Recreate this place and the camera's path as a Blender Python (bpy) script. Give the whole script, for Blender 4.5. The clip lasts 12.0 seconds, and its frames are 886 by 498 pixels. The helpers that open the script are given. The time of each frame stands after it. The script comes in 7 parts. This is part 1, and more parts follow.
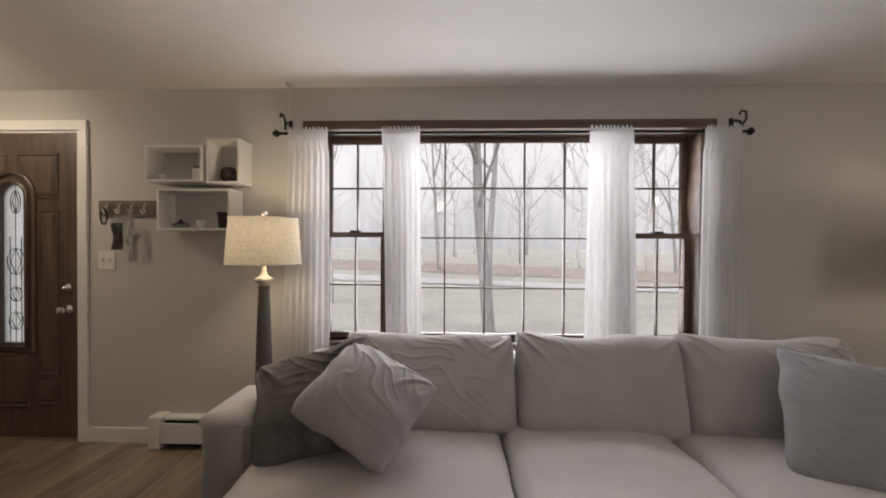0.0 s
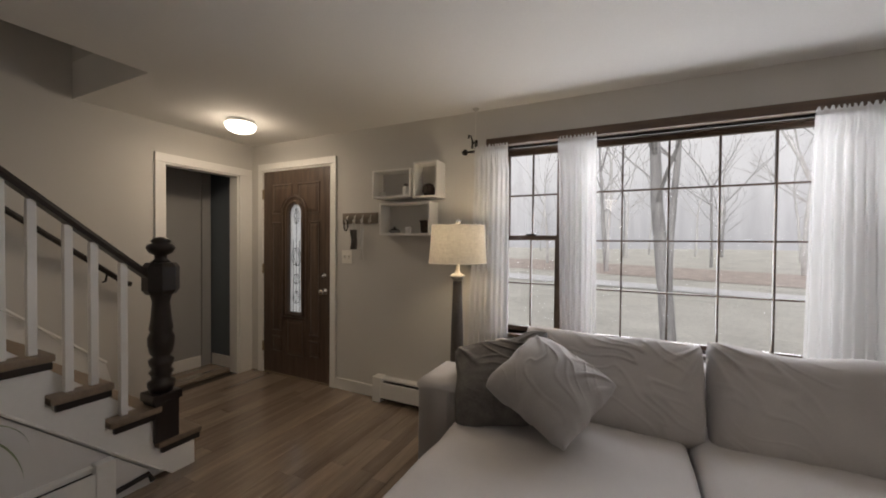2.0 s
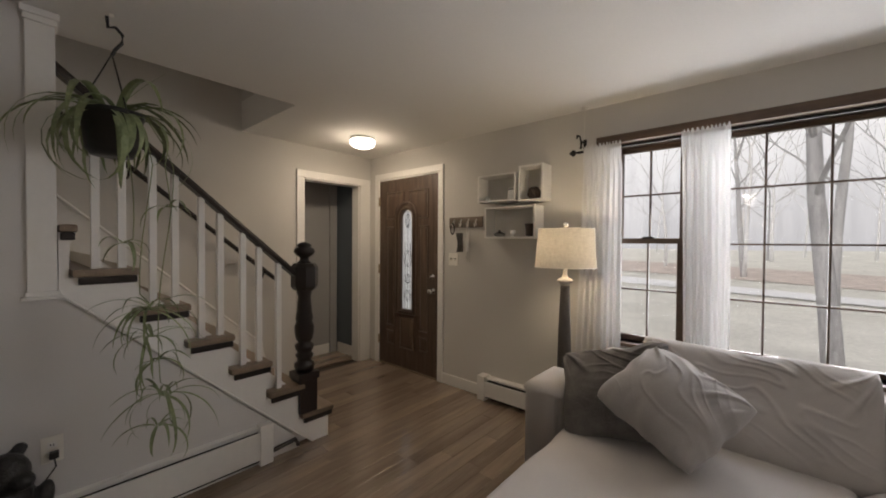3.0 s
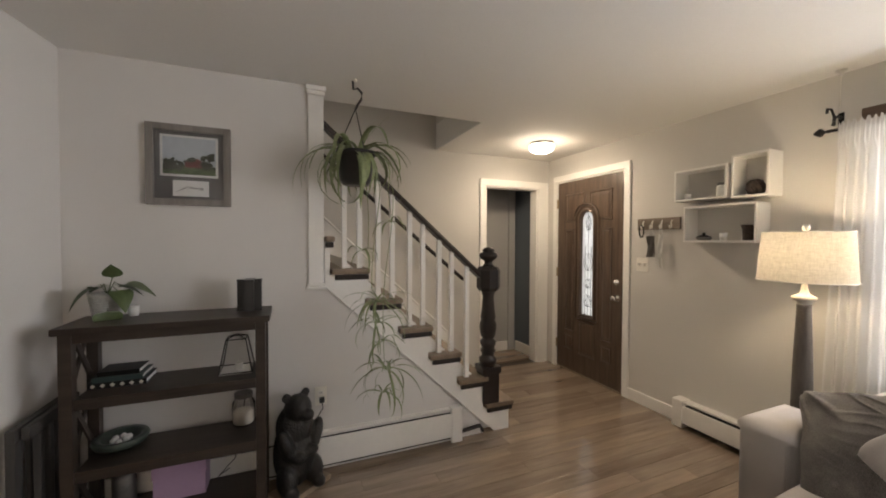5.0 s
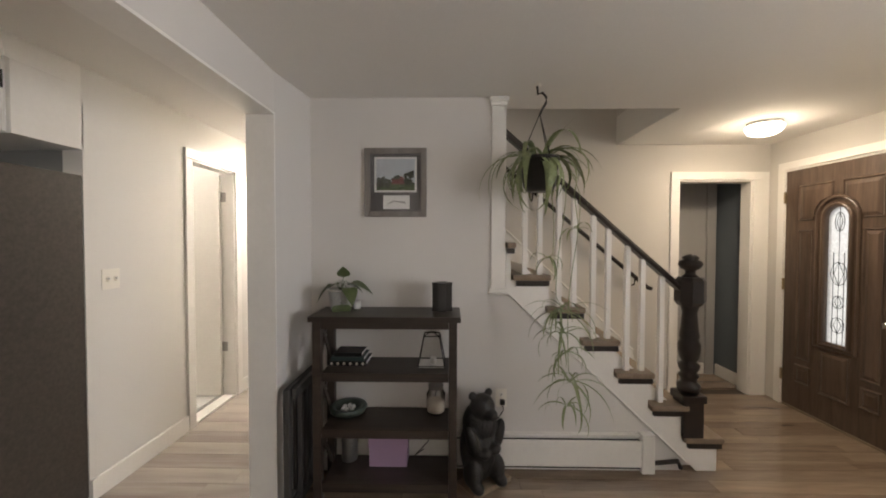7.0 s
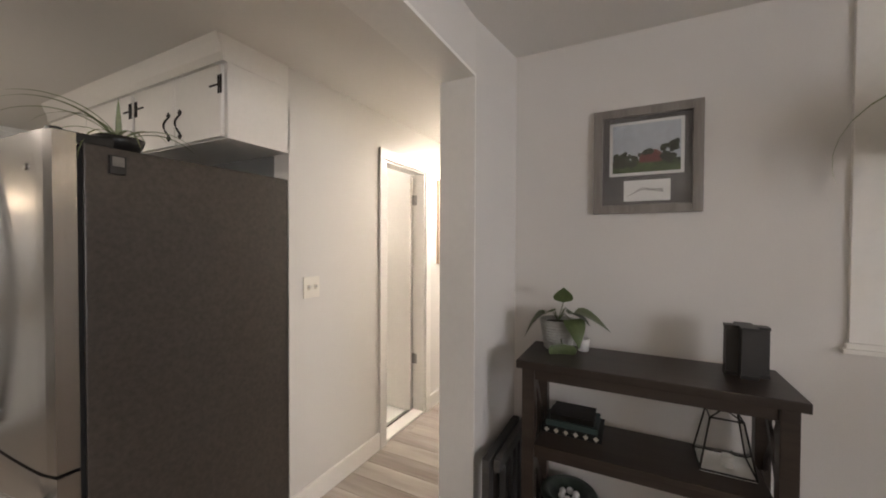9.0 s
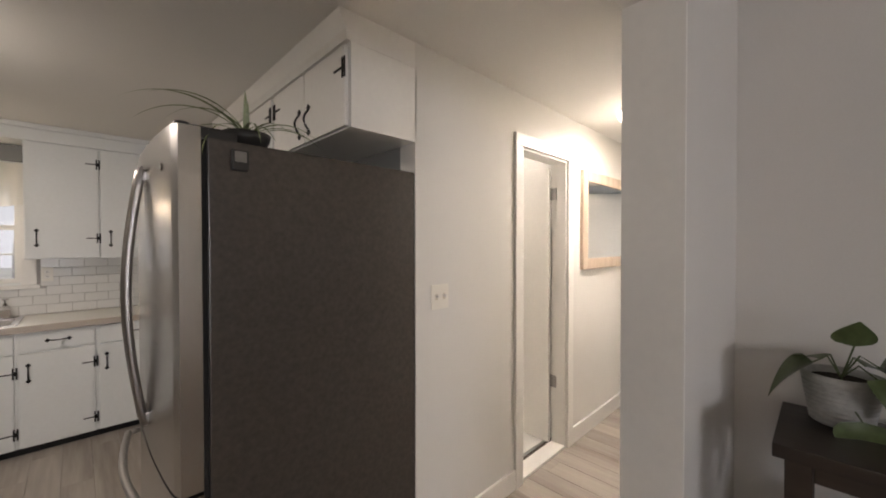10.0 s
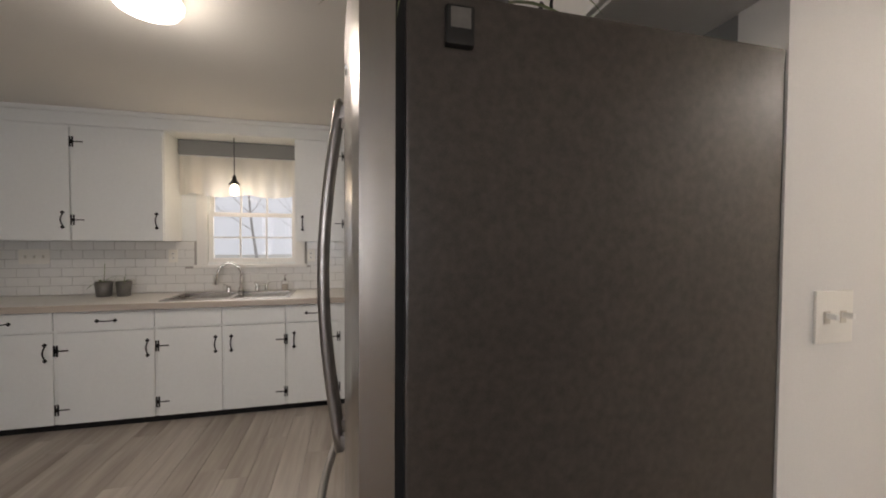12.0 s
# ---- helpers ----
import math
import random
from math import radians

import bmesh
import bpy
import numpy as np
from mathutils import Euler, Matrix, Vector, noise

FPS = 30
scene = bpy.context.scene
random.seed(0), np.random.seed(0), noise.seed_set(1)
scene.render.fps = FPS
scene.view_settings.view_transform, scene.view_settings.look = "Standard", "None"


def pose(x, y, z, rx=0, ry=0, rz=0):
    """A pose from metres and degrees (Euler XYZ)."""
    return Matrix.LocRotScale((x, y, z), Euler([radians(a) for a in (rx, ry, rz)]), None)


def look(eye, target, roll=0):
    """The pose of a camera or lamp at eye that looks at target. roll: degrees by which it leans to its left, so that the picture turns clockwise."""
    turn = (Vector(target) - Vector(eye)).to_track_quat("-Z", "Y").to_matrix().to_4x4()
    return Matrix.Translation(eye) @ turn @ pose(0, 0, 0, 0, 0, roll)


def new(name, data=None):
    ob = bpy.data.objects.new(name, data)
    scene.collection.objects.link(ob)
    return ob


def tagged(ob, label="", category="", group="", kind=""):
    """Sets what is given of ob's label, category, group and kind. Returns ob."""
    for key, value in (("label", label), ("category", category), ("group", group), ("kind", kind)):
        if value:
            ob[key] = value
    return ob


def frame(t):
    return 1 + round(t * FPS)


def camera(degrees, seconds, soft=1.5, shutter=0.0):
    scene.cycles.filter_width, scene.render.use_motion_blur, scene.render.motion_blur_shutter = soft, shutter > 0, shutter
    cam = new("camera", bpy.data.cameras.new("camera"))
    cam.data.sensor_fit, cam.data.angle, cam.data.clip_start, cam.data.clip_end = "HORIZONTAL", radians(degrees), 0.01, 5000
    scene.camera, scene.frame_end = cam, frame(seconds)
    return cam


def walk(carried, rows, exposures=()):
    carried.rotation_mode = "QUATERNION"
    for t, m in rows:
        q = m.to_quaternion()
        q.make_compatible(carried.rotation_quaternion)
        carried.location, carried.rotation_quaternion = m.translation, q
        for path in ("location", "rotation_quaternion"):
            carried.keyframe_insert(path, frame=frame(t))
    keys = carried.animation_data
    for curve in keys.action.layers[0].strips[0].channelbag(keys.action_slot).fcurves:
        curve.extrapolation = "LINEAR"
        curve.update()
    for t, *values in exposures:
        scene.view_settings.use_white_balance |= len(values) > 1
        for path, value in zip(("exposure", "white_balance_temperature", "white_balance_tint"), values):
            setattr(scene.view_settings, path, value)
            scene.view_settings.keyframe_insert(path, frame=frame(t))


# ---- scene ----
cam = camera(99.8, 12.0, 1.9)
PATH = [
    (0, (1.201, 0.201, 1.323), (1.135, 2.199, 1.304), 0.3),
    (0.5, (1.174, 0.178, 1.326), (0.891, 2.157, 1.304), 0.4),
    (1, (1.152, 0.123, 1.335), (0.66, 2.061, 1.302), 0.4),
    (1.5, (1.148, 0.032, 1.331), (0.46, 1.909, 1.3), 0.5),
    (2, (1.149, -0.053, 1.35), (0.273, 1.745, 1.317), 0.5),
    (2.5, (1.164, -0.094, 1.363), (0.065, 1.577, 1.328), 0.5),
    (3, (1.152, -0.134, 1.371), (-0.165, 1.37, 1.337), 0.4),
    (5, (1.203, -0.219, 1.416), (-0.645, 0.546, 1.371), 0.2),
    (5.5, (1.209, -0.258, 1.432), (-0.707, 0.315, 1.386), 0.0),
    (6, (1.223, -0.278, 1.448), (-0.742, 0.088, 1.399), 0.0),
    (6.5, (1.211, -0.317, 1.443), (-0.782, -0.149, 1.4), -0.0),
    (7, (1.155, -0.369, 1.46), (-0.844, -0.405, 1.408), 0.1),
    (7.2, (1.131, -0.379, 1.454), (-0.864, -0.514, 1.409), -0.1),
    (9, (0.529, -0.744, 1.479), (-1.249, -1.659, 1.443), 0.2),
    (9.5, (0.389, -0.893, 1.492), (-1.211, -2.092, 1.454), 0.3),
    (10, (0.258, -1.057, 1.479), (-1.141, -2.486, 1.452), -0.1),
    (10.5, (0.139, -1.201, 1.467), (-1.035, -2.82, 1.43), 0.2),
    (11, (0.081, -1.385, 1.437), (-0.863, -3.148, 1.408), 0.2),
    (11.5, (0.057, -1.57, 1.419), (-0.655, -3.438, 1.376), 0.4),
    (12, (0.061, -1.752, 1.394), (-0.414, -3.694, 1.343), 0.3),
]
walk(cam, [(t, look(eye, target, roll)) for t, eye, target, roll in PATH],
     [(0.0, -0.22, 6500, 15), (0.5, -0.38, 6500, 14.5), (1.0, -0.44, 6500, 14), (2.0, -0.44, 6510, 13.5), (3.0, -0.25, 6600, 13.5), (5.0, 0.6, 6700, 12.5), (6.5, 0.76, 6700, 12.5),
      (7.2, 0.66, 6690, 12.5), (9.0, 0.66, 6680, 14.5), (10.0, 0.44, 6650, 15), (11.0, 0.08, 6600, 15), (12.0, 0.4, 6580, 15)])

# ---- world, sun, large lights ----
world = bpy.data.worlds.new("overcast_sky")
scene.world = world
world.use_nodes = True
wn, wl = world.node_tree.nodes, world.node_tree.links
sky = wn.new("ShaderNodeTexSky")
sky.sky_type, sky.sun_disc = "NISHITA", False
sky.sun_elevation, sky.sun_rotation = radians(32), radians(200)
sky.air_density, sky.dust_density = 1.0, 4.0
grey = wn.new("ShaderNodeHueSaturation")
grey.inputs["Saturation"].default_value = 0.18
wl.new(sky.outputs[0], grey.inputs["Color"])
wl.new(grey.outputs[0], wn["Background"].inputs["Color"])
wn["Background"].inputs["Strength"].default_value = 0.15

sun_data = bpy.data.lights.new("sun", "SUN")
sun_data.energy, sun_data.angle, sun_data.color = 1.3, radians(25), (1.0, 0.96, 0.9)
new("sun", sun_data).matrix_world = look((0, 0, 30), (-0.3, 0.9, 29.3))


def lamp(name, kind, where, power, colour, size=0.1, target=None, size_y=None):
    d = bpy.data.lights.new(name, kind)
    d.energy, d.color = power, colour
    if kind == "AREA":
        d.size = size
        if size_y:
            d.shape, d.size_y = "RECTANGLE", size_y
    else:
        d.shadow_soft_size = size
    ob = new(name, d)
    ob.matrix_world = look(where, target) if target else pose(*where)
    return ob


WARM, SOFT = (1.0, 0.83, 0.62), (1.0, 0.92, 0.82)
CZ, KZ = 2.345, 2.39                                                 # ceilings
lamp("window_daylight", "AREA", (1.53, 2.80, 1.38), 74, (0.93, 0.96, 1.0), 2.3, (1.53, 0, 0.75), 1.3)
lamp("entry_bulb", "POINT", (-1.73, 2.005, 2.22), 5.0, WARM, 0.08)
lamp("entry_bowl", "AREA", (-1.73, 2.005, CZ - 0.105), 6.0, WARM, 0.2, (-1.73, 2.005, 0))
lamp("corridor_bulb", "POINT", (-2.47, -1.88, 2.22), 1.8, SOFT, 0.1)
lamp("corridor_bowl", "AREA", (-2.47, -1.88, KZ - 0.105), 17, SOFT, 0.36, (-2.47, -1.88, 0))
lamp("kitchen_bulb", "POINT", (0.86, -3.52, 2.2), 3.0, SOFT, 0.1)
lamp("kitchen_bowl", "AREA", (0.86, -3.52, KZ - 0.095), 9, SOFT, 0.22, (0.86, -3.52, 0))
lamp("floor_lamp_bulb", "POINT", (0.16, 2.20, 1.37), 7.0, (1.0, 0.83, 0.58), 0.05)
lamp("side_lamp_bulb", "POINT", (3.75, 2.15, 1.36), 2.4, (1.0, 0.88, 0.70), 0.05)
lamp("pendant_bulb", "POINT", (1.05, -5.22, 1.80), 1.1, WARM, 0.03)
lamp("dining_bulb", "POINT", (4.14, -0.315, 2.0), 14, SOFT, 0.05)
# Added fill inside the closed bedroom; no window or lamp stands there.
lamp("bedroom_daylight", "AREA", (-5.2, -0.2, 1.5), 18, (0.92, 0.96, 1.0), 1.2, (-5.2, -3, 1.0), 1.2)
# Unseen source added to brighten the bathroom; it has no fixture.
lamp("bathroom_bulb", "POINT", (-1.7, -3.3, 2.2), 13, SOFT, 0.1)
# Added light for the stairwell, placed out of view without a fixture.
lamp("upper_landing_bulb", "POINT", (-1.9, -1.6, 4.3), 16, SOFT, 0.12)


# ---- materials ----
def mat(name, base, rough=0.6, metal=0.0, vary=0.08, scale=6.0, fine=60.0, bump=0.05, spec=0.5, stretch=(1, 1, 1), random_vary=0.0, sheen=0.0):
    """A surface with variation at two scales and fine relief."""
    m = bpy.data.materials.new(name)
    m.use_nodes = True
    n, l = m.node_tree.nodes, m.node_tree.links
    p = n["Principled BSDF"]
    p.inputs["Roughness"].default_value, p.inputs["Metallic"].default_value = rough, metal
    p.inputs["Specular IOR Level"].default_value = spec
    if sheen:
        p.inputs["Sheen Weight"].default_value = sheen
    co, mp = n.new("ShaderNodeTexCoord"), n.new("ShaderNodeMapping")
    mp.inputs["Scale"].default_value = stretch
    l.new(co.outputs["Object"], mp.inputs["Vector"])
    big, small = n.new("ShaderNodeTexNoise"), n.new("ShaderNodeTexNoise")
    for t, s in ((big, scale), (small, fine)):
        t.inputs["Scale"].default_value, t.inputs["Detail"].default_value = s, 5
        l.new(mp.outputs[0], t.inputs["Vector"])
    add = n.new("ShaderNodeMath")
    add.operation = "ADD"
    l.new(big.outputs["Fac"], add.inputs[0])
    l.new(small.outputs["Fac"], add.inputs[1])
    last = add
    if random_vary:
        info, mul = n.new("ShaderNodeObjectInfo"), n.new("ShaderNodeMath")
        mul.operation = "MULTIPLY_ADD"
        mul.inputs[1].default_value = random_vary
        l.new(info.outputs["Random"], mul.inputs[0])
        l.new(add.outputs[0], mul.inputs[2])
        last = mul
    ramp = n.new("ShaderNodeMapRange")
    ramp.inputs["From Min"].default_value, ramp.inputs["From Max"].default_value = 0.6, 1.4 + random_vary
    ramp.inputs["To Min"].default_value, ramp.inputs["To Max"].default_value = 1 - vary, 1 + vary
    l.new(last.outputs[0], ramp.inputs["Value"])
    mix = n.new("ShaderNodeVectorMath")
    mix.operation = "SCALE"
    mix.inputs[0].default_value = base
    l.new(ramp.outputs[0], mix.inputs["Scale"])
    l.new(mix.outputs[0], p.inputs["Base Color"])
    if bump:
        b = n.new("ShaderNodeBump")
        b.inputs["Strength"].default_value, b.inputs["Distance"].default_value = bump, 0.01
        l.new(small.outputs["Fac"], b.inputs["Height"])
        l.new(b.outputs[0], p.inputs["Normal"])
    return m


def wood(name, dark, light, rough=0.4, along="y", grain=22.0, random_vary=0.5, bump=0.06):
    """Wood with grain along one axis and a tone of its own for each board."""
    m = bpy.data.materials.new(name)
    m.use_nodes = True
    n, l = m.node_tree.nodes, m.node_tree.links
    p = n["Principled BSDF"]
    p.inputs["Roughness"].default_value = rough
    co, mp = n.new("ShaderNodeTexCoord"), n.new("ShaderNodeMapping")
    mp.inputs["Scale"].default_value = {"x": (0.08, 1, 1), "y": (1, 0.08, 1), "z": (1, 1, 0.08)}[along]
    info, off = n.new("ShaderNodeObjectInfo"), n.new("ShaderNodeVectorMath")
    off.operation = "ADD"
    spread = n.new("ShaderNodeMath")
    spread.operation = "MULTIPLY"
    spread.inputs[1].default_value = 37.0
    l.new(info.outputs["Random"], spread.inputs[0])
    l.new(co.outputs["Object"], off.inputs[0])
    l.new(spread.outputs[0], off.inputs[1])
    l.new(off.outputs[0], mp.inputs["Vector"])
    big, small = n.new("ShaderNodeTexNoise"), n.new("ShaderNodeTexNoise")
    for t, s in ((big, grain), (small, grain * 5)):
        t.inputs["Scale"].default_value, t.inputs["Detail"].default_value = s, 4
        l.new(mp.outputs[0], t.inputs["Vector"])
    add, tone = n.new("ShaderNodeMath"), n.new("ShaderNodeMath")
    add.operation, tone.operation = "MULTIPLY_ADD", "MULTIPLY_ADD"
    add.inputs[1].default_value = 0.5
    l.new(small.outputs["Fac"], add.inputs[0])
    l.new(big.outputs["Fac"], add.inputs[2])
    tone.inputs[1].default_value = random_vary
    l.new(info.outputs["Random"], tone.inputs[0])
    l.new(add.outputs[0], tone.inputs[2])
    ramp = n.new("ShaderNodeMapRange")
    ramp.inputs["From Min"].default_value, ramp.inputs["From Max"].default_value = 0.5, 1.0 + random_vary
    l.new(tone.outputs[0], ramp.inputs["Value"])
    mix = n.new("ShaderNodeMix")
    mix.data_type = "RGBA"
    mix.inputs["A"].default_value, mix.inputs["B"].default_value = (*dark, 1), (*light, 1)
    l.new(ramp.outputs[0], mix.inputs["Factor"])
    l.new(mix.outputs["Result"], p.inputs["Base Color"])
    b = n.new("ShaderNodeBump")
    b.inputs["Strength"].default_value, b.inputs["Distance"].default_value = bump, 0.01
    l.new(add.outputs[0], b.inputs["Height"])
    l.new(b.outputs[0], p.inputs["Normal"])
    return m


def glass(name, tint=(1, 1, 1), rough=0.0, ior=1.45):
    """A thin pane: clear, with the gloss of glass."""
    m = bpy.data.materials.new(name)
    m.use_nodes = True
    n, l = m.node_tree.nodes, m.node_tree.links
    n.remove(n["Principled BSDF"])
    clear, shine, mix, fr = n.new("ShaderNodeBsdfTransparent"), n.new("ShaderNodeBsdfGlossy"), n.new("ShaderNodeMixShader"), n.new("ShaderNodeFresnel")
    clear.inputs["Color"].default_value = (*tint, 1)
    fr.inputs["IOR"].default_value = ior
    shine.inputs["Roughness"].default_value = rough
    l.new(fr.outputs[0], mix.inputs[0])
    l.new(clear.outputs[0], mix.inputs[1])
    l.new(shine.outputs[0], mix.inputs[2])
    l.new(mix.outputs[0], n["Material Output"].inputs["Surface"])
    return m


def cloth(name, colour, clear, weave=300.0, through_share=0.5):
    """Thin cloth that lets light through."""
    m = bpy.data.materials.new(name)
    m.use_nodes = True
    n, l = m.node_tree.nodes, m.node_tree.links
    n.remove(n["Principled BSDF"])
    dif, tr, tp = n.new("ShaderNodeBsdfDiffuse"), n.new("ShaderNodeBsdfTranslucent"), n.new("ShaderNodeBsdfTransparent")
    a, b = n.new("ShaderNodeMixShader"), n.new("ShaderNodeMixShader")
    tex, rg = n.new("ShaderNodeTexNoise"), n.new("ShaderNodeMapRange")
    co = n.new("ShaderNodeTexCoord")
    l.new(co.outputs["Object"], tex.inputs["Vector"])
    tex.inputs["Scale"].default_value = weave
    rg.inputs["To Min"].default_value, rg.inputs["To Max"].default_value = clear * 0.6, clear * 1.4
    l.new(tex.outputs["Fac"], rg.inputs["Value"])
    dif.inputs["Color"].default_value = tr.inputs["Color"].default_value = (*colour, 1)
    a.inputs[0].default_value = through_share
    l.new(dif.outputs[0], a.inputs[1])
    l.new(tr.outputs[0], a.inputs[2])
    l.new(rg.outputs[0], b.inputs[0])
    l.new(a.outputs[0], b.inputs[1])
    l.new(tp.outputs[0], b.inputs[2])
    l.new(b.outputs[0], n["Material Output"].inputs["Surface"])
    return m


def linen(name, dark, light):
    """Woven linen that glows a little with the lamp behind it."""
    m = bpy.data.materials.new(name)
    m.use_nodes = True
    n, l = m.node_tree.nodes, m.node_tree.links
    n.remove(n["Principled BSDF"])
    dif, tr, a = n.new("ShaderNodeBsdfDiffuse"), n.new("ShaderNodeBsdfTranslucent"), n.new("ShaderNodeMixShader")
    co = n.new("ShaderNodeTexCoord")
    facs = []
    for sc in ((260, 260, 22), (30, 30, 300)):
        mp, tx = n.new("ShaderNodeMapping"), n.new("ShaderNodeTexNoise")
        mp.inputs["Scale"].default_value = sc
        tx.inputs["Scale"].default_value, tx.inputs["Detail"].default_value = 1.0, 3
        l.new(co.outputs["Object"], mp.inputs["Vector"])
        l.new(mp.outputs[0], tx.inputs["Vector"])
        facs.append(tx)
    mul, rg, mx = n.new("ShaderNodeMath"), n.new("ShaderNodeMapRange"), n.new("ShaderNodeMix")
    l.new(facs[0].outputs["Fac"], mul.inputs[0])
    l.new(facs[1].outputs["Fac"], mul.inputs[1])
    rg.inputs["From Min"].default_value, rg.inputs["From Max"].default_value = 0.7, 1.25
    l.new(mul.outputs[0], rg.inputs["Value"])
    mx.data_type = "RGBA"
    mx.inputs["A"].default_value, mx.inputs["B"].default_value = (*dark, 1), (*light, 1)
    l.new(rg.outputs[0], mx.inputs["Factor"])
    l.new(mx.outputs["Result"], dif.inputs["Color"])
    l.new(mx.outputs["Result"], tr.inputs["Color"])
    a.inputs[0].default_value = 0.13
    l.new(dif.outputs[0], a.inputs[1])
    l.new(tr.outputs[0], a.inputs[2])
    l.new(a.outputs[0], n["Material Output"].inputs["Surface"])
    return m


def glow(name, colour, strength):
    m = bpy.data.materials.new(name)
    m.use_nodes = True
    p = m.node_tree.nodes["Principled BSDF"]
    p.inputs["Base Color"].default_value = (0.8, 0.78, 0.74, 1)
    p.inputs["Emission Color"].default_value, p.inputs["Emission Strength"].default_value = (*colour, 1), strength
    return m


GREIGE = mat("greige_wall_paint", (0.60, 0.575, 0.535), 0.75, vary=0.03, scale=1.2, fine=180, bump=0.04)
CREAM = mat("pale_wall_paint", (0.71, 0.69, 0.655), 0.7, vary=0.03, scale=1.2, fine=180, bump=0.04)
PICWALL = mat("soft_grey_wall_paint", (0.655, 0.63, 0.603), 0.72, vary=0.03, scale=1.2, fine=180, bump=0.04)
CEIL = mat("ceiling_paint", (0.76, 0.74, 0.705), 0.85, vary=0.03, scale=0.9, fine=120, bump=0.05)
WHITE = mat("white_gloss_paint", (0.80, 0.78, 0.74), 0.38, vary=0.03, scale=3, fine=40, bump=0.02)
CABINET = mat("white_cabinet_paint", (0.78, 0.79, 0.77), 0.4, vary=0.03, scale=3, fine=40, bump=0.02)
# Grey that carries the shade of two recesses, over valance and fridge.
RECESSGREY = mat("shaded_recess_grey", (0.22, 0.22, 0.217), 0.75, vary=0.04, scale=2, fine=120, bump=0.03)
# The dim hall's shade is put into this grey for a pale wall and trim.
HALLGREY = mat("shaded_hall_grey", (0.37, 0.362, 0.35), 0.75, vary=0.04, scale=2, fine=120, bump=0.03)
SLATE = mat("slate_blue_paint", (0.13, 0.155, 0.18), 0.7, vary=0.05, scale=2, fine=120, bump=0.03)
BLUE = mat("pale_blue_paint", (0.52, 0.55, 0.56), 0.75, vary=0.03, scale=2, fine=120, bump=0.03)
OAK = wood("oak_strip_floor", (0.14, 0.10, 0.07), (0.37, 0.28, 0.205), 0.26, "y", 16, 0.4, 0.025)
varnish = OAK.node_tree.nodes["Principled BSDF"]
varnish.inputs["Coat Weight"].default_value, varnish.inputs["Coat Roughness"].default_value = 0.7, 0.11
VINYL = wood("grey_plank_floor", (0.20, 0.165, 0.135), (0.50, 0.45, 0.40), 0.45, "y", 7, 0.22)
SUBFLOOR = mat("dark_floor_joint", (0.05, 0.035, 0.025), 0.9)
DOORWOOD = wood("stained_door_wood", (0.042, 0.028, 0.020), (0.132, 0.088, 0.062), 0.36, "z", 20, 0.1)
TRIMWOOD = wood("brown_window_wood", (0.06, 0.035, 0.022), (0.15, 0.095, 0.06), 0.45, "x", 20, 0.1)
DARKWOOD = mat("near_black_stained_wood", (0.018, 0.012, 0.010), 0.32, vary=0.25, scale=12, fine=90, bump=0.05)
TREAD = wood("brown_tread_wood", (0.16, 0.115, 0.08), (0.31, 0.235, 0.165), 0.4, "x", 18, 0.3)
SHELFWOOD = wood("dark_shelf_wood", (0.013, 0.009, 0.007), (0.05, 0.036, 0.028), 0.38, "y", 14, 0.2)
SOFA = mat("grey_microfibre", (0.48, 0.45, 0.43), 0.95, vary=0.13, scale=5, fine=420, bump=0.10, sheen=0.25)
# Same cloth, lighter: the light falling on the seats is in its colour.
LITSEAT = mat("grey_microfibre_lit_seat", (0.54, 0.505, 0.482), 0.95, vary=0.13, scale=3.5, fine=420, bump=0.10, sheen=0.25)
FUR = mat("dark_grey_plush", (0.13, 0.118, 0.109), 1.0, vary=0.6, scale=11, fine=260, bump=0.35, sheen=0.12)
PILLOW = mat("grey_velvet", (0.37, 0.347, 0.332), 0.9, vary=0.15, scale=6, fine=300, bump=0.08, sheen=0.3)
BLUEPILLOW = mat("blue_grey_velvet", (0.31, 0.31, 0.312), 0.9, vary=0.15, scale=6, fine=300, bump=0.08, sheen=0.3)
LINEN = linen("linen_shade", (0.50, 0.45, 0.37), (0.68, 0.63, 0.53))
SHEER = cloth("white_sheer_voile", (0.80, 0.79, 0.775), 0.15, 500, 0.30)
VALANCE = cloth("white_cotton_valance", (0.85, 0.82, 0.76), 0.03, 200)
STONE = mat("grey_weathered_lamp_wood", (0.11, 0.095, 0.085), 0.6, vary=0.25, scale=9, fine=80, bump=0.1, stretch=(1, 1, 0.2))
HEATER = mat("white_enamel_heater", (0.78, 0.76, 0.72), 0.35, vary=0.04, scale=3, fine=30, bump=0.01)
BLACK = mat("black_metal", (0.012, 0.011, 0.010), 0.45, 0.6, vary=0.2, scale=20)
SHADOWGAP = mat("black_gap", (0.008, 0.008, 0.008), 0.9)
BRASS = mat("antique_brass", (0.36, 0.28, 0.18), 0.3, 1.0, vary=0.1, scale=30, fine=90, bump=0.02)
STEEL = mat("brushed_stainless", (0.46, 0.44, 0.42), 0.27, 1.0, vary=0.06, scale=4, fine=60, bump=0.02, stretch=(1, 1, 0.06))
HANDLESTEEL = mat("satin_steel_bar", (0.36, 0.345, 0.33), 0.33, 1.0, vary=0.06, scale=10, fine=80, bump=0.02)
CHROME = mat("chrome", (0.75, 0.74, 0.72), 0.12, 1.0, vary=0.03)
FRIDGESIDE = mat("dark_textured_steel", (0.056, 0.047, 0.04), 0.31, 0.1, vary=0.45, scale=60, fine=500, bump=0.08)
PLASTIC = mat("ivory_plastic", (0.80, 0.77, 0.70), 0.4, vary=0.02)
GLASS = glass("window_glass")
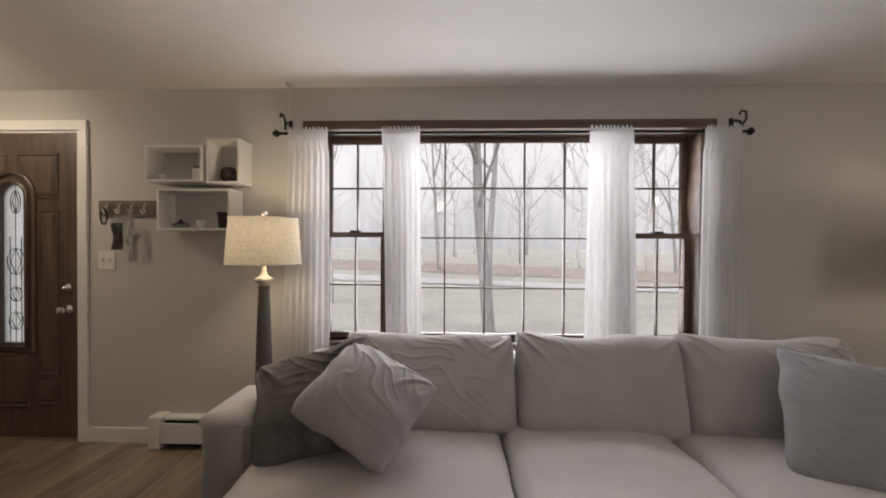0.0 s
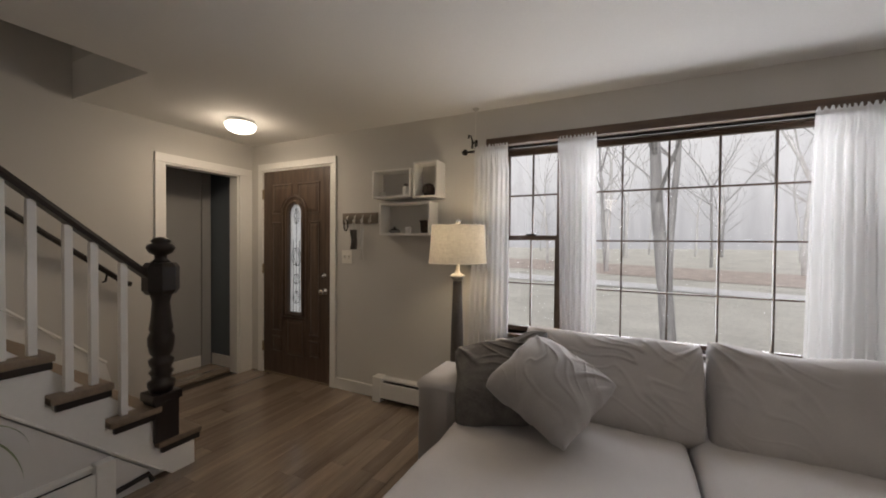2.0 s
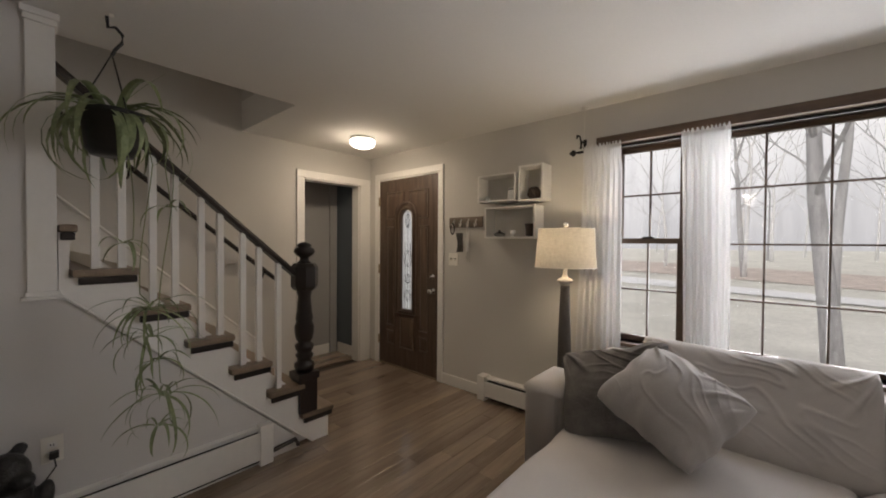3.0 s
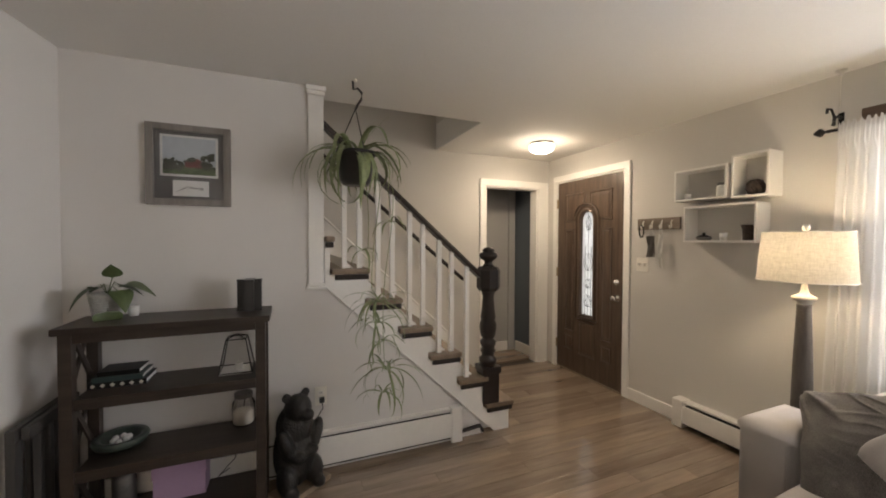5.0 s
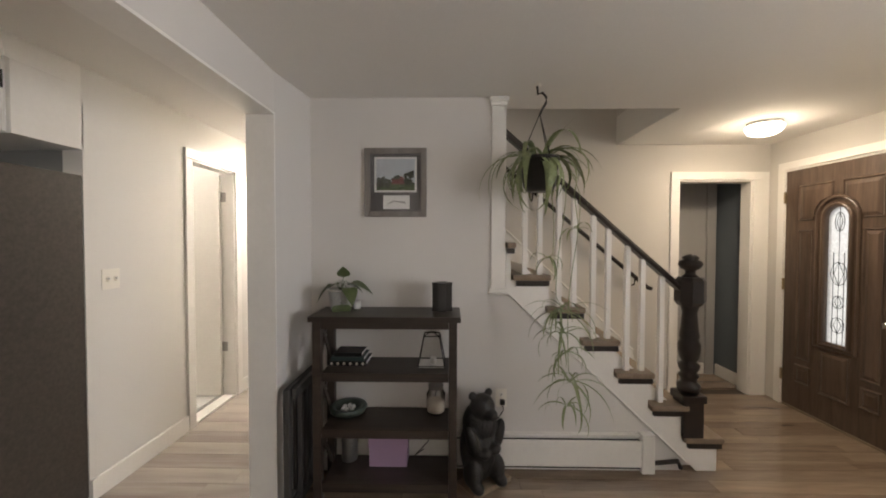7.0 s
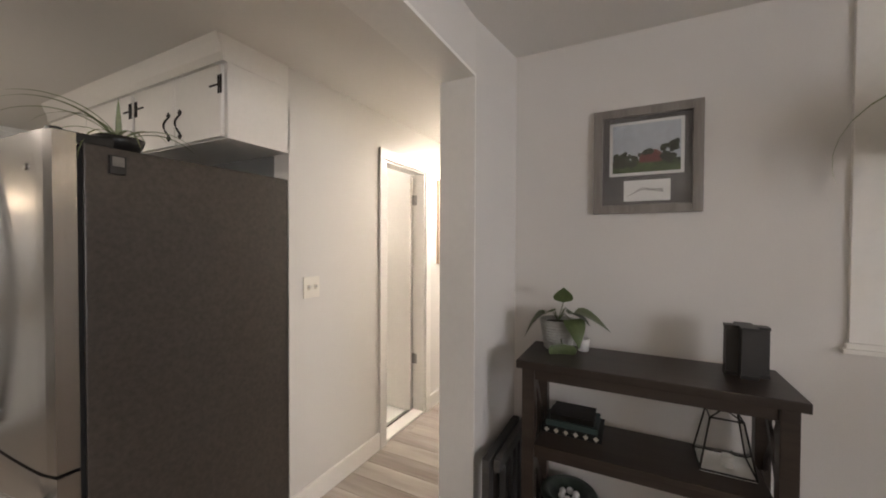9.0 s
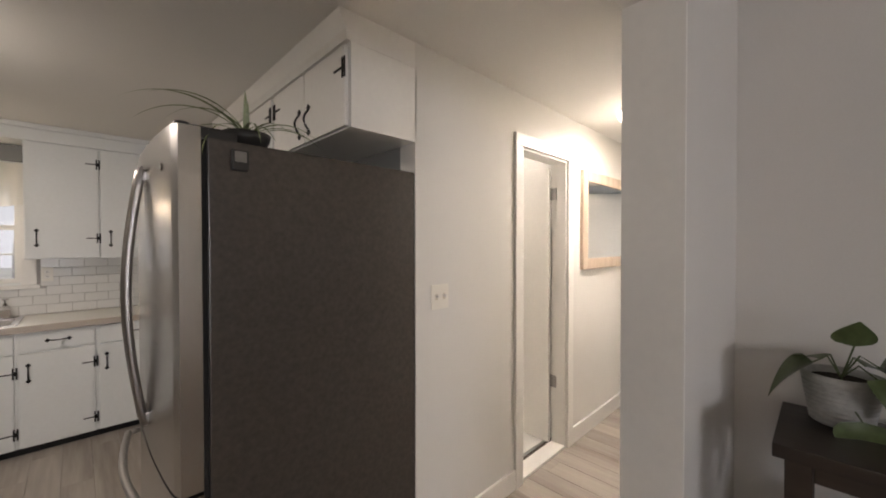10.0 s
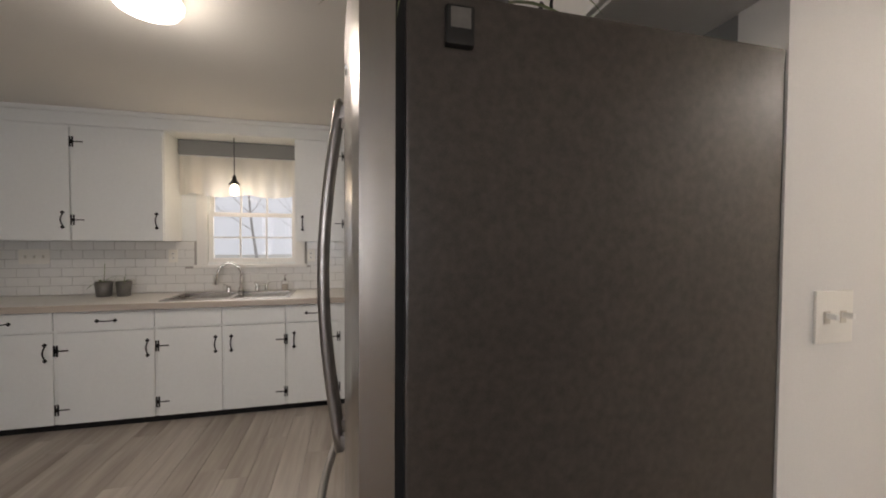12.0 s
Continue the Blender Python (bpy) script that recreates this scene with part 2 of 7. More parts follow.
CLEAR = glass("clear_glass")
COATED = glass("coated_window_glass", ior=1.18)
LEADED = cloth("frosted_leaded_glass", (0.92, 0.94, 0.94), 0.45, 60, 0.9)
LIT = glow("lit_opal_glass", (1.0, 0.90, 0.72), 6.0)
LITBULB = glow("lit_bulb", (1.0, 0.82, 0.55), 14.0)
TILE = mat("white_glazed_tile", (0.76, 0.75, 0.72), 0.15, vary=0.04, scale=8, fine=60, bump=0.02, random_vary=0.3)
GROUT = mat("grey_grout", (0.42, 0.40, 0.37), 0.9)
COUNTER = mat("cream_laminate", (0.72, 0.695, 0.65), 0.35, vary=0.08, scale=40, fine=200, bump=0.01)
COUNTEREDGE = wood("counter_edge_wood", (0.38, 0.325, 0.27), (0.54, 0.47, 0.40), 0.45, "x", 16, 0.1)
LEAF = mat("spider_plant_leaf", (0.21, 0.25, 0.12), 0.45, vary=0.4, scale=12, fine=60, bump=0.05)
LEAF2 = mat("pothos_leaf", (0.075, 0.10, 0.038), 0.4, vary=0.35, scale=14, fine=60, bump=0.05)
POT = mat("black_plastic_pot", (0.015, 0.014, 0.013), 0.4, vary=0.1)
SOIL = mat("potting_soil", (0.03, 0.02, 0.014), 1.0, vary=0.4, scale=60, bump=0.5)


# ---- mesh helpers ----
def bx(lo, hi, b=0.0, seg=2):
    """A box from corner to corner with rounded edges."""
    bm = bmesh.new()
    c = [(a + d) / 2 for a, d in zip(lo, hi)]
    s = [abs(d - a) for a, d in zip(lo, hi)]
    bmesh.ops.create_cube(bm, size=1, matrix=Matrix.Translation(c) @ Matrix.Diagonal((*s, 1)))
    if b:
        bmesh.ops.bevel(bm, geom=bm.edges[:], offset=min(b, min(s) * 0.45), segments=seg, affect="EDGES", profile=0.7)
    return bm


def lathe(profile, at=(0, 0, 0), seg=24, axis="z"):
    """A turned shape from (radius, height) pairs."""
    bm = bmesh.new()
    rings = []
    for r, z in profile:
        ring = []
        for i in range(seg):
            a = 2 * math.pi * i / seg
            p = {"z": (r * math.cos(a), r * math.sin(a), z), "x": (z, r * math.cos(a), r * math.sin(a)), "y": (r * math.sin(a), z, r * math.cos(a))}[axis]
            ring.append(bm.verts.new([p[k] + at[k] for k in range(3)]))
        rings.append(ring)
    for a, b in zip(rings, rings[1:]):
        for i in range(seg):
            bm.faces.new((a[i], a[(i + 1) % seg], b[(i + 1) % seg], b[i]))
    bm.faces.new(rings[0][::-1])
    bm.faces.new(rings[-1])
    return bm


def tube(points, r, seg=8, r_end=None):
    """A round bar along a line of points."""
    bm = bmesh.new()
    pts = [Vector(p) for p in points]
    rings = []
    for i, p in enumerate(pts):
        d = (pts[min(i + 1, len(pts) - 1)] - pts[max(i - 1, 0)]).normalized()
        u = d.cross(Vector((0, 0, 1)) if abs(d.z) < 0.95 else Vector((1, 0, 0))).normalized()
        v = d.cross(u)
        rr = r + ((r_end if r_end is not None else r) - r) * i / max(1, len(pts) - 1)
        rings.append([bm.verts.new(p + rr * (u * math.cos(2 * math.pi * k / seg) + v * math.sin(2 * math.pi * k / seg))) for k in range(seg)])
    for a, b in zip(rings, rings[1:]):
        for i in range(seg):
            bm.faces.new((a[i], a[(i + 1) % seg], b[(i + 1) % seg], b[i]))
    bm.faces.new(rings[0][::-1])
    bm.faces.new(rings[-1])
    return bm


def prism(outline, axis, a, b):
    """An outline in the plane across an axis, drawn out from a to b along it."""
    bm = bmesh.new()

    def at(p, d):
        return {"x": (d, p[0], p[1]), "y": (p[0], d, p[1]), "z": (p[0], p[1], d)}[axis]
    lo, hi = [bm.verts.new(at(p, a)) for p in outline], [bm.verts.new(at(p, b)) for p in outline]
    bm.faces.new(lo)
    bm.faces.new(hi[::-1])
    n = len(outline)
    for i in range(n):
        bm.faces.new((lo[i], hi[i], hi[(i + 1) % n], lo[(i + 1) % n]))
    bmesh.ops.recalc_face_normals(bm, faces=bm.faces[:])
    return bm


def joined(*parts):
    """Several shapes as one mesh."""
    out = bmesh.new()
    for bm in parts:
        me = bpy.data.meshes.new("piece")
        bm.to_mesh(me)
        bm.free()
        out.from_mesh(me)
        bpy.data.meshes.remove(me)
    return out


def turned(bm, m):
    bmesh.ops.transform(bm, matrix=m, verts=bm.verts[:])
    return bm


def base_of(ob):
    p = Vector((0, 0, 0))
    while ob:
        p += ob.location
        ob = ob.parent
    return p


def part(name, bm, material, parent=None, label="", smooth=False):
    """One mesh object from a bmesh in world places, under a thing or part."""
    if parent:
        bmesh.ops.translate(bm, verts=bm.verts[:], vec=-base_of(parent))
    me = bpy.data.meshes.new(name)
    bm.to_mesh(me)
    bm.free()
    me.materials.append(material)
    if smooth:
        for p in me.polygons:
            p.use_smooth = True
    ob = new(name, me)
    if parent:
        ob.parent = parent
    if label:
        ob["label"] = label
    return ob


def thing(name, base, label, category, group=""):
    ob = new(name)
    ob.location = base
    ob.empty_display_size = 0.1
    return tagged(ob, label, category, group)


def piece(name, bm, material, label, category, group="", smooth=False, base=None):
    """A thing of one mesh."""
    ob = part(name, bm, material, None, "", smooth)
    return tagged(ob, label, category, group)


def setting(name, bm, material, parent=None, smooth=False):
    ob = part(name, bm, material, parent, "", smooth)
    ob["kind"] = "structure"
    return ob


def shared(name, me, parent, where, rot=None):
    ob = new(name, me)
    ob.parent = parent
    ob.location = Vector(where) - base_of(parent)
    if rot:
        ob.rotation_euler = rot
    return ob


def mesh_of(bm, material, smooth=False):
    me = bpy.data.meshes.new("shared_piece")
    bm.to_mesh(me)
    bm.free()
    me.materials.append(material)
    if smooth:
        for p in me.polygons:
            p.use_smooth = True
    return me


# ---- the large structure ----
FY, WX, PX, SY, CY, KY = 2.61, -2.385, -1.20, -1.30, -2.357, -5.55   # wall faces
EX = 4.6

# floors
setting("floor", bx((WX - 0.15, SY - 0.16, -0.12), (EX + 0.15, FY + 0.2, -0.014)), SUBFLOOR)
setting("floor_bed", bx((-4.3, KY - 0.15, -0.2), (EX + 0.15, FY + 0.2, -0.121)), SUBFLOOR)
setting("floor_corridor", bx((-7.0, CY - 0.16, -0.12), (0.0, SY - 0.165, -0.014)), SUBFLOOR)
setting("floor_kitchen", bx((-0.9, KY - 0.15, -0.12), (EX + 0.15, CY - 0.165, -0.014)), SUBFLOOR)
setting("floor_kitchen_entry", bx((0.005, CY - 0.16, -0.12), (EX + 0.15, SY - 0.165, -0.014)), SUBFLOOR)
setting("floor_bathroom", bx((-2.45, -4.2, -0.12), (-0.95, CY - 0.165, 0.004)), TILE)
setting("floor_hall", bx((-4.2, 0.9, -0.12), (WX - 0.155, FY + 0.2, 0.0)), OAK)

# front wall with door and window openings
DX0, DX1, DZ = -2.215, -1.305, 2.075
NX0, NX1, NZ0, NZ1 = 0.29, 2.765, 0.70, 2.08
T = 0.2
setting("wall_front", joined(
    bx((WX - 0.15, FY, 0), (DX0, FY + T, 2.6)), bx((DX0, FY, DZ), (DX1, FY + T, 2.6)), bx((DX1, FY, 0), (NX0, FY + T, 2.6)),
    bx((NX0, FY, 0), (NX1, FY + T, NZ0)), bx((NX0, FY, NZ1), (NX1, FY + T, 2.6)), bx((NX1, FY, 0), (EX + 0.15, FY + T, 2.6))), GREIGE)
# west wall with the hall doorway, tall in the stairwell
HY0, HY1, HZ = 1.768, 2.45, 2.015
setting("wall_west", joined(
    bx((WX - 0.12, -3.0 + 1.4, 0), (WX, HY0, 4.9)), bx((WX - 0.12, HY0, HZ), (WX, HY1, 2.6)), bx((WX - 0.12, HY1, 0), (WX, FY, 2.6))), GREIGE)
# picture wall and the panel under the stairs
setting("wall_picture", joined(bx((PX - 0.12, SY - 0.01, 0), (PX, -0.02, 2.6)),
        prism([(-0.02, 0), (1.10, 0), (1.10, 0.06), (-0.02, 1.13)], "x", PX - 0.05, PX)), PICWALL)
# south wall with the wide opening
OX0, OX1, OZ, SB = -0.822, 2.6, 2.13, -1.445
setting("wall_south", joined(prism([(PX - 0.12, SB), (OX0, SB), (OX0, SY), (PX - 0.12, SY + 0.068)], "z", 0, 2.6), bx((OX0, SB, OZ), (OX1, SY, 2.6)), bx((OX1, SB, 0), (EX + 0.15, SY, 2.6))), PICWALL)
setting("wall_corridor_north", bx((-3.6, SB, 0), (PX - 0.125, SB + 0.1, 2.6)), CREAM)
setting("wall_east", bx((EX, KY, 0), (EX + 0.15, FY, 2.6)), GREIGE)
# corridor wall with bathroom doorway
BX0, BX1, BZ = -2.262, -1.685, 2.072
setting("wall_corridor", joined(bx((-3.56, CY - 0.11, 0), (BX0, CY, 2.6)), bx((BX0, CY - 0.11, BZ), (BX1, CY, 2.6)), bx((BX1, CY - 0.11, 0), (-0.84, CY, 2.6))), CREAM)
setting("wall_fridge", bx((-0.95, KY, 0), (-0.85, CY - 0.115, 2.6)), CREAM)
# corridor end, with a doorway into the pale blue room
setting("wall_corridor_end", joined(bx((-3.68, SB, 0), (-3.565, -1.55, 2.6)), bx((-3.68, -2.34, 2.08), (-3.565, -1.55, 2.6)), bx((-3.68, CY - 0.11, 0), (-3.565, -2.34, 2.6))), CREAM)
setting("wall_bedroom", joined(bx((-7.1, -4.0, 0), (-7.0, 0.5, 2.6)), bx((-7.0, 0.4, 0), (-3.69, 0.5, 2.6)), bx((-7.0, -4.0, 0), (-3.69, -3.9, 2.6))), BLUE)
setting("ceiling_bedroom", bx((-7.1, -4.0, 2.44), (-3.69, 0.5, 2.54)), CEIL)
setting("floor_bedroom", bx((-7.1, -4.0, -0.10), (-3.57, 0.5, -0.002)), VINYL)
setting("wall_bathroom", joined(bx((-2.55, -4.3, 0), (-2.45, CY - 0.115, 2.5)), bx((-2.45, -4.3, 0), (-0.955, -4.2, 2.5))), WHITE)
setting("ceiling_bathroom", bx((-2.55, -4.3, 2.42), (-0.955, CY - 0.115, 2.5)), CEIL)
# kitchen wall with window opening
KX0, KX1, KZ0, KZ1 = 0.585, 1.33, 1.175, 2.02
setting("wall_kitchen", joined(bx((-0.95, KY - 0.15, 0), (KX0, KY, 2.6)), bx((KX0, KY - 0.15, 0), (KX1, KY, KZ0)), bx((KX0, KY - 0.15, KZ1), (KX1, KY, 2.6)), bx((KX1, KY - 0.15, 0), (EX + 0.15, KY, 2.6))), CABINET)
# ceilings; the stairwell stays open
VX, VY = -1.41, 1.185
setting("ceiling", joined(bx((VX, SY - 0.005, CZ), (EX, FY, CZ + 0.26)), bx((WX, VY, CZ), (VX, FY, CZ + 0.26))), CEIL)
setting("ceiling_kitchen", joined(bx((-0.95, KY, KZ), (EX, SB, KZ + 0.1)), bx((-3.68, CY - 0.11, KZ), (-0.95, SB, KZ + 0.1))), CEIL)
setting("wall_stairwell", joined(bx((VX - 0.002, -1.6, CZ + 0.26), (VX + 0.1, VY, 4.9)), bx((WX, VY, CZ + 0.26), (VX + 0.1, VY + 0.1, 4.9)), bx((WX, -1.7, KZ + 0.101), (VX + 0.1, -1.6, 4.9))), GREIGE)
setting("ceiling_stairwell", bx((WX - 0.12, -1.7, 4.9), (VX + 0.1, VY + 0.1, 5.0)), CEIL)
setting("wall_hall", joined(bx((-3.04, 0.9, 0), (-2.94, 2.50, 2.6))), HALLGREY)
setting("wall_hall_north", bx((-4.2, 2.52, 0), (WX - 0.125, 2.608, 2.6)), SLATE)
setting("wall_hall_south", bx((-4.2, 0.8, 0), (WX - 0.125, 0.9, 2.6)), CREAM)
setting("ceiling_hall", bx((-4.2, 0.8, 2.35), (WX - 0.125, 2.608, 2.45)), CEIL)
setting("wall_hall_end", bx((-4.3, 0.8, 0), (-4.2, 2.61, 2.6)), SLATE)


def casing(name, lo, hi, axis, face, out, w=0.085, d=0.018, wide_head=0.0, material=None):
    """Flat trim round a doorway: lo and hi are (along, z) of the opening; out is the way it stands proud."""
    a0, a1, z1 = lo, hi[0], hi[1]
    fr = new(name)
    fr["kind"] = "structure"
    f0, f1 = sorted((face, face + out * d))

    def b(u0, u1, v0, v1):
        return bx((u0, f0, v0), (u1, f1, v1), 0.004) if axis == "x" else bx((f0, u0, v0), (f1, u1, v1), 0.004)
    for n, q in (("side_casing", (a0 - w, a0, 0, z1)), ("side_casing", (a1, a1 + w, 0, z1)), ("head_casing", (a0 - w, a1 + w, z1 + 0.0005, z1 + w))):
        part(n, b(*q), material or WHITE, fr)
    return fr


casing("trim_front_door", DX0, (DX1, DZ), "x", FY, -1, 0.065)
casing("trim_hall_doorway", HY0, (HY1, HZ), "y", WX, 1, 0.075)
casing("trim_bathroom_doorway", BX0, (BX1, BZ), "x", CY, 1, 0.075)
casing("trim_bedroom_doorway", -2.34 + 0.06, (-1.55 - 0.06, 2.08), "y", -3.565, 1, 0.06)
setting("trim_hall_corner", bx((WX, HY1 + 0.0755, 0), (WX + 0.016, FY - 0.019, HZ + 0.074), 0.003), WHITE)
# jambs in the wall thickness
setting("jamb_front_door", joined(bx((DX0, FY, 0), (DX0 + 0.015, FY + T, DZ)), bx((DX1 - 0.015, FY, 0), (DX1, FY + T, DZ)), bx((DX0 + 0.015, FY, DZ - 0.015), (DX1 - 0.015, FY + T, DZ))), WHITE)
setting("jamb_hall", joined(bx((WX - 0.12, HY0, 0), (WX, HY0 + 0.014, HZ)), bx((WX - 0.12, HY1 - 0.014, 0), (WX, HY1, HZ)), bx((WX - 0.12, HY0 + 0.014, HZ - 0.014), (WX, HY1 - 0.014, HZ))), WHITE)
setting("jamb_bathroom", joined(bx((BX0, CY - 0.11, 0), (BX0 + 0.014, CY, BZ)), bx((BX1 - 0.014, CY - 0.11, 0), (BX1, CY, BZ)), bx((BX0 + 0.014, CY - 0.11, BZ - 0.014), (BX1 - 0.014, CY, BZ)), bx((BX0 + 0.014, CY - 0.11, 0), (BX1 - 0.014, CY, 0.014))), WHITE)
setting("trim_opening", joined(bx((OX0, SB - 0.003, 0), (OX0 + 0.012, SY + 0.003, OZ)), bx((OX0 + 0.012, SB - 0.003, OZ - 0.012), (OX1, SY + 0.003, OZ))), WHITE)


def baseboard(name, lo, hi):
    return setting(name, bx(lo, hi, 0.006), WHITE)


baseboard("baseboard_front", (DX1 + 0.066, FY - 0.016, 0), (-0.74, FY, 0.10))
baseboard("baseboard_front_east", (0.6, FY - 0.016, 0), (EX, FY, 0.10))
baseboard("baseboard_corridor", (BX1 + 0.077, CY, 0), (-0.84, CY + 0.016, 0.12))
baseboard("baseboard_corridor_west", (-3.56, CY, 0), (BX0 - 0.077, CY + 0.016, 0.12))
baseboard("baseboard_hall", (-2.91, 2.504, 0), (WX - 0.126, 2.52, 0.12))
baseboard("baseboard_hall_white", (-2.94, 0.92, 0), (-2.924, 2.40, 0.12))
setting("trim_hall_edge", bx((-2.94, 2.405, 0), (-2.915, 2.50, 2.2), 0.004), HALLGREY)
baseboard("baseboard_bedroom", (-7.0, -3.88, 0), (-6.985, 0.38, 0.12))


# ---- entry: front door, stairs ----
def moulding(outline, y0, y1, r):
    """A rounded bead along a closed outline of (x, z)."""
    pts = [(x, y0, z) for x, z in outline]
    bm = bmesh.new()
    n = len(pts)
    rings = []
    for (x, _, z), (xa, _, za), (xb, _, zb) in zip(pts, pts[-1:] + pts[:-1], pts[1:] + pts[:1]):
        d = Vector((xb - xa, 0, zb - za)).normalized()
        o = Vector((d.z, 0, -d.x))
        rings.append([bm.verts.new(Vector((x, y0, z)) + o * r * math.cos(a) + Vector((0, y1, 0)) * math.sin(a)) for a in (0, 0.8, 1.57, 2.34, 3.14)])
    for i in range(n):
        a, b = rings[i], rings[(i + 1) % n]
        for k in range(4):
            bm.faces.new((a[k], a[k + 1], b[k + 1], b[k]))
    bmesh.ops.recalc_face_normals(bm, faces=bm.faces[:])
    return bm


def oval_outline(cx, w, z0, z1, n=14):
    """Upright window shape: straight sides, round head and foot corners."""
    pts = [(cx + w * math.cos(a), z1 - w + w * math.sin(a)) for a in [math.pi * i / n for i in range(n + 1)]]
    pts += [(cx - w, z0), (cx + w, z0)]
    return pts


SX0, SX1, SYF = DX0 + 0.012, DX1 - 0.012, 2.603
dcx = (SX0 + SX1) / 2
door = thing("front_door", (dcx, SYF, 0.0), "closed dark-stained panelled entry door with a leaded glass oval", "door")
gw, gz0, gz1 = 0.086, 0.655, 1.715
# slab with an opening for the glass: two side slabs, foot, and an arched head
n_arc = 14
setb = [bx((SX0, SYF, 0.02), (dcx - gw, SYF + 0.045, 2.057)), bx((dcx + gw, SYF, 0.02), (SX1, SYF + 0.045, 2.057)), bx((dcx - gw, SYF, 0.02), (dcx + gw, SYF + 0.045, gz0))]
arch = [(dcx + gw * math.cos(math.pi * i / n_arc), gz1 - gw + gw * math.sin(math.pi * i / n_arc)) for i in range(n_arc + 1)]
setb.append(prism(arch + [(dcx - gw, 2.057), (dcx + gw, 2.057)], "y", SYF, SYF + 0.045))
part("slab", joined(*setb), DOORWOOD, door)
yp = SYF - 0.002
def upper_panel(side):
    """One of the two head panels, cut on its inner side by the arch over the glass."""
    rr_ = gw + 0.10
    zc = gz1 - gw
    n = 10
    lo_a = math.asin(min(1.0, (1.62 - zc) / rr_))
    pts = [(dcx + side * 0.035, 1.922), (dcx + side * 0.325, 1.922), (dcx + side * 0.325, 1.62)]
    hi_a = math.acos(0.035 / rr_)
    pts += [(dcx + side * rr_ * math.cos(lo_a + (hi_a - lo_a) * i / n), zc + rr_ * math.sin(lo_a + (hi_a - lo_a) * i / n)) for i in range(n + 1)]
    cx_, cz_ = sum(p[0] for p in pts) / len(pts), sum(p[1] for p in pts) / len(pts)
    bm = bmesh.new()
    rings = []
    for k, yy in ((1.0, SYF - 0.001), (0.94, SYF - 0.011), (0.88, SYF - 0.004), (0.70, SYF - 0.012)):
        rings.append([bm.verts.new((cx_ + (x - cx_) * k, yy, cz_ + (z - cz_) * k)) for x, z in pts])
    for a, b in zip(rings, rings[1:]):
        for i in range(len(a)):
            bm.faces.new((a[i], a[(i + 1) % len(a)], b[(i + 1) % len(a)], b[i]))
    bm.faces.new(rings[-1])
    bmesh.ops.recalc_face_normals(bm, faces=bm.faces[:])
    return bm


def sunk_panel(x0, x1, z0, z1):
    """A raised field inside a bead and a groove, standing on the slab's face."""
    bm = bmesh.new()
    rings = []
    for k, yy in ((0.0, SYF - 0.001), (0.008, SYF - 0.011), (0.018, SYF - 0.003), (0.042, SYF - 0.012)):
        rings.append([bm.verts.new(p) for p in ((x0 + k, yy, z0 + k), (x1 - k, yy, z0 + k), (x1 - k, yy, z1 - k), (x0 + k, yy, z1 - k))])
    for a, b in zip(rings, rings[1:]):
        for i in range(4):
            bm.faces.new((a[i], a[(i + 1) % 4], b[(i + 1) % 4], b[i]))
    bm.faces.new(rings[-1])
    bmesh.ops.recalc_face_normals(bm, faces=bm.faces[:])
    return bm


for side in (-1, 1):
    part("raised_panel", upper_panel(side), DOORWOOD, door)
for x0, x1, z0, z1 in ((0.185, 0.325, 0.45, 1.545), (0.185, 0.325, 0.245, 0.40)):
    for side in (-1, 1):
        part("raised_panel", sunk_panel(*sorted((dcx + side * x0, dcx + side * x1)), z0, z1), DOORWOOD, door)
part("raised_panel", sunk_panel(dcx - 0.118, dcx + 0.118, 0.225, 0.585), DOORWOOD, door)
part("arch_moulding", joined(moulding(oval_outline(dcx, gw + 0.018, gz0 - 0.02, gz1 + 0.02), SYF, -0.022, 0.018),
                             moulding(oval_outline(dcx, gw + 0.07, gz0 - 0.05, gz1 + 0.075), SYF, -0.016, 0.014)), DOORWOOD, door)
pane = part("leaded_pane", prism(oval_outline(dcx, gw, gz0, gz1), "y", SYF + 0.02, SYF + 0.026), LEADED, door, "frosted leaded glass")
pane.visible_shadow = False
lead = [tube([(dcx + s * 0.04, SYF + 0.016, gz0), (dcx + s * 0.04, SYF + 0.016, gz1 - 0.35)], 0.0025, 5) for s in (-1, 1)]
for zc, h, w in ((1.60, 0.075, 0.035), (1.20, 0.09, 0.06), (0.98, 0.05, 0.04), (0.80, 0.06, 0.05)):
    loop = [(dcx + w * math.sin(a), SYF + 0.016, zc + h * math.cos(a)) for a in [2 * math.pi * i / 16 for i in range(17)]]
    lead.append(tube(loop, 0.0028, 5))
    lead.append(tube([(dcx, SYF + 0.016, zc - h), (dcx - w * 0.6, SYF + 0.016, zc), (dcx, SYF + 0.016, zc + h), (dcx + w * 0.6, SYF + 0.016, zc), (dcx, SYF + 0.016, zc - h)], 0.0025, 5))
lead.append(tube([(dcx, SYF + 0.016, gz0), (dcx, SYF + 0.016, gz1)], 0.002, 5))
part("lead_came", joined(*lead), BLACK, pane)
for z, r in ((0.885, 0.029), (1.03, 0.027)):
    k = part("door_knob" if z < 1 else "deadbolt", lathe([(r * 1.15, 0), (r * 1.2, -0.006), (0.012, -0.012), (0.012, -0.03), (r * 0.8, -0.036), (r, -0.052), (r * 0.7, -0.066), (0.004, -0.07)] if z < 1 else [(r * 1.1, 0), (r * 1.1, -0.012), (0.012, -0.02), (0.010, -0.034)], (SX1 - 0.06, SYF, z), 20, "y"), CHROME, door, "polished metal", True)
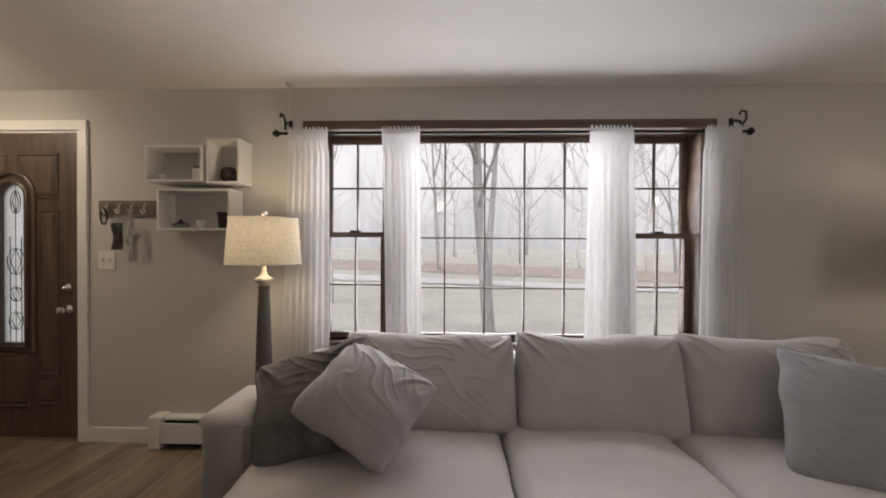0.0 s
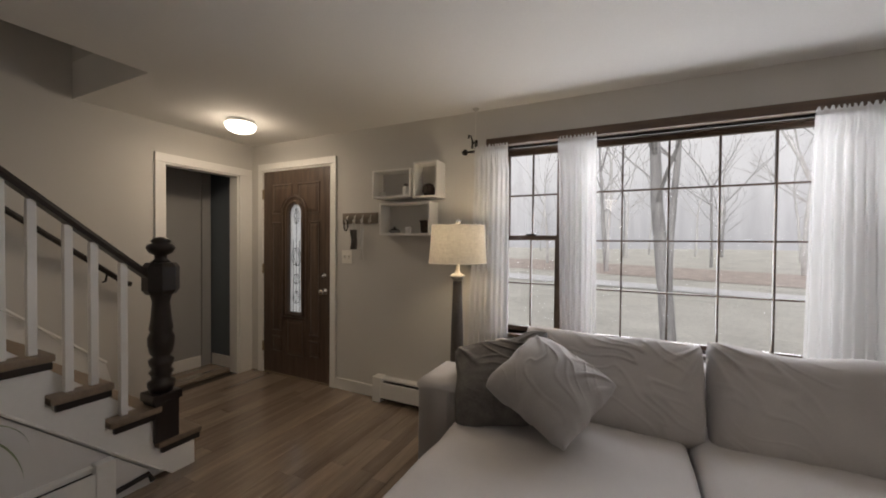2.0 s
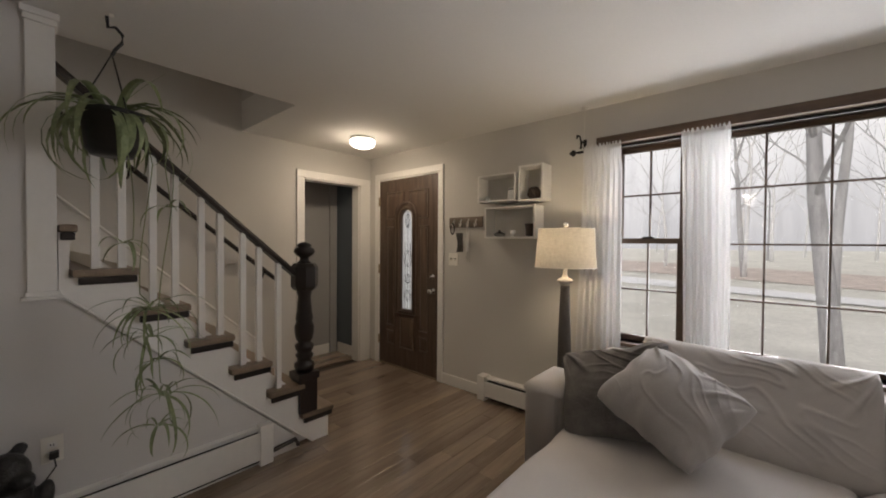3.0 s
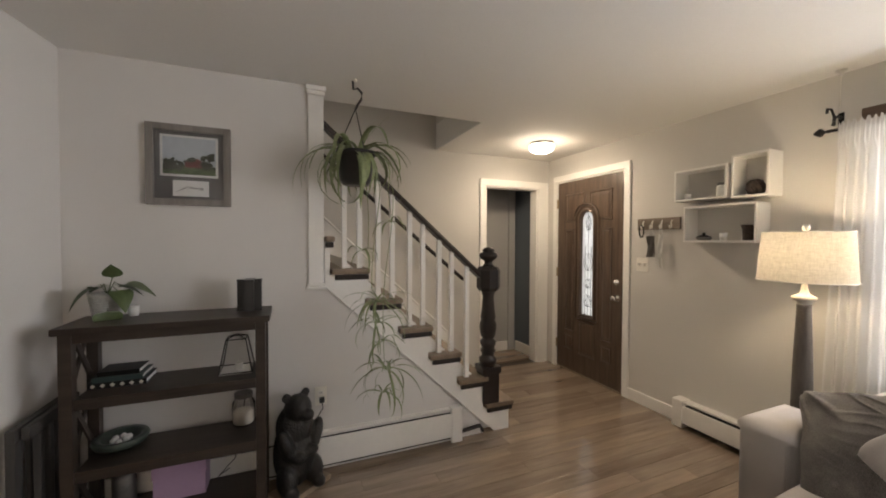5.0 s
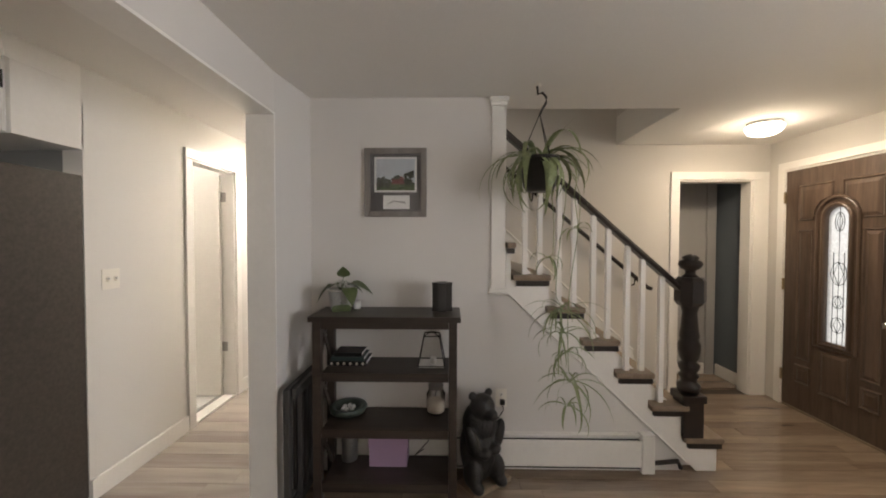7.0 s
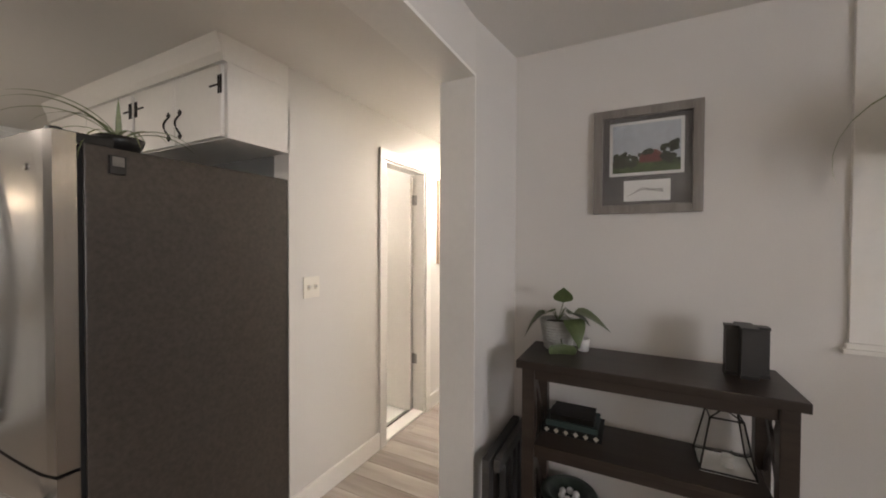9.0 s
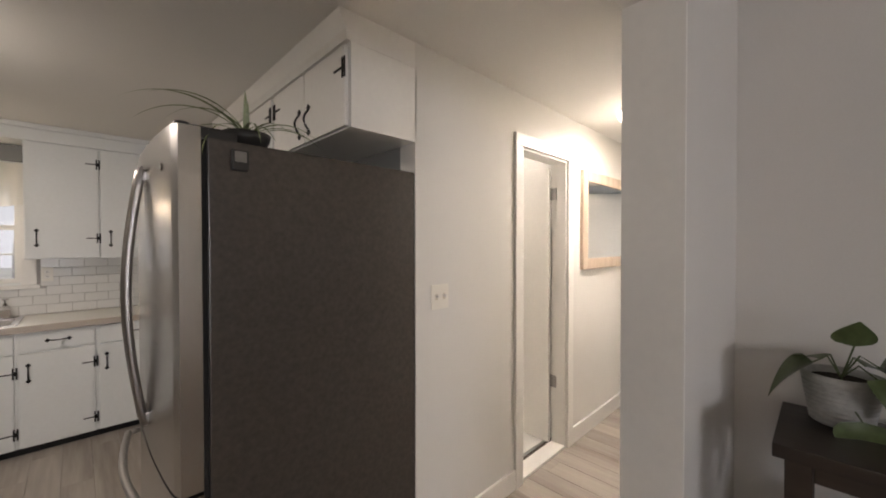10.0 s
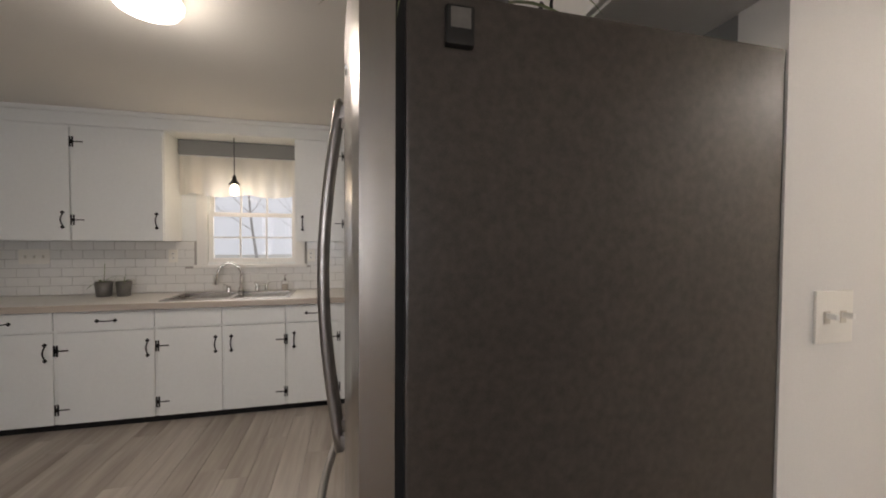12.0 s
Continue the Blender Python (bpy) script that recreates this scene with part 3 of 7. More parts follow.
for z in (0.22, 1.02, 1.78):
    part("hinge", bx((SX0 - 0.014, SYF - 0.012, z), (SX0 + 0.004, SYF + 0.002, z + 0.1), 0.002), BRASS, door)
setting("threshold_front_door", bx((DX0 + 0.016, FY - 0.01, 0.0), (DX1 - 0.016, FY + T, 0.018), 0.004), TREAD)

# stairs: ten steps, going up away from the door
RISE, RUN, NOSE, ZA = 0.2035, 0.2165, 1.345, 0.22
stairs = thing("staircase", (-1.79, 0.3, 0.0), "white painted staircase with brown wooden treads and dark rail", "staircase")
for k in range(11):
    z, y = ZA + RISE * k, NOSE - RUN * k
    xe = PX + 0.035 if y > 0.03 else PX - 0.14
    part("tread", bx((WX + 0.004, max(y - RUN - 0.02, -0.012) if y > 0.03 else y - RUN - 0.02, z - 0.035), (xe, y, z), 0.012), TREAD, stairs)
    part("riser", bx((WX + 0.004, y - 0.045, max(0.0, z - RISE)), (xe - 0.045, y - 0.027, z - 0.036)), WHITE, stairs)
    if y > 0.03:
        part("nosing_moulding", bx((xe - 0.05, max(y - RUN, -0.01), z - 0.07), (xe - 0.008, y - 0.008, z - 0.0355), 0.008), DARKWOOD, stairs)
# cut string: stepped white board on the open side
pts = [(NOSE - 0.03, 0.0), (NOSE - 0.03, ZA - 0.036)]
for k in range(1, 7):
    pts += [(NOSE - 0.03 - RUN * k, ZA - 0.036 + RISE * (k - 1)), (NOSE - 0.03 - RUN * k, ZA - 0.036 + RISE * k)]
pts += [(-0.015, ZA - 0.036 + RISE * 6), (-0.015, 1.14), (1.12, 0.065), (1.19, 0.0)]
part("cut_string", prism(pts, "x", PX - 0.03, PX + 0.006), WHITE, stairs)
part("string_moulding", tube([(PX + 0.008, -0.015, 1.135), (PX + 0.008, 1.12, 0.062)], 0.007, 6), WHITE, stairs)
part("under_stair_fill", prism([(1.30, 0.001), (1.30, 0.18), (0.1, 1.30), (0.1, 0.001)], "x", WX + 0.03, PX - 0.055), WHITE, stairs)
ny, nx = 1.155, PX - 0.03
newel = thing("newel_post", (nx, ny, ZA), "near-black turned newel post standing on the bottom tread", "newel post")
part("base_block", joined(bx((nx - 0.062, ny - 0.062, ZA), (nx + 0.062, ny + 0.062, 0.44), 0.006), bx((nx - 0.074, ny - 0.074, 0.44), (nx + 0.074, ny + 0.074, 0.49), 0.012)), DARKWOOD, newel)
part("turned_shaft", lathe([(0.055, 0.49), (0.066, 0.52), (0.066, 0.545), (0.045, 0.56), (0.05, 0.585), (0.06, 0.60), (0.045, 0.62), (0.058, 0.645), (0.062, 0.67), (0.04, 0.69), (0.055, 0.71), (0.064, 0.76), (0.064, 0.80), (0.052, 0.83), (0.058, 0.85), (0.05, 0.90), (0.042, 1.00), (0.05, 1.03), (0.055, 1.05)], (nx, ny, 0), 28), DARKWOOD, newel, smooth=True)
part("octagonal_block", turned(lathe([(0.07, 1.045), (0.088, 1.07), (0.088, 1.20), (0.07, 1.225)], (0, 0, 0), 8), Matrix.Translation((nx, ny, 0)) @ Matrix.Rotation(math.pi / 8, 4, "Z")), DARKWOOD, newel)
part("finial", lathe([(0.05, 1.225), (0.03, 1.245), (0.03, 1.265), (0.056, 1.28), (0.07, 1.305), (0.064, 1.325), (0.04, 1.334), (0.05, 1.346), (0.03, 1.364), (0.004, 1.371)], (nx, ny, 0), 28), DARKWOOD, newel, smooth=True)
rail = thing("stair_handrail", (PX - 0.03, 0.55, 1.5), "near-black rounded wooden handrail over white balusters", "handrail")
r0, r1 = Vector((PX - 0.03, 1.10, 1.138)), Vector((PX - 0.03, -0.06, 2.165))
dv = (r1 - r0)
prof = [(-0.03, -0.02), (-0.034, 0.005), (-0.022, 0.028), (0.022, 0.028), (0.034, 0.005), (0.03, -0.02)]
rb = bmesh.new()
ra = [rb.verts.new(r0 + Vector((a, 0, b))) for a, b in prof]
rc = [rb.verts.new(r1 + Vector((a, 0, b))) for a, b in prof]
for i in range(6):
    rb.faces.new((ra[i], ra[(i + 1) % 6], rc[(i + 1) % 6], rc[i]))
rb.faces.new(ra[::-1]), rb.faces.new(rc)
part("rail", rb, DARKWOOD, rail)
for k in range(6):
    for f in (0.06, 0.155):
        y = NOSE - RUN * k - f
        if abs(y - ny) < 0.09 or y < 0.02 or y > ny:
            continue
        zt = r0.z + (y - r0.y) * dv.z / dv.y - 0.02
        part("baluster", bx((PX - 0.046, y - 0.016, ZA + RISE * k), (PX - 0.014, y + 0.016, zt), 0.004), WHITE, rail, "white square baluster")
post = thing("wall_post", (PX, -0.065, 1.12), "white half post with cap and foot at the stair wall's end", "post")
part("shaft", bx((PX - 0.125, -0.108, 1.15), (PX + 0.014, -0.018, 2.29), 0.004), WHITE, post)
part("cap", joined(bx((PX - 0.13, -0.114, 2.29), (PX + 0.022, -0.012, 2.315), 0.004), bx((PX - 0.13, -0.122, 2.315), (PX + 0.03, -0.004, 2.344), 0.006)), WHITE, post)
part("foot", joined(bx((PX - 0.125, -0.116, 1.13), (PX + 0.020, -0.010, 1.15), 0.004), bx((PX - 0.13, -0.126, 1.115), (PX + 0.028, 0.0, 1.13), 0.004)), WHITE, post)
wr = thing("wall_handrail", (WX + 0.06, 0.8, 1.5), "thin black handrail on brackets along the stair wall", "handrail")
part("rail", tube([(WX + 0.06, 1.50, 1.005), (WX + 0.06, 1.46, 1.02), (WX + 0.06, -0.9, 2.99)], 0.019, 10), DARKWOOD, wr)
for y in (1.35, 0.4):
    z = 1.02 + (1.46 - y) * 0.835
    part("bracket", tube([(WX, y, z - 0.08), (WX + 0.04, y, z - 0.07), (WX + 0.06, y, z - 0.015)], 0.007, 6), BLACK, wr)
skirt = [(1.42, 0.0), (1.42, 0.16), (1.36, 0.42), (-1.2, 0.42 + 2.56 * 0.94), (-1.2, 0.1 + 2.4)]
setting("trim_stair_skirt", prism(skirt, "x", WX, WX + 0.0035), WHITE)
setting("trim_stair_cap", tube([(WX + 0.012, 1.36, 0.42), (WX + 0.012, -1.2, 0.42 + 2.56 * 0.94)], 0.012, 6), WHITE)


# ---- baseboard heaters ----
def heater(label, along, face, a0, a1, out, deep=0.07, high=0.235):
    """A baseboard heater on a wall: along 'x' or 'y', from a0 to a1, standing out from the face."""
    base = ((a0 + a1) / 2, face, 0) if along == "x" else (face, (a0 + a1) / 2, 0)
    h = thing("baseboard_heater", base, label, "heater", "baseboard heaters")

    def b(u0, u1, d0, d1, z0, z1, bev=0.004):
        d0, d1 = face + out * d0, face + out * d1
        return bx((u0, min(d0, d1), z0), (u1, max(d0, d1), z1), bev) if along == "x" else bx((min(d0, d1), u0, z0), (max(d0, d1), u1, z1), bev)
    part("back_panel", b(a0, a1, 0.002, 0.012, 0.0, high - 0.01), HEATER, h)
    part("top_cover", b(a0, a1, 0.0125, deep - 0.03, high - 0.028, high - 0.013, 0.004), HEATER, h)
    part("dark_slot", b(a0 + 0.02, a1 - 0.02, 0.0125, deep - 0.017, 0.03, high - 0.047, 0), SHADOWGAP, h)
    part("front_panel", b(a0 + 0.02, a1 - 0.02, deep - 0.016, deep - 0.004, 0.045, high - 0.039), HEATER, h)
    for e0, e1 in ((a0 - 0.06, a0 + 0.02), (a1 - 0.02, a1 + 0.06)):
        part("end_cap", b(e0, e1, 0.002, deep, 0.005, high, 0.008), HEATER, h)
    return h


heater("white enamel baseboard heater under the window wall", "x", FY, -0.70, 4.2, -1, 0.098, 0.213)
heater("white enamel baseboard heater along the stair wall", "y", PX, -1.1, 0.845, 1, 0.06, 0.25)
piece("heating_pipe", joined(tube([(PX + 0.03, 0.9, 0.06), (PX + 0.03, 1.06, 0.075), (PX + 0.03, 1.08, 0.03)], 0.014, 8)), DARKWOOD, "dark pipe leaving the baseboard heater beside the bottom step", "pipe")


# ---- front window ----
win = thing("window_front", (1.53, FY + 0.1, NZ0), "brown wooden picture window with small panes and side sashes", "window")
win["kind"] = "structure"
GY = 2.735
part("head_board", bx((0.214, FY - 0.035, 2.062), (2.822, FY + 0.02, 2.12), 0.006), TRIMWOOD, win)
part("jamb", bx((NX0, FY - 0.012, NZ0), (NX0 + 0.03, FY + T, 2.061), 0.003), TRIMWOOD, win)
part("jamb", bx((NX1 - 0.03, FY - 0.012, NZ0), (NX1, FY + T, 2.061), 0.003), TRIMWOOD, win)
part("head_jamb", bx((NX0 + 0.03, FY + 0.021, 2.046), (NX1 - 0.03, FY + T, 2.08), 0.003), TRIMWOOD, win)
part("sill", bx((NX0 - 0.03, FY - 0.04, NZ0 - 0.025), (NX1 + 0.03, FY + T, NZ0), 0.006), TRIMWOOD, win)
for x0, x1 in ((0.735, 0.862), (2.198, 2.322)):
    part("mullion", bx((x0, FY + 0.03, NZ0), (x1, FY + T, 2.046), 0.004), TRIMWOOD, win)


def sash(x0, x1, z0, z1, cols, rows, y, w=0.028, bar=0.011, pane_y=None):
    """A glazed sash under the window: frame, glazing bars, one pane."""
    fr = [bx((x0, y - 0.018, z0), (x0 + w, y + 0.018, z1), 0.003), bx((x1 - w, y - 0.018, z0), (x1, y + 0.018, z1), 0.003),
          bx((x0 + w, y - 0.018, z0), (x1 - w, y + 0.018, z0 + w), 0.003), bx((x0 + w, y - 0.018, z1 - w), (x1 - w, y + 0.018, z1), 0.003)]
    s = part("sash_frame", joined(*fr), TRIMWOOD, win)
    for i in range(1, cols):
        x = x0 + (x1 - x0) * i / cols
        part("glazing_bar", bx((x - bar / 2, y - 0.012, z0 + w), (x + bar / 2, y + 0.012, z1 - w), 0.002), TRIMWOOD, s)
    for i in range(1, rows):
        z = z0 + (z1 - z0) * i / rows
        part("glazing_bar", bx((x0 + w, y - 0.011, z - bar / 2), (x1 - w, y + 0.011, z + bar / 2), 0.002), TRIMWOOD, s)
    g = part("pane", bx((x0 + w, y - 0.002, z0 + w), (x1 - w, y + 0.002, z1 - w)), GLASS, s)
    g.visible_shadow = False
    return s


sash(0.862, 2.198, NZ0, 2.046, 5, 4, GY)
for x0, x1 in ((NX0 + 0.03, 0.735), (2.322, NX1 - 0.03)):
    sash(x0, x1, 1.376, 2.046, 2, 2, GY + 0.02, 0.032)
    lo = sash(x0, x1, NZ0, 1.41, 2, 2, GY - 0.025, 0.036)
    part("sash_lock", bx(((x0 + x1) / 2 - 0.035, GY - 0.05, 1.408), ((x0 + x1) / 2 + 0.035, GY - 0.012, 1.422), 0.005), BLACK, lo)


# ---- curtains ----
def curtain(xt0, xt1, xb0, xb1, y, z0, z1, folds, seed):
    """A gathered sheer panel with a ruffled head over the rod."""
    bm = bmesh.new()
    nu, nv = folds * 10, 36
    rnd = random.Random(seed)
    ph = [rnd.uniform(0, 6.28) for _ in range(4)]
    grid = []
    for j in range(nv + 1):
        v = j / nv
        z = z0 + (z1 - z0) * v
        row = []
        for i in range(nu + 1):
            u = i / nu
            flare = (1 - v) ** 0.8
            xa, xb = xt0 + (xb0 - xt0) * flare, xt1 + (xb1 - xt1) * flare
            uu = u + 0.02 * math.sin(9 * u + ph[0] + 1.5 * v)
            amp = 0.020 * (0.5 + 0.8 * (1 - v))
            yy = y + amp * math.sin(2 * math.pi * folds * uu + ph[1] + 0.9 * math.sin(2 * v + ph[2])) + 0.006 * math.sin(31 * u + ph[3])
            if v > 0.93:
                # the gathered heading lies over the rod
                yy = y - 0.017 + 0.005 * math.sin(2 * math.pi * folds * 2.3 * u)
            zz = z + (0.012 * math.sin(2 * math.pi * folds * 1.6 * u + ph[2]) if j == nv else 0)
            row.append(bm.verts.new((xa + (xb - xa) * uu, yy, zz)))
        grid.append(row)
    for j in range(nv):
        for i in range(nu):
            bm.faces.new((grid[j][i], grid[j][i + 1], grid[j + 1][i + 1], grid[j + 1][i]))
    return bm


for i, (a, b, c, d, f) in enumerate(((0.155, 0.405, 0.10, 0.42, 7), (0.74, 0.982, 0.765, 1.0, 7), (2.02, 2.275, 1.99, 2.31, 7), (2.70, 2.915, 2.675, 2.985, 7))):
    piece("sheer_curtain", curtain(a, b, c, d, 2.52, 0.12, 2.05, f, i + 3), SHEER, "white sheer curtain panel gathered on a black rod", "curtain", "window curtains", True)
rod = thing("curtain_rod", (1.53, 2.52, 2.04), "black metal curtain rod with scrolled brackets above the window", "curtain rod")
part("rod", tube([(0.10, 2.52, 2.022), (2.95, 2.52, 2.022)], 0.009, 10), BLACK, rod)
for x, s in ((0.125, -1), (2.925, 1)):
    br = part("bracket", tube([(x, FY, 2.10), (x, 2.57, 2.105), (x, 2.53, 2.085), (x, 2.52, 2.05)], 0.008, 8), BLACK, rod)
    part("wall_plate", bx((x - 0.012, FY - 0.006, 2.02), (x + 0.012, FY, 2.13), 0.004), BLACK, br)
    part("finial", lathe([(0.009, 0), (0.006, 0.03 * s), (0.022, 0.045 * s), (0.024, 0.055 * s), (0.010, 0.075 * s), (0.004, 0.08 * s)][::1], (x, 2.52, 2.022), 16, "x"), BLACK, rod, smooth=True)
    part("scroll", tube([(x + 0.0, 2.53, 2.05 + 0.0), (x + 0.012, 2.50, 2.09), (x + 0.004, 2.49, 2.13), (x - 0.016, 2.50, 2.14), (x - 0.022, 2.51, 2.12)], 0.007, 6), BLACK, rod)


hk = thing("ceiling_hook", (0.142, 2.55, CZ), "small clear ceiling hook with a thin thread above the curtain", "hook")
part("cap", lathe([(0.026, CZ - 0.0005), (0.024, CZ - 0.007), (0.01, CZ - 0.014), (0.007, CZ - 0.03)], (0.142, 2.55, 0), 16), GREIGE, hk, smooth=True)
part("thread", tube([(0.142, 2.55, CZ - 0.03), (0.142, 2.545, 2.12)], 0.0012, 5), PLASTIC, hk)


# ---- sofa ----
def cushion(w, h, d, seed, wrinkle=0.012, pinch=0.5, n=64, square=3.0, ears=0.17, crease=0.42):
    """A filled cushion in its own axes: w along x, h along z, d thick along y, with seams and creases."""
    bm = bmesh.new()
    rnd = Vector((seed * 7.3, seed * 3.1, seed * 1.7))
    sides = []
    for s in (-1, 1):
        grid = []
        for j in range(n + 1):
            row = []
            for i in range(n + 1):
                u, v = 2 * i / n - 1, 2 * j / n - 1
                e = max(0.0, (1 - abs(u) ** square)) * max(0.0, (1 - abs(v) ** square))
                t = e ** 0.42
                # edges draw in between the corners, and the corners are round
                pu = 1 - 0.055 * pinch * (1 - v * v) * u * u
                pv = 1 - 0.075 * pinch * (1 - u * u) * v * v
                soft = 1 - ears * pinch * (u * v) ** 4
                x, z = u * w / 2 * pu * soft, v * h / 2 * pv * soft
                x += 0.012 * pinch * noise.noise(Vector((v * 2.3, seed, 2)))
                z += 0.012 * pinch * noise.noise(Vector((u * 2.3, seed, 7)))
                q = Vector((x, z, 0)) * 3.0 + rnd
                sag = noise.noise(q * 0.9 + Vector((0, 0, 3 * s)))
                bend = noise.noise(q * 1.6)
                # creases fan out from the upper corners and cross the upper half in fine ridges
                fan = 0.0
                for cu in (-1, 1):
                    ang = math.atan2(z - h * 0.5, x - cu * w * 0.5)
                    far = math.hypot(z - h * 0.5, x - cu * w * 0.5)
                    rib = max(0.0, math.sin(ang * 13 + 1.6 * bend + seed)) ** 2
                    fan += rib * math.exp(-((far - 0.07) / 0.10) ** 2) * (1.0 if (seed + cu) % 3 else 0.5)
                line = noise.noise(Vector((q.x * 0.9 - q.y * 0.5 + bend * 0.5, q.y * 4.6 + q.x * 2.6 + bend * 1.4, 5 * s)))
                ridge = max(0.0, 1 - abs(line) * 8) ** 1.5
                patch = max(0.0, min(1.0, 0.5 + 2.2 * noise.noise(q * 0.75 + Vector((4, 1, s))))) * (0.3 + 0.7 * max(0, v))
                low = max(0.0, -v - 0.55) * math.sin(u * 21 + 3 * bend) * 0.5
                dy = s * d / 2 * t + wrinkle * s * (0.95 * sag + crease * ridge * patch + 0.85 * fan + low) * min(1, 1.3 * t)
                if e <= 1e-9 and s == 1:
                    row.append(None)
                else:
                    row.append(bm.verts.new((x, dy if e > 1e-9 else 0.0, z)))
            grid.append(row)
        sides.append(grid)
    for j in range(n + 1):
        for i in range(n + 1):
            if sides[1][j][i] is None:
                sides[1][j][i] = sides[0][j][i]
    for s, grid in enumerate(sides):
        for j in range(n):
            for i in range(n):
                f = (grid[j][i], grid[j][i + 1], grid[j + 1][i + 1], grid[j + 1][i])
                bm.faces.new(f if s == 0 else f[::-1])
    return bm


def slab_cushion(lo, hi, seed, crown=0.03, r=0.06, n=40, wav=0.012):
    """A seat cushion: a soft box with a crowned top."""
    bm = bx(lo, hi, 0)
    bmesh.ops.subdivide_edges(bm, edges=bm.edges[:], cuts=n, use_grid_fill=True)
    c = [(a + b) / 2 for a, b in zip(lo, hi)]
    hs = [(b - a) / 2 for a, b in zip(lo, hi)]
    for v in bm.verts:
        p = [v.co[k] - c[k] for k in range(3)]
        # round the edges
        q = [max(-hs[k] + r, min(hs[k] - r, p[k])) for k in range(3)]
        dlt = Vector([p[k] - q[k] for k in range(3)])
        if dlt.length > 1e-6:
            dlt = dlt.normalized() * min(dlt.length, r)
        p = Vector(q) + dlt
        u, w = p.x / hs[0], p.y / hs[1]
        if p.z > 0:
            p.z += crown * (1 - u * u) * (1 - w * w) + wav * noise.noise(Vector((p.x * 4 + seed, p.y * 4, seed)))
        p.x += 0.006 * noise.noise(Vector((p.y * 5, p.z * 5, seed + 4)))
        v.co = Vector(c) + p
    return bm


sofa = thing("sectional_sofa", (1.8, 1.8, 0.0), "grey microfibre sectional sofa with loose back cushions under the window", "sofa")
part("base", joined(bx((0.36, 0.62, 0.05), (1.425, 2.42, 0.27), 0.03), bx((1.43, 1.15, 0.05), (3.2, 2.42, 0.27), 0.03)), SOFA, sofa)
part("back_frame", bx((0.36, 2.27, 0.05), (3.40, 2.45, 0.70), 0.05, 4), SOFA, sofa)
part("armrest", bx((3.21, 1.12, 0.05), (3.42, 2.26, 0.60), 0.05, 4), SOFA, sofa)
arm = bx((0.14, 1.70, 0.05), (0.352, 2.06, 0.625), 0)
bmesh.ops.bevel(arm, geom=[e for e in arm.edges if abs(e.verts[0].co.z - e.verts[1].co.z) < 0.01 and e.verts[0].co.z > 0.5], offset=0.07, segments=5, affect="EDGES", profile=0.6)
bmesh.ops.bevel(arm, geom=[e for e in arm.edges if abs(e.verts[0].co.z - e.verts[1].co.z) > 0.3], offset=0.03, segments=3, affect="EDGES")
part("armrest", arm, SOFA, sofa, smooth=True)
for x, y in ((0.2, 1.76), (0.45, 2.38), (0.45, 0.7), (1.35, 0.7), (2.2, 1.22), (3.3, 1.22)):
    part("leg", lathe([(0.02, 0.0), (0.028, 0.055)], (x, y, 0), 12), DARKWOOD, sofa)
part("seat_cushion", slab_cushion((0.362, 0.58, 0.26), (1.425, 2.22, 0.445), 1), LITSEAT, sofa, smooth=True)
part("seat_cushion", slab_cushion((1.435, 1.1, 0.26), (2.225, 2.22, 0.445), 2), LITSEAT, sofa, smooth=True)
part("seat_cushion", slab_cushion((2.235, 1.1, 0.26), (3.205, 2.22, 0.43), 3), LITSEAT, sofa, smooth=True)


def back_cushion(x0, x1, seed, top=0.87, lean=17):
    w = x1 - x0
    m = Matrix.Translation(((x0 + x1) / 2, 2.10, 0.622)) @ Matrix.Rotation(radians(-lean), 4, "X")
    bm = cushion(w, 0.50, 0.25, seed, 0.028, 0.25, 110, 5.0, 0.17, 0.5)
    for v in bm.verts:
        k = max(0.0, v.co.z / 0.25)
        v.co.z += k * (0.028 * noise.noise(Vector((v.co.x * 4, seed, 0))) - 0.02 * math.cos(2 * v.co.x / w * 3.1) * 0.5)
    return turned(bm, m)


part("back_cushion", back_cushion(0.62, 1.512, 4), SOFA, sofa, smooth=True)
part("back_cushion", back_cushion(1.508, 2.345, 5), SOFA, sofa, smooth=True)
part("back_cushion", back_cushion(2.325, 3.16, 6), SOFA, sofa, smooth=True)


def throw(name, w, h, d, seed, where, rx, ry, rz, material, label, wr=0.012):
    bm = turned(cushion(w, h, d, seed, wr * 1.25, 1.35, 100, 2.2, 0.05, 0.5), Matrix.Translation(where) @ Matrix.Rotation(radians(rz), 4, "Z") @ Matrix.Rotation(radians(rx), 4, "X") @ Matrix.Rotation(radians(ry), 4, "Y"))
    return piece(name, bm, material, label, "pillow", "throw pillows on the sofa", True)


throw("throw_pillow", 0.55, 0.48, 0.21, 11, (0.595, 1.80, 0.645), -36, -20, -8, FUR, "dark grey plush throw pillow slumped against the sofa arm", 0.032)
throw("throw_pillow", 0.47, 0.42, 0.27, 12, (0.84, 1.71, 0.69), -56, 33, 6, PILLOW, "grey velvet throw pillow standing on its corner", 0.020)
throw("throw_pillow", 0.64, 0.56, 0.24, 13, (2.86, 1.70, 0.61), -34, 9, -16, BLUEPILLOW, "blue-grey throw pillow leaning on the sofa back", 0.020)


# ---- floor lamps ----
WORN = mat("worn_white_paint", (0.42, 0.39, 0.34), 0.7, vary=0.25, scale=25, fine=90, bump=0.1)


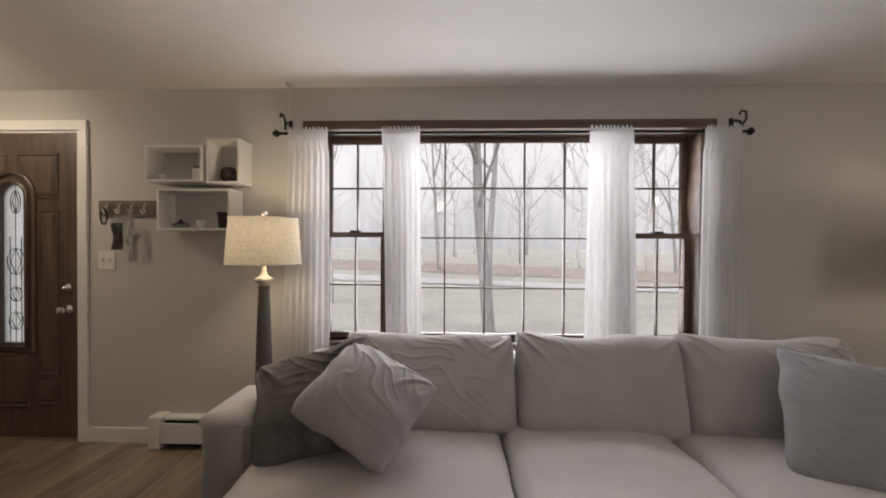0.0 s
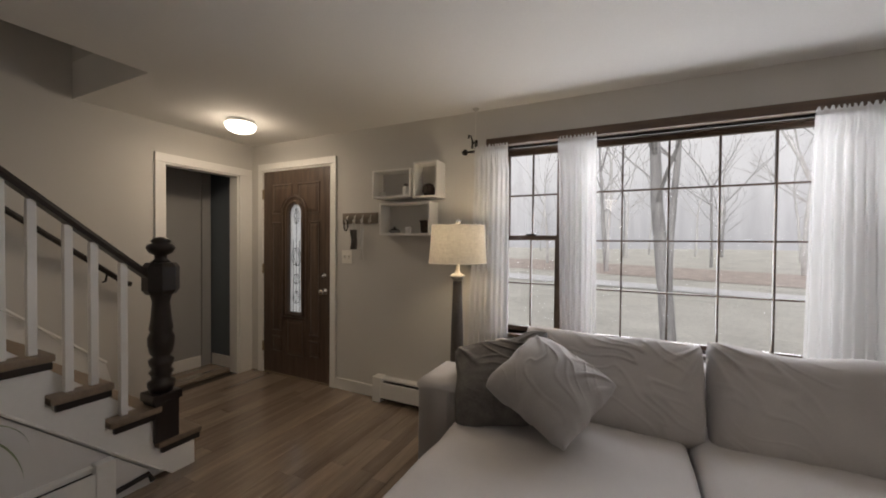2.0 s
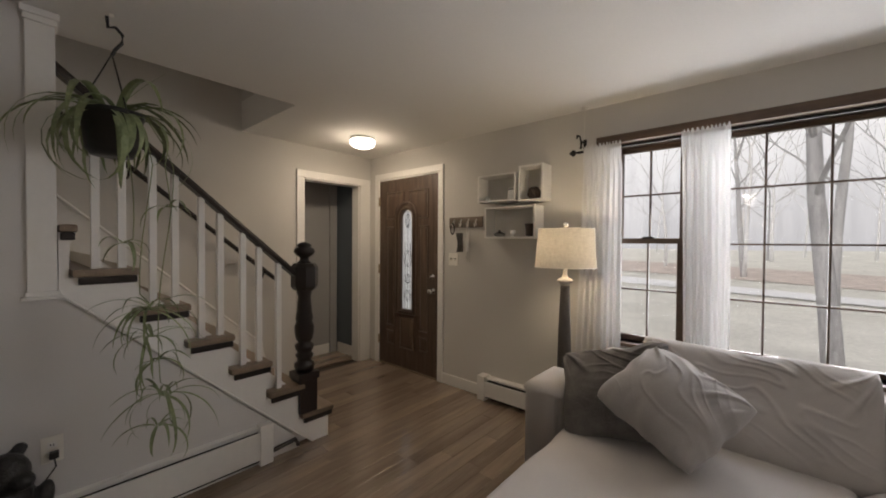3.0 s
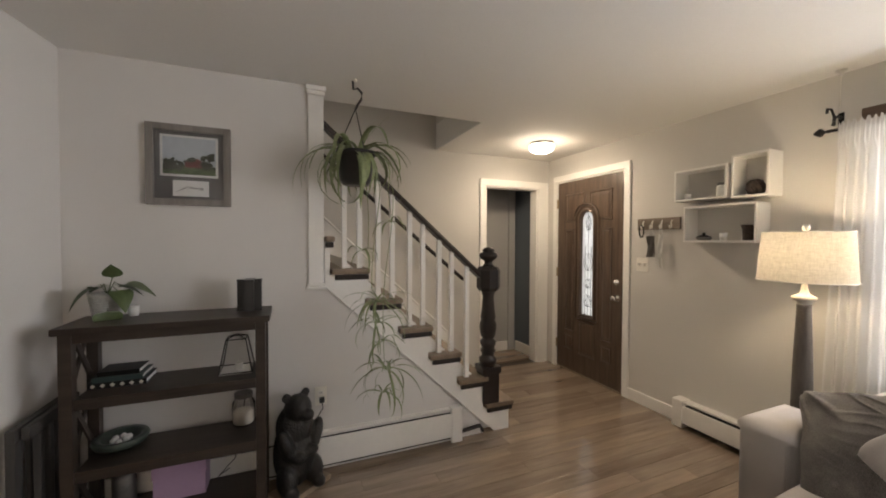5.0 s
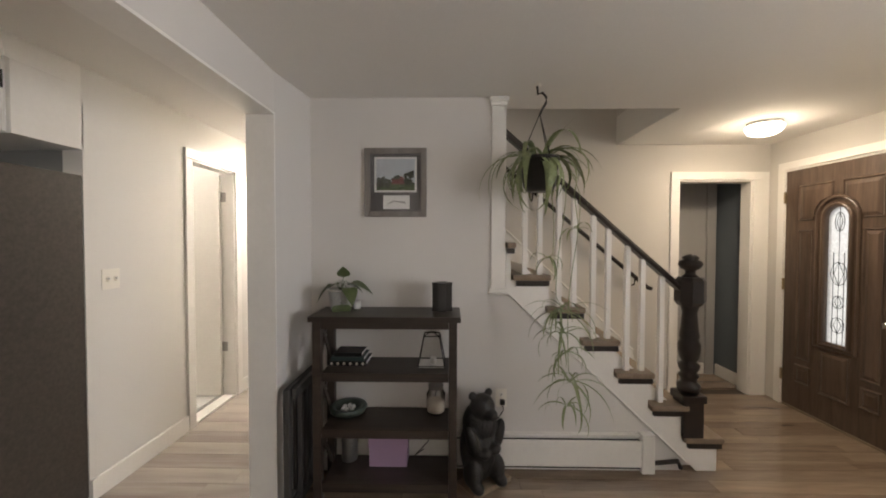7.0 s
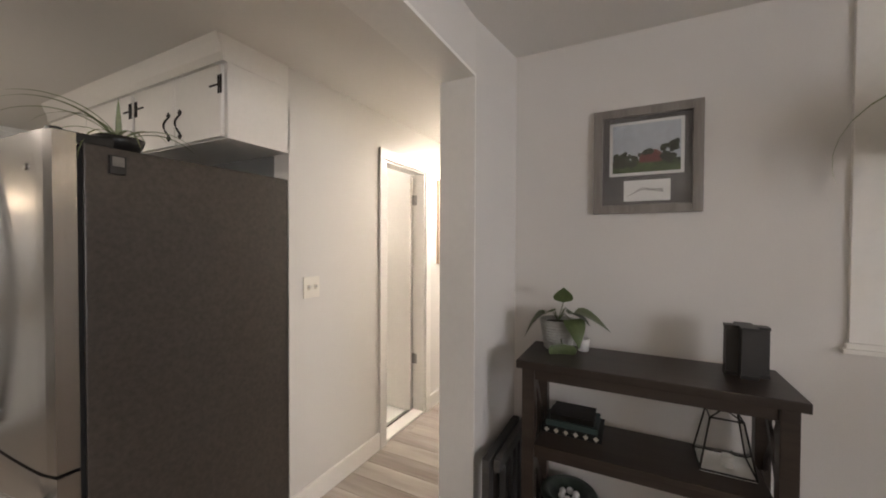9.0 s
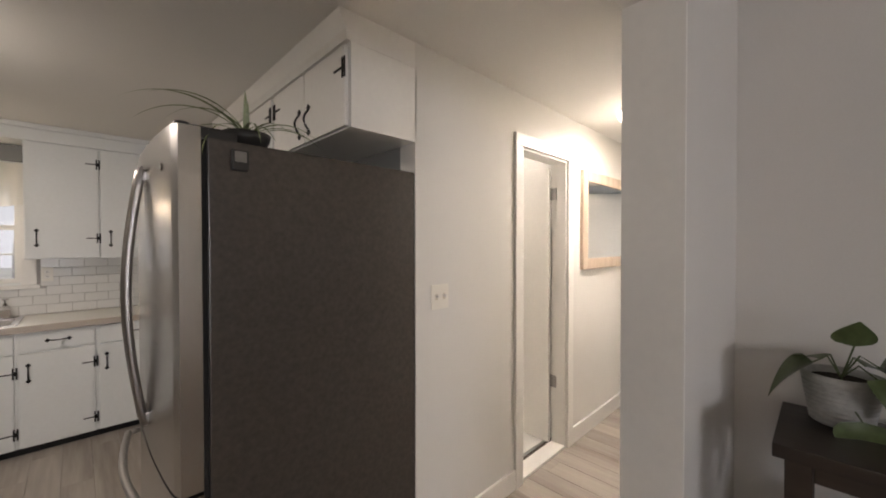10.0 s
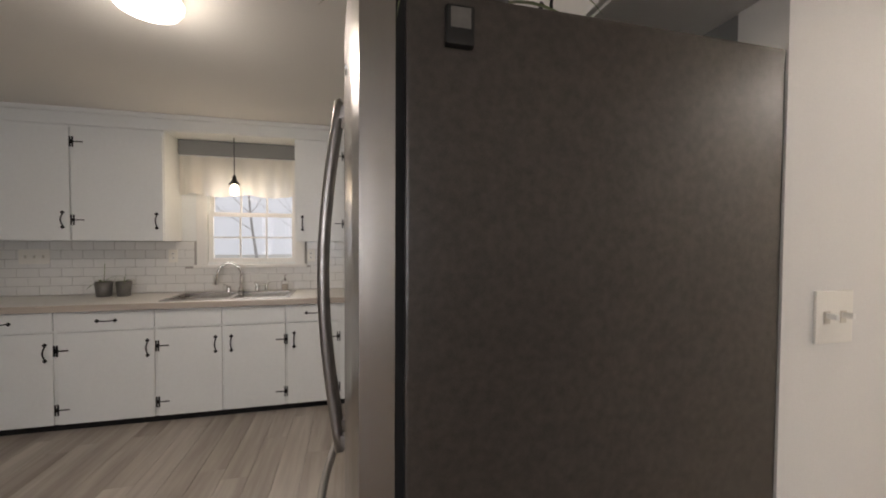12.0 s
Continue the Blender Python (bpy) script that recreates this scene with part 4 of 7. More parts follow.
def floor_lamp(x, y, label):
    o = thing("floor_lamp", (x, y, 0), label, "lamp", "floor lamps")
    part("foot", joined(bx((x - 0.085, y - 0.10, 0), (x + 0.085, y + 0.10, 0.03), 0.008), bx((x - 0.07, y - 0.07, 0.03), (x + 0.07, y + 0.07, 0.07), 0.01)), STONE, o)
    part("post", lathe([(0.055, 0.07), (0.05, 0.3), (0.039, 0.8), (0.029, 1.085), (0.031, 1.10)], (x, y, 0), 28), STONE, o, smooth=True)
    part("collar", lathe([(0.031, 1.10), (0.027, 1.108), (0.045, 1.122), (0.05, 1.135), (0.036, 1.144), (0.02, 1.152), (0.013, 1.175), (0.011, 1.26)], (x, y, 0), 28), WORN, o, "worn white turned collar", True)
    sh = bmesh.new()
    ring = []
    lo_r, hi_r, lo_z, hi_z = 0.19, 0.172, 1.219, 1.466
    for r, z in ((lo_r, lo_z), (hi_r, hi_z)):
        ring.append([sh.verts.new((x + r * math.cos(2 * math.pi * i / 48), y + r * math.sin(2 * math.pi * i / 48), z)) for i in range(48)])
    for i in range(48):
        sh.faces.new((ring[0][i], ring[0][(i + 1) % 48], ring[1][(i + 1) % 48], ring[1][i]))
    shade = part("shade", sh, LINEN, o, "cream linen drum shade", True)
    for n, r, z in (("lower_rim", lo_r, lo_z), ("upper_rim", hi_r, hi_z)):
        part(n, tube([(x + (r + 0.0005) * math.cos(2 * math.pi * i / 48), y + (r + 0.0005) * math.sin(2 * math.pi * i / 48), z) for i in range(49)], 0.003, 6), PLASTIC, shade)
    part("harp", tube([(x + hi_r, y, hi_z - 0.006), (x, y, hi_z - 0.002), (x - hi_r, y, hi_z - 0.006)], 0.003, 6), BRASS, o)
    part("finial", lathe([(0.004, hi_z - 0.002), (0.012, hi_z + 0.008), (0.017, hi_z + 0.02), (0.017, hi_z + 0.03), (0.011, hi_z + 0.038), (0.002, hi_z + 0.041)], (x, y, 0), 16), CHROME, o, smooth=True)
    return o


floor_lamp(0.16, 2.20, "lit floor lamp with linen drum shade and grey tapered post")
floor_lamp(3.75, 2.15, "lit floor lamp with linen drum shade beyond the sofa")


# ---- living room things ----
PINK = mat("pink_box_card", (0.36, 0.24, 0.36), 0.7, vary=0.05)
FRAMEGREY = wood("grey_frame_wood", (0.17, 0.15, 0.135), (0.27, 0.25, 0.23), 0.6, "z", 25, 0.05)
MATBOARD = mat("grey_mat_board", (0.14, 0.13, 0.125), 0.9, vary=0.02)
PAPER = mat("white_paper", (0.75, 0.74, 0.71), 0.9, vary=0.03)
PRINTSKY = mat("print_sky", (0.50, 0.53, 0.56), 0.6, vary=0.1, scale=20)
PRINTGREEN = mat("print_green", (0.10, 0.13, 0.06), 0.6, vary=0.5, scale=60)
PRINTDARK = mat("print_tree", (0.05, 0.055, 0.035), 0.6, vary=0.5, scale=80)
PRINTRED = mat("print_red_barn", (0.20, 0.075, 0.065), 0.6, vary=0.2, scale=90)
RUSTIC = wood("rustic_grey_board", (0.10, 0.08, 0.06), (0.26, 0.21, 0.165), 0.7, "x", 18, 0.05)
BEARBLACK = mat("carved_black_wood", (0.012, 0.011, 0.010), 0.4, vary=0.4, scale=25, fine=90, bump=0.6)
BEARTAN = mat("pale_carved_wood", (0.28, 0.21, 0.14), 0.6, vary=0.2, scale=20)
TEAL = mat("teal_book_cloth", (0.025, 0.045, 0.043), 0.5)
PATTERN = mat("cream_pattern", (0.55, 0.5, 0.42), 0.8)
SPEAKER = mat("dark_speaker_mesh", (0.03, 0.027, 0.025), 0.55, vary=0.2, scale=200, fine=500, bump=0.2)
GREYGATE = mat("grey_painted_wood", (0.055, 0.052, 0.05), 0.55, vary=0.12, scale=8, bump=0.05)
CERAMIC = mat("dark_green_ceramic", (0.045, 0.06, 0.05), 0.3, vary=0.3, scale=20)
GALV = mat("dull_zinc", (0.22, 0.21, 0.20), 0.4, 0.7, vary=0.15, scale=15)
BRISTLE = mat("dark_cone", (0.05, 0.035, 0.028), 0.9, vary=0.3, scale=60, bump=0.4)

# bookshelf
QX0, QX1, QY0, QY1, QZ = -1.135, -0.826, -1.134, -0.308, 1.042
shelf = thing("open_bookshelf", ((QX0 + QX1) / 2, (QY0 + QY1) / 2, 0), "dark brown four-tier open bookshelf with X-braced ends", "bookshelf")
part("top", bx((QX0, QY0, QZ - 0.03), (QX1, QY1, QZ), 0.004), SHELFWOOD, shelf)
L = 0.045
for x in (QX0 + 0.012, QX1 - 0.012 - L):
    for y in (QY0 + 0.02, QY1 - 0.02 - L):
        part("leg", bx((x, y, 0), (x + L, y + L, QZ - 0.0305), 0.003), SHELFWOOD, shelf)
for z in (0.733, 0.42, 0.12):
    part("shelf_board", bx((QX0 + 0.012, QY0 + 0.066, z - 0.02), (QX1 - 0.015, QY1 - 0.066, z), 0.003), SHELFWOOD, shelf)
    part("front_rail", bx((QX1 - 0.04, QY0 + 0.066, z - 0.05), (QX1 - 0.02, QY1 - 0.066, z - 0.0205), 0.003), SHELFWOOD, shelf)
part("front_rail", bx((QX1 - 0.04, QY0 + 0.066, QZ - 0.07), (QX1 - 0.02, QY1 - 0.066, QZ - 0.031), 0.003), SHELFWOOD, shelf)
for y in (QY0 + 0.03, QY1 - 0.055):
    for z0, z1 in ((0.73, 1.02), (0.42, 0.70), (0.115, 0.39)):
        for a, b in ((z0, z1), (z1, z0)):
            p, q = Vector((QX0 + 0.058, y + 0.012, a)), Vector((QX1 - 0.058, y + 0.012, b))
            d = q - p
            ang = math.atan2(d.z, d.x)
            off = 0.006 if a < b else -0.006
            part("cross_brace", turned(bx((-d.length / 2 - 0.01, -0.005, -0.014), (d.length / 2 + 0.01, 0.005, 0.014), 0.002), Matrix.Translation((p + q) / 2 + Vector((0, off, 0))) @ Matrix.Rotation(-ang, 4, "Y")), SHELFWOOD, shelf)


def leaf(bm, base, heading, length, width, rise, droop, n=9, fold=0.25, twist=0.0):
    """A strap leaf that rises and bends over."""
    h = Vector((math.cos(heading), math.sin(heading), 0))
    side = Vector((-h.y, h.x, 0))
    prev = None
    p = Vector(base)
    ang = rise
    for i in range(n + 1):
        t = i / n
        w = width * (math.sin(math.pi * min(1, 0.12 + 0.88 * t)) ** 0.6 if t < 1 else 0.02) * (1 - 0.55 * t)
        up = Vector((0, 0, 1))
        c = p + up * (-fold * w)
        row = [bm.verts.new(p - side * w), bm.verts.new(c), bm.verts.new(p + side * w)]
        if prev:
            bm.faces.new((prev[0], prev[1], row[1], row[0]))
            bm.faces.new((prev[1], prev[2], row[2], row[1]))
        prev = row
        ang -= droop / n
        p = p + (h * math.cos(ang) + up * math.sin(ang)) * (length / n)
        h2 = Matrix.Rotation(twist / n, 3, "Z") @ h
        h = h2
    return bm


def spider_leaves(at, count, length, seed, width=0.009, rise=(0.5, 1.4), droop=(1.6, 2.7)):
    rnd = random.Random(seed)
    bm = bmesh.new()
    for i in range(count):
        leaf(bm, Vector(at) + Vector((rnd.uniform(-1, 1), rnd.uniform(-1, 1), 0)) * 0.02 * length / 0.3, 2 * math.pi * i / count + rnd.uniform(-0.3, 0.3), length * rnd.uniform(0.65, 1.2), width * rnd.uniform(0.7, 1.2), rnd.uniform(*rise), rnd.uniform(*droop), 10, 0.3, rnd.uniform(-0.5, 0.5))
    return bm


# hanging spider plant
hx, hy = -1.0, 0.143
hang = thing("hanging_spider_plant", (hx, hy, CZ), "spider plant in a black hanging pot with trailing plantlets", "plant")
pot = part("pot", lathe([(0.072, 1.735), (0.09, 1.76), (0.106, 1.90), (0.112, 1.905), (0.112, 1.925), (0.10, 1.925), (0.095, 1.90)], (hx, hy, 0), 28), POT, hang, "black plastic pot", True)
part("soil", lathe([(0.097, 1.895), (0.097, 1.905)], (hx, hy, 0), 20), SOIL, pot)
part("hook", tube([(hx, hy, 2.345), (hx, hy, 2.33)], 0.008, 8), PLASTIC, hang)
part("hanger_hook", tube([(hx, hy, 2.17), (hx, hy + 0.012, 2.20), (hx, hy + 0.034, 2.235), (hx, hy + 0.036, 2.27), (hx, hy + 0.012, 2.295), (hx, hy - 0.012, 2.285), (hx, hy - 0.016, 2.33)], 0.007, 8), POT, hang)
for a in (0.3, 2.4, 4.5):
    part("hanger_strap", tube([(hx, hy, 2.175), (hx + 0.108 * math.cos(a), hy + 0.108 * math.sin(a), 1.92)], 0.003, 6), POT, hang)
crown = spider_leaves((hx, hy, 1.91), 44, 0.47, 5, 0.019, (0.35, 1.15), (2.2, 3.6))
leaf(crown, (hx, hy, 1.92), 1.2, 0.30, 0.006, 1.0, 0.3)
part("crown_leaves", crown, LEAF, hang)
stems = []
tr = random.Random(9)
for k, (dx, dy, zz) in enumerate(((0.07, 0.10, 1.10), (0.04, 0.16, 0.72), (0.09, 0.02, 1.36), (0.06, 0.17, 1.52))):
    pts = [(hx + 0.05, hy + 0.03, 1.92), (hx + 0.11, hy + dy * 0.6, 1.90), (hx + 0.13, hy + dy, 1.78)]
    z = 1.7
    while z > zz:
        pts.append((hx + 0.12 + 0.012 * math.sin(9 * z), hy + dy + 0.03 * math.sin(4 * z + k), z))
        z -= 0.08
    pts.append((hx + 0.12, hy + dy, zz))
    stems.append(tube(pts, 0.0022, 5))
part("runner", joined(*stems), LEAF, hang)
for k, (dy, z, ln, cnt) in enumerate(((0.10, 1.07, 0.20, 20), (0.10, 0.95, 0.18, 13), (0.16, 0.68, 0.22, 17), (0.13, 0.55, 0.17, 9), (0.02, 1.36, 0.13, 7), (0.17, 1.52, 0.12, 5), (0.12, 0.84, 0.16, 8))):
    part("plantlet", spider_leaves((hx + 0.12, hy + dy, z), cnt, ln * 1.3, 30 + k, 0.0085, (0.0, 1.1), (1.5, 2.9)), LEAF, hang)

# pothos in a ribbed pot on the shelf
px_, py_ = -1.065, -1.025
pth = thing("potted_pothos", (px_, py_, QZ), "pothos in a grey ribbed pot on the bookshelf top", "plant")
rib = [(0.05, QZ)]
for i in range(10):
    rib += [(0.049 + 0.0018 * i, QZ + 0.002 + 0.0112 * i), (0.057 + 0.0018 * i, QZ + 0.006 + 0.0112 * i), (0.057 + 0.0018 * i, QZ + 0.009 + 0.0112 * i)]
rib += [(0.073, QZ + 0.121), (0.066, QZ + 0.121), (0.061, QZ + 0.10)]
part("ribbed_pot", lathe(rib, (px_, py_, 0), 28), mat("ribbed_grey_glass", (0.40, 0.40, 0.385), 0.3, vary=0.2, scale=18, fine=80), pth, "", True)
part("soil", lathe([(0.060, QZ + 0.095), (0.060, QZ + 0.105)], (px_, py_, 0), 20), SOIL, pth)


def heart(at, heading, length, tilt, bend=0.6):
    bm = bmesh.new()
    n = 8
    prev = None
    rot = Matrix.Translation(at) @ Matrix.Rotation(heading, 4, "Z") @ Matrix.Rotation(-tilt, 4, "Y")
    for i in range(n + 1):
        t = i / n
        w = length * 0.52 * math.sin(math.pi * t ** 0.6) * (1.0 if t < 1 else 0) + 0.001
        x, z = length * t, -bend * length * t * t
        row = [bm.verts.new(rot @ Vector((x - 0.15 * w, s * w, z + 0.25 * abs(s) * w))) for s in (-1, -0.5, 0, 0.5, 1)]
        if prev:
            for k in range(4):
                bm.faces.new((prev[k], prev[k + 1], row[k + 1], row[k]))
        prev = row
    return bm


for k, (a, ln, ti, zz, r) in enumerate(((1.45, 0.17, 0.15, 0.15, 0.06), (2.2, 0.12, 0.0, 0.14, 0.05), (-1.35, 0.15, -0.35, 0.14, 0.05), (0.9, 0.13, -0.6, 0.13, 0.07), (0.35, 0.13, -1.3, 0.04, 0.09), (-2.3, 0.10, 0.2, 0.14, 0.05))):
    at = Vector((px_ + r * math.cos(a), py_ + r * math.sin(a), QZ + zz))
    part("leaf", heart(at, a, ln * 0.78, ti), LEAF2, pth, smooth=True)
    part("stem", tube([(px_, py_, QZ + 0.11), (px_ + 0.5 * r * math.cos(a), py_ + 0.5 * r * math.sin(a), QZ + zz + 0.02), tuple(at)], 0.002, 5), LEAF2, pth)
part("leaf", heart(Vector((px_, py_ + 0.02, QZ + 0.19)), 0.2, 0.075, 1.25, 0.2), LEAF2, pth, smooth=True)
part("stem", tube([(px_, py_, QZ + 0.11), (px_, py_ + 0.02, QZ + 0.19)], 0.002, 5), LEAF2, pth)
piece("small_white_cup", lathe([(0.02, QZ), (0.024, QZ + 0.05), (0.02, QZ + 0.05), (0.017, QZ + 0.012)], (-1.07, -0.925, 0), 18), PAPER, "small white cup beside the potted pothos", "cup", smooth=True)

# loudspeaker
spk = thing("smart_speaker", (-1.03, -0.415, QZ), "dark grey rounded loudspeaker on the bookshelf top", "speaker")
b1 = bx((-1.085, -0.47, QZ + 0.012), (-0.975, -0.355, QZ + 0.155), 0)
bmesh.ops.bevel(b1, geom=[e for e in b1.edges if abs(e.verts[0].co.z - e.verts[1].co.z) > 0.1], offset=0.035, segments=6, affect="EDGES")
part("grille", b1, SPEAKER, spk, smooth=False)
for z0, z1, n in ((QZ, QZ + 0.0115, "foot"), (QZ + 0.1555, QZ + 0.165, "top_plate")):
    b2 = bx((-1.087, -0.472, z0), (-0.973, -0.353, z1), 0)
    bmesh.ops.bevel(b2, geom=[e for e in b2.edges if abs(e.verts[0].co.z - e.verts[1].co.z) > 0.005], offset=0.036, segments=6, affect="EDGES")
    part(n, b2, POT, spk)

# books, lantern, jar, dish, watering can, box
z = 0.7335
for i, (dx, dy, h, m_, lab) in enumerate(((0.16, 0.22, 0.026, BLACK, "black book with a pale diamond pattern lying flat"), (0.15, 0.19, 0.022, TEAL, "dark teal book lying on the stack"), (0.13, 0.16, 0.022, BLACK, "black book on top of the stack"))):
    bk = thing("book", (-1.035, -0.955, z), lab, "book", "stack of books")
    part("cover", joined(bx((-1.035 - dx / 2, -0.955 - dy / 2, z), (-1.035 + dx / 2, -0.955 + dy / 2, z + 0.003)), bx((-1.035 - dx / 2, -0.955 - dy / 2, z + h - 0.003), (-1.035 + dx / 2, -0.955 + dy / 2, z + h)), bx((-1.035 + dx / 2 - 0.003, -0.955 - dy / 2, z + 0.003), (-1.035 + dx / 2, -0.955 + dy / 2, z + h - 0.003))), m_, bk)
    part("pages", bx((-1.035 - dx / 2 + 0.004, -0.955 - dy / 2 + 0.004, z + 0.0032), (-1.035 + dx / 2 - 0.0032, -0.955 + dy / 2 - 0.004, z + h - 0.0032)), PAPER, bk)
    if i == 0:
        for k in range(6):
            yy = -0.955 - dy / 2 + 0.02 + k * 0.036
            part("diamond", turned(bx((-0.007, -0.007, 0), (0.007, 0.007, 0.001)), Matrix.Translation((-1.035 + dx / 2, yy, z + h / 2)) @ Matrix.Rotation(math.pi / 2, 4, "Y") @ Matrix.Rotation(math.pi / 4, 4, "Z")), PATTERN, bk, "cream diamond")
    z += h + 0.0005
lx, ly, lz = -1.01, -0.472, 0.7335
lan = thing("glass_lantern", (lx, ly, lz), "geometric glass lantern with thin black metal edges", "lantern")
lo_, hi_ = [(lx + a * 0.075, ly + b * 0.075, lz + 0.006) for a, b in ((-1, -1), (1, -1), (1, 1), (-1, 1))], [(lx + a * 0.045, ly + b * 0.045, lz + 0.17) for a, b in ((-1, -1), (1, -1), (1, 1), (-1, 1))]
bars = []
for i in range(4):
    bars += [tube([lo_[i], lo_[(i + 1) % 4]], 0.003, 6), tube([hi_[i], hi_[(i + 1) % 4]], 0.003, 6), tube([lo_[i], hi_[i]], 0.003, 6)]
bars += [tube([hi_[0], (lx, ly, lz + 0.19), hi_[2]], 0.0025, 6), tube([hi_[1], (lx, ly, lz + 0.19), hi_[3]], 0.0025, 6)]
part("frame", joined(*bars), BLACK, lan)
part("base_plate", bx((lx - 0.074, ly - 0.074, lz), (lx + 0.074, ly + 0.074, lz + 0.004)), PAPER, lan)
gl = bmesh.new()
gv, gw_ = [gl.verts.new(p) for p in lo_], [gl.verts.new(p) for p in hi_]
for i in range(4):
    gl.faces.new((gv[i], gv[(i + 1) % 4], gw_[(i + 1) % 4], gw_[i]))
part("pane", gl, CLEAR, lan).visible_shadow = False
part("candle", lathe([(0.018, lz + 0.0045), (0.018, lz + 0.04), (0.016, lz + 0.041)], (lx + 0.01, ly + 0.01, 0), 18), PAPER, lan)
jx, jy, jz = -1.07, -0.45, 0.4205
jar = thing("glass_jar", (jx, jy, jz), "clear glass jar with a pale filling and metal lid", "jar")
part("body", lathe([(0.05, jz), (0.056, jz + 0.012), (0.056, jz + 0.115), (0.042, jz + 0.138), (0.042, jz + 0.15), (0.04, jz + 0.15)], (jx, jy, 0), 24), CLEAR, jar, smooth=True)
part("filling", lathe([(0.048, jz + 0.004), (0.052, jz + 0.012), (0.052, jz + 0.07), (0.03, jz + 0.076)], (jx, jy, 0), 20), PATTERN, jar, smooth=True)
part("lid", lathe([(0.045, jz + 0.145), (0.046, jz + 0.166), (0.04, jz + 0.168)], (jx, jy, 0), 24), GALV, jar)
dz = 0.4205
dish = thing("round_dish", (-1.04, -0.972, dz), "round dark green ceramic dish with small pale stones", "dish")
part("dish", lathe([(0.06, dz), (0.10, dz + 0.016), (0.112, dz + 0.04), (0.104, dz + 0.052), (0.078, dz + 0.046), (0.07, dz + 0.024), (0.02, dz + 0.02)], (-1.04, -0.972, 0), 32), CERAMIC, dish, smooth=True)
for k in range(6):
    a = k * 1.05
    bmz = bmesh.new()
    bmesh.ops.create_icosphere(bmz, subdivisions=2, radius=0.014, matrix=Matrix.Translation((-1.04 + 0.03 * math.cos(a), -0.972 + 0.03 * math.sin(a), dz + 0.032)))
    part("stone", bmz, PAPER, dish, smooth=True)
cz = 0.1205
canx, cany = -1.075, -0.975
can = thing("metal_canister", (canx, cany, cz), "dull metal canister with a wire handle on the low shelf", "canister")
part("body", lathe([(0.042, cz), (0.048, cz + 0.005), (0.048, cz + 0.13), (0.04, cz + 0.145), (0.028, cz + 0.15), (0.028, cz + 0.17), (0.02, cz + 0.172)], (canx, cany, 0), 24), GALV, can, smooth=True)
part("handle", tube([(canx, cany - 0.05, cz + 0.11), (canx + 0.01, cany - 0.03, cz + 0.2), (canx + 0.01, cany + 0.03, cz + 0.2), (canx, cany + 0.05, cz + 0.11)], 0.003, 6), BLACK, can)
box_ = thing("storage_box", (-1.1, -0.73, cz), "pink cardboard storage box with a lid on the low shelf", "box")
part("body", bx((-1.12, -0.84, cz), (-1.0, -0.618, cz + 0.115), 0.003), PINK, box_)
part("lid", bx((-1.124, -0.845, cz + 0.1155), (-0.996, -0.613, cz + 0.178), 0.003), PINK, box_)

# slatted gate folded against the wall
gate = thing("slatted_gate", (-0.98, SY + 0.03, 0), "dark grey slatted wooden pet gate leaning flat on the wall", "gate")
ga, gb_, gyy, gz_ = -1.19, -0.78, SY + 0.05, 0.66
part("top_rail", bx((ga, gyy, gz_ - 0.05), (gb_, gyy + 0.03, gz_), 0.004), GREYGATE, gate)
part("bottom_rail", bx((ga, gyy, 0.0), (gb_, gyy + 0.03, 0.05), 0.004), GREYGATE, gate)
for x in (ga, gb_ - 0.05):
    part("stile", bx((x, gyy, 0.0505), (x + 0.05, gyy + 0.03, gz_ - 0.0505), 0.004), GREYGATE, gate)
for k in range(4):
    x = ga + 0.085 + k * 0.062
    part("slat", bx((x, gyy + 0.006, 0.0505), (x + 0.03, gyy + 0.024, gz_ - 0.0505), 0.003), GREYGATE, gate)
gyy += 0.04
part("bottom_rail", bx((ga, gyy, 0.0), (gb_ - 0.02, gyy + 0.025, 0.05), 0.004), GREYGATE, gate)
part("top_rail", bx((ga, gyy, gz_ - 0.05), (gb_ - 0.02, gyy + 0.025, gz_), 0.004), GREYGATE, gate)
for k in range(5):
    part("slat", bx((ga + 0.01 + k * 0.07, gyy, 0.0505), (ga + 0.04 + k * 0.07, gyy + 0.025, gz_ - 0.0505), 0.003), GREYGATE, gate)

# carved bear on a slab
bxc, byc = -1.035, -0.165
slab = turned(bx((-0.08, -0.15, 0.0), (0.085, 0.15, 0.03), 0.006), Matrix.Translation((bxc - 0.01, byc, 0)) @ Matrix.Rotation(radians(37), 4, "Z"))
piece("statue_slab", slab, BEARTAN, "pale wooden slab under the carved bear", "slab")


def blob(at, r, rot=0.0, axis="X"):
    bm = bmesh.new()
    bmesh.ops.create_uvsphere(bm, u_segments=20, v_segments=14, radius=1, matrix=Matrix.Translation(at) @ Matrix.Rotation(rot, 4, axis) @ Matrix.Diagonal((*r, 1)))
    return bm


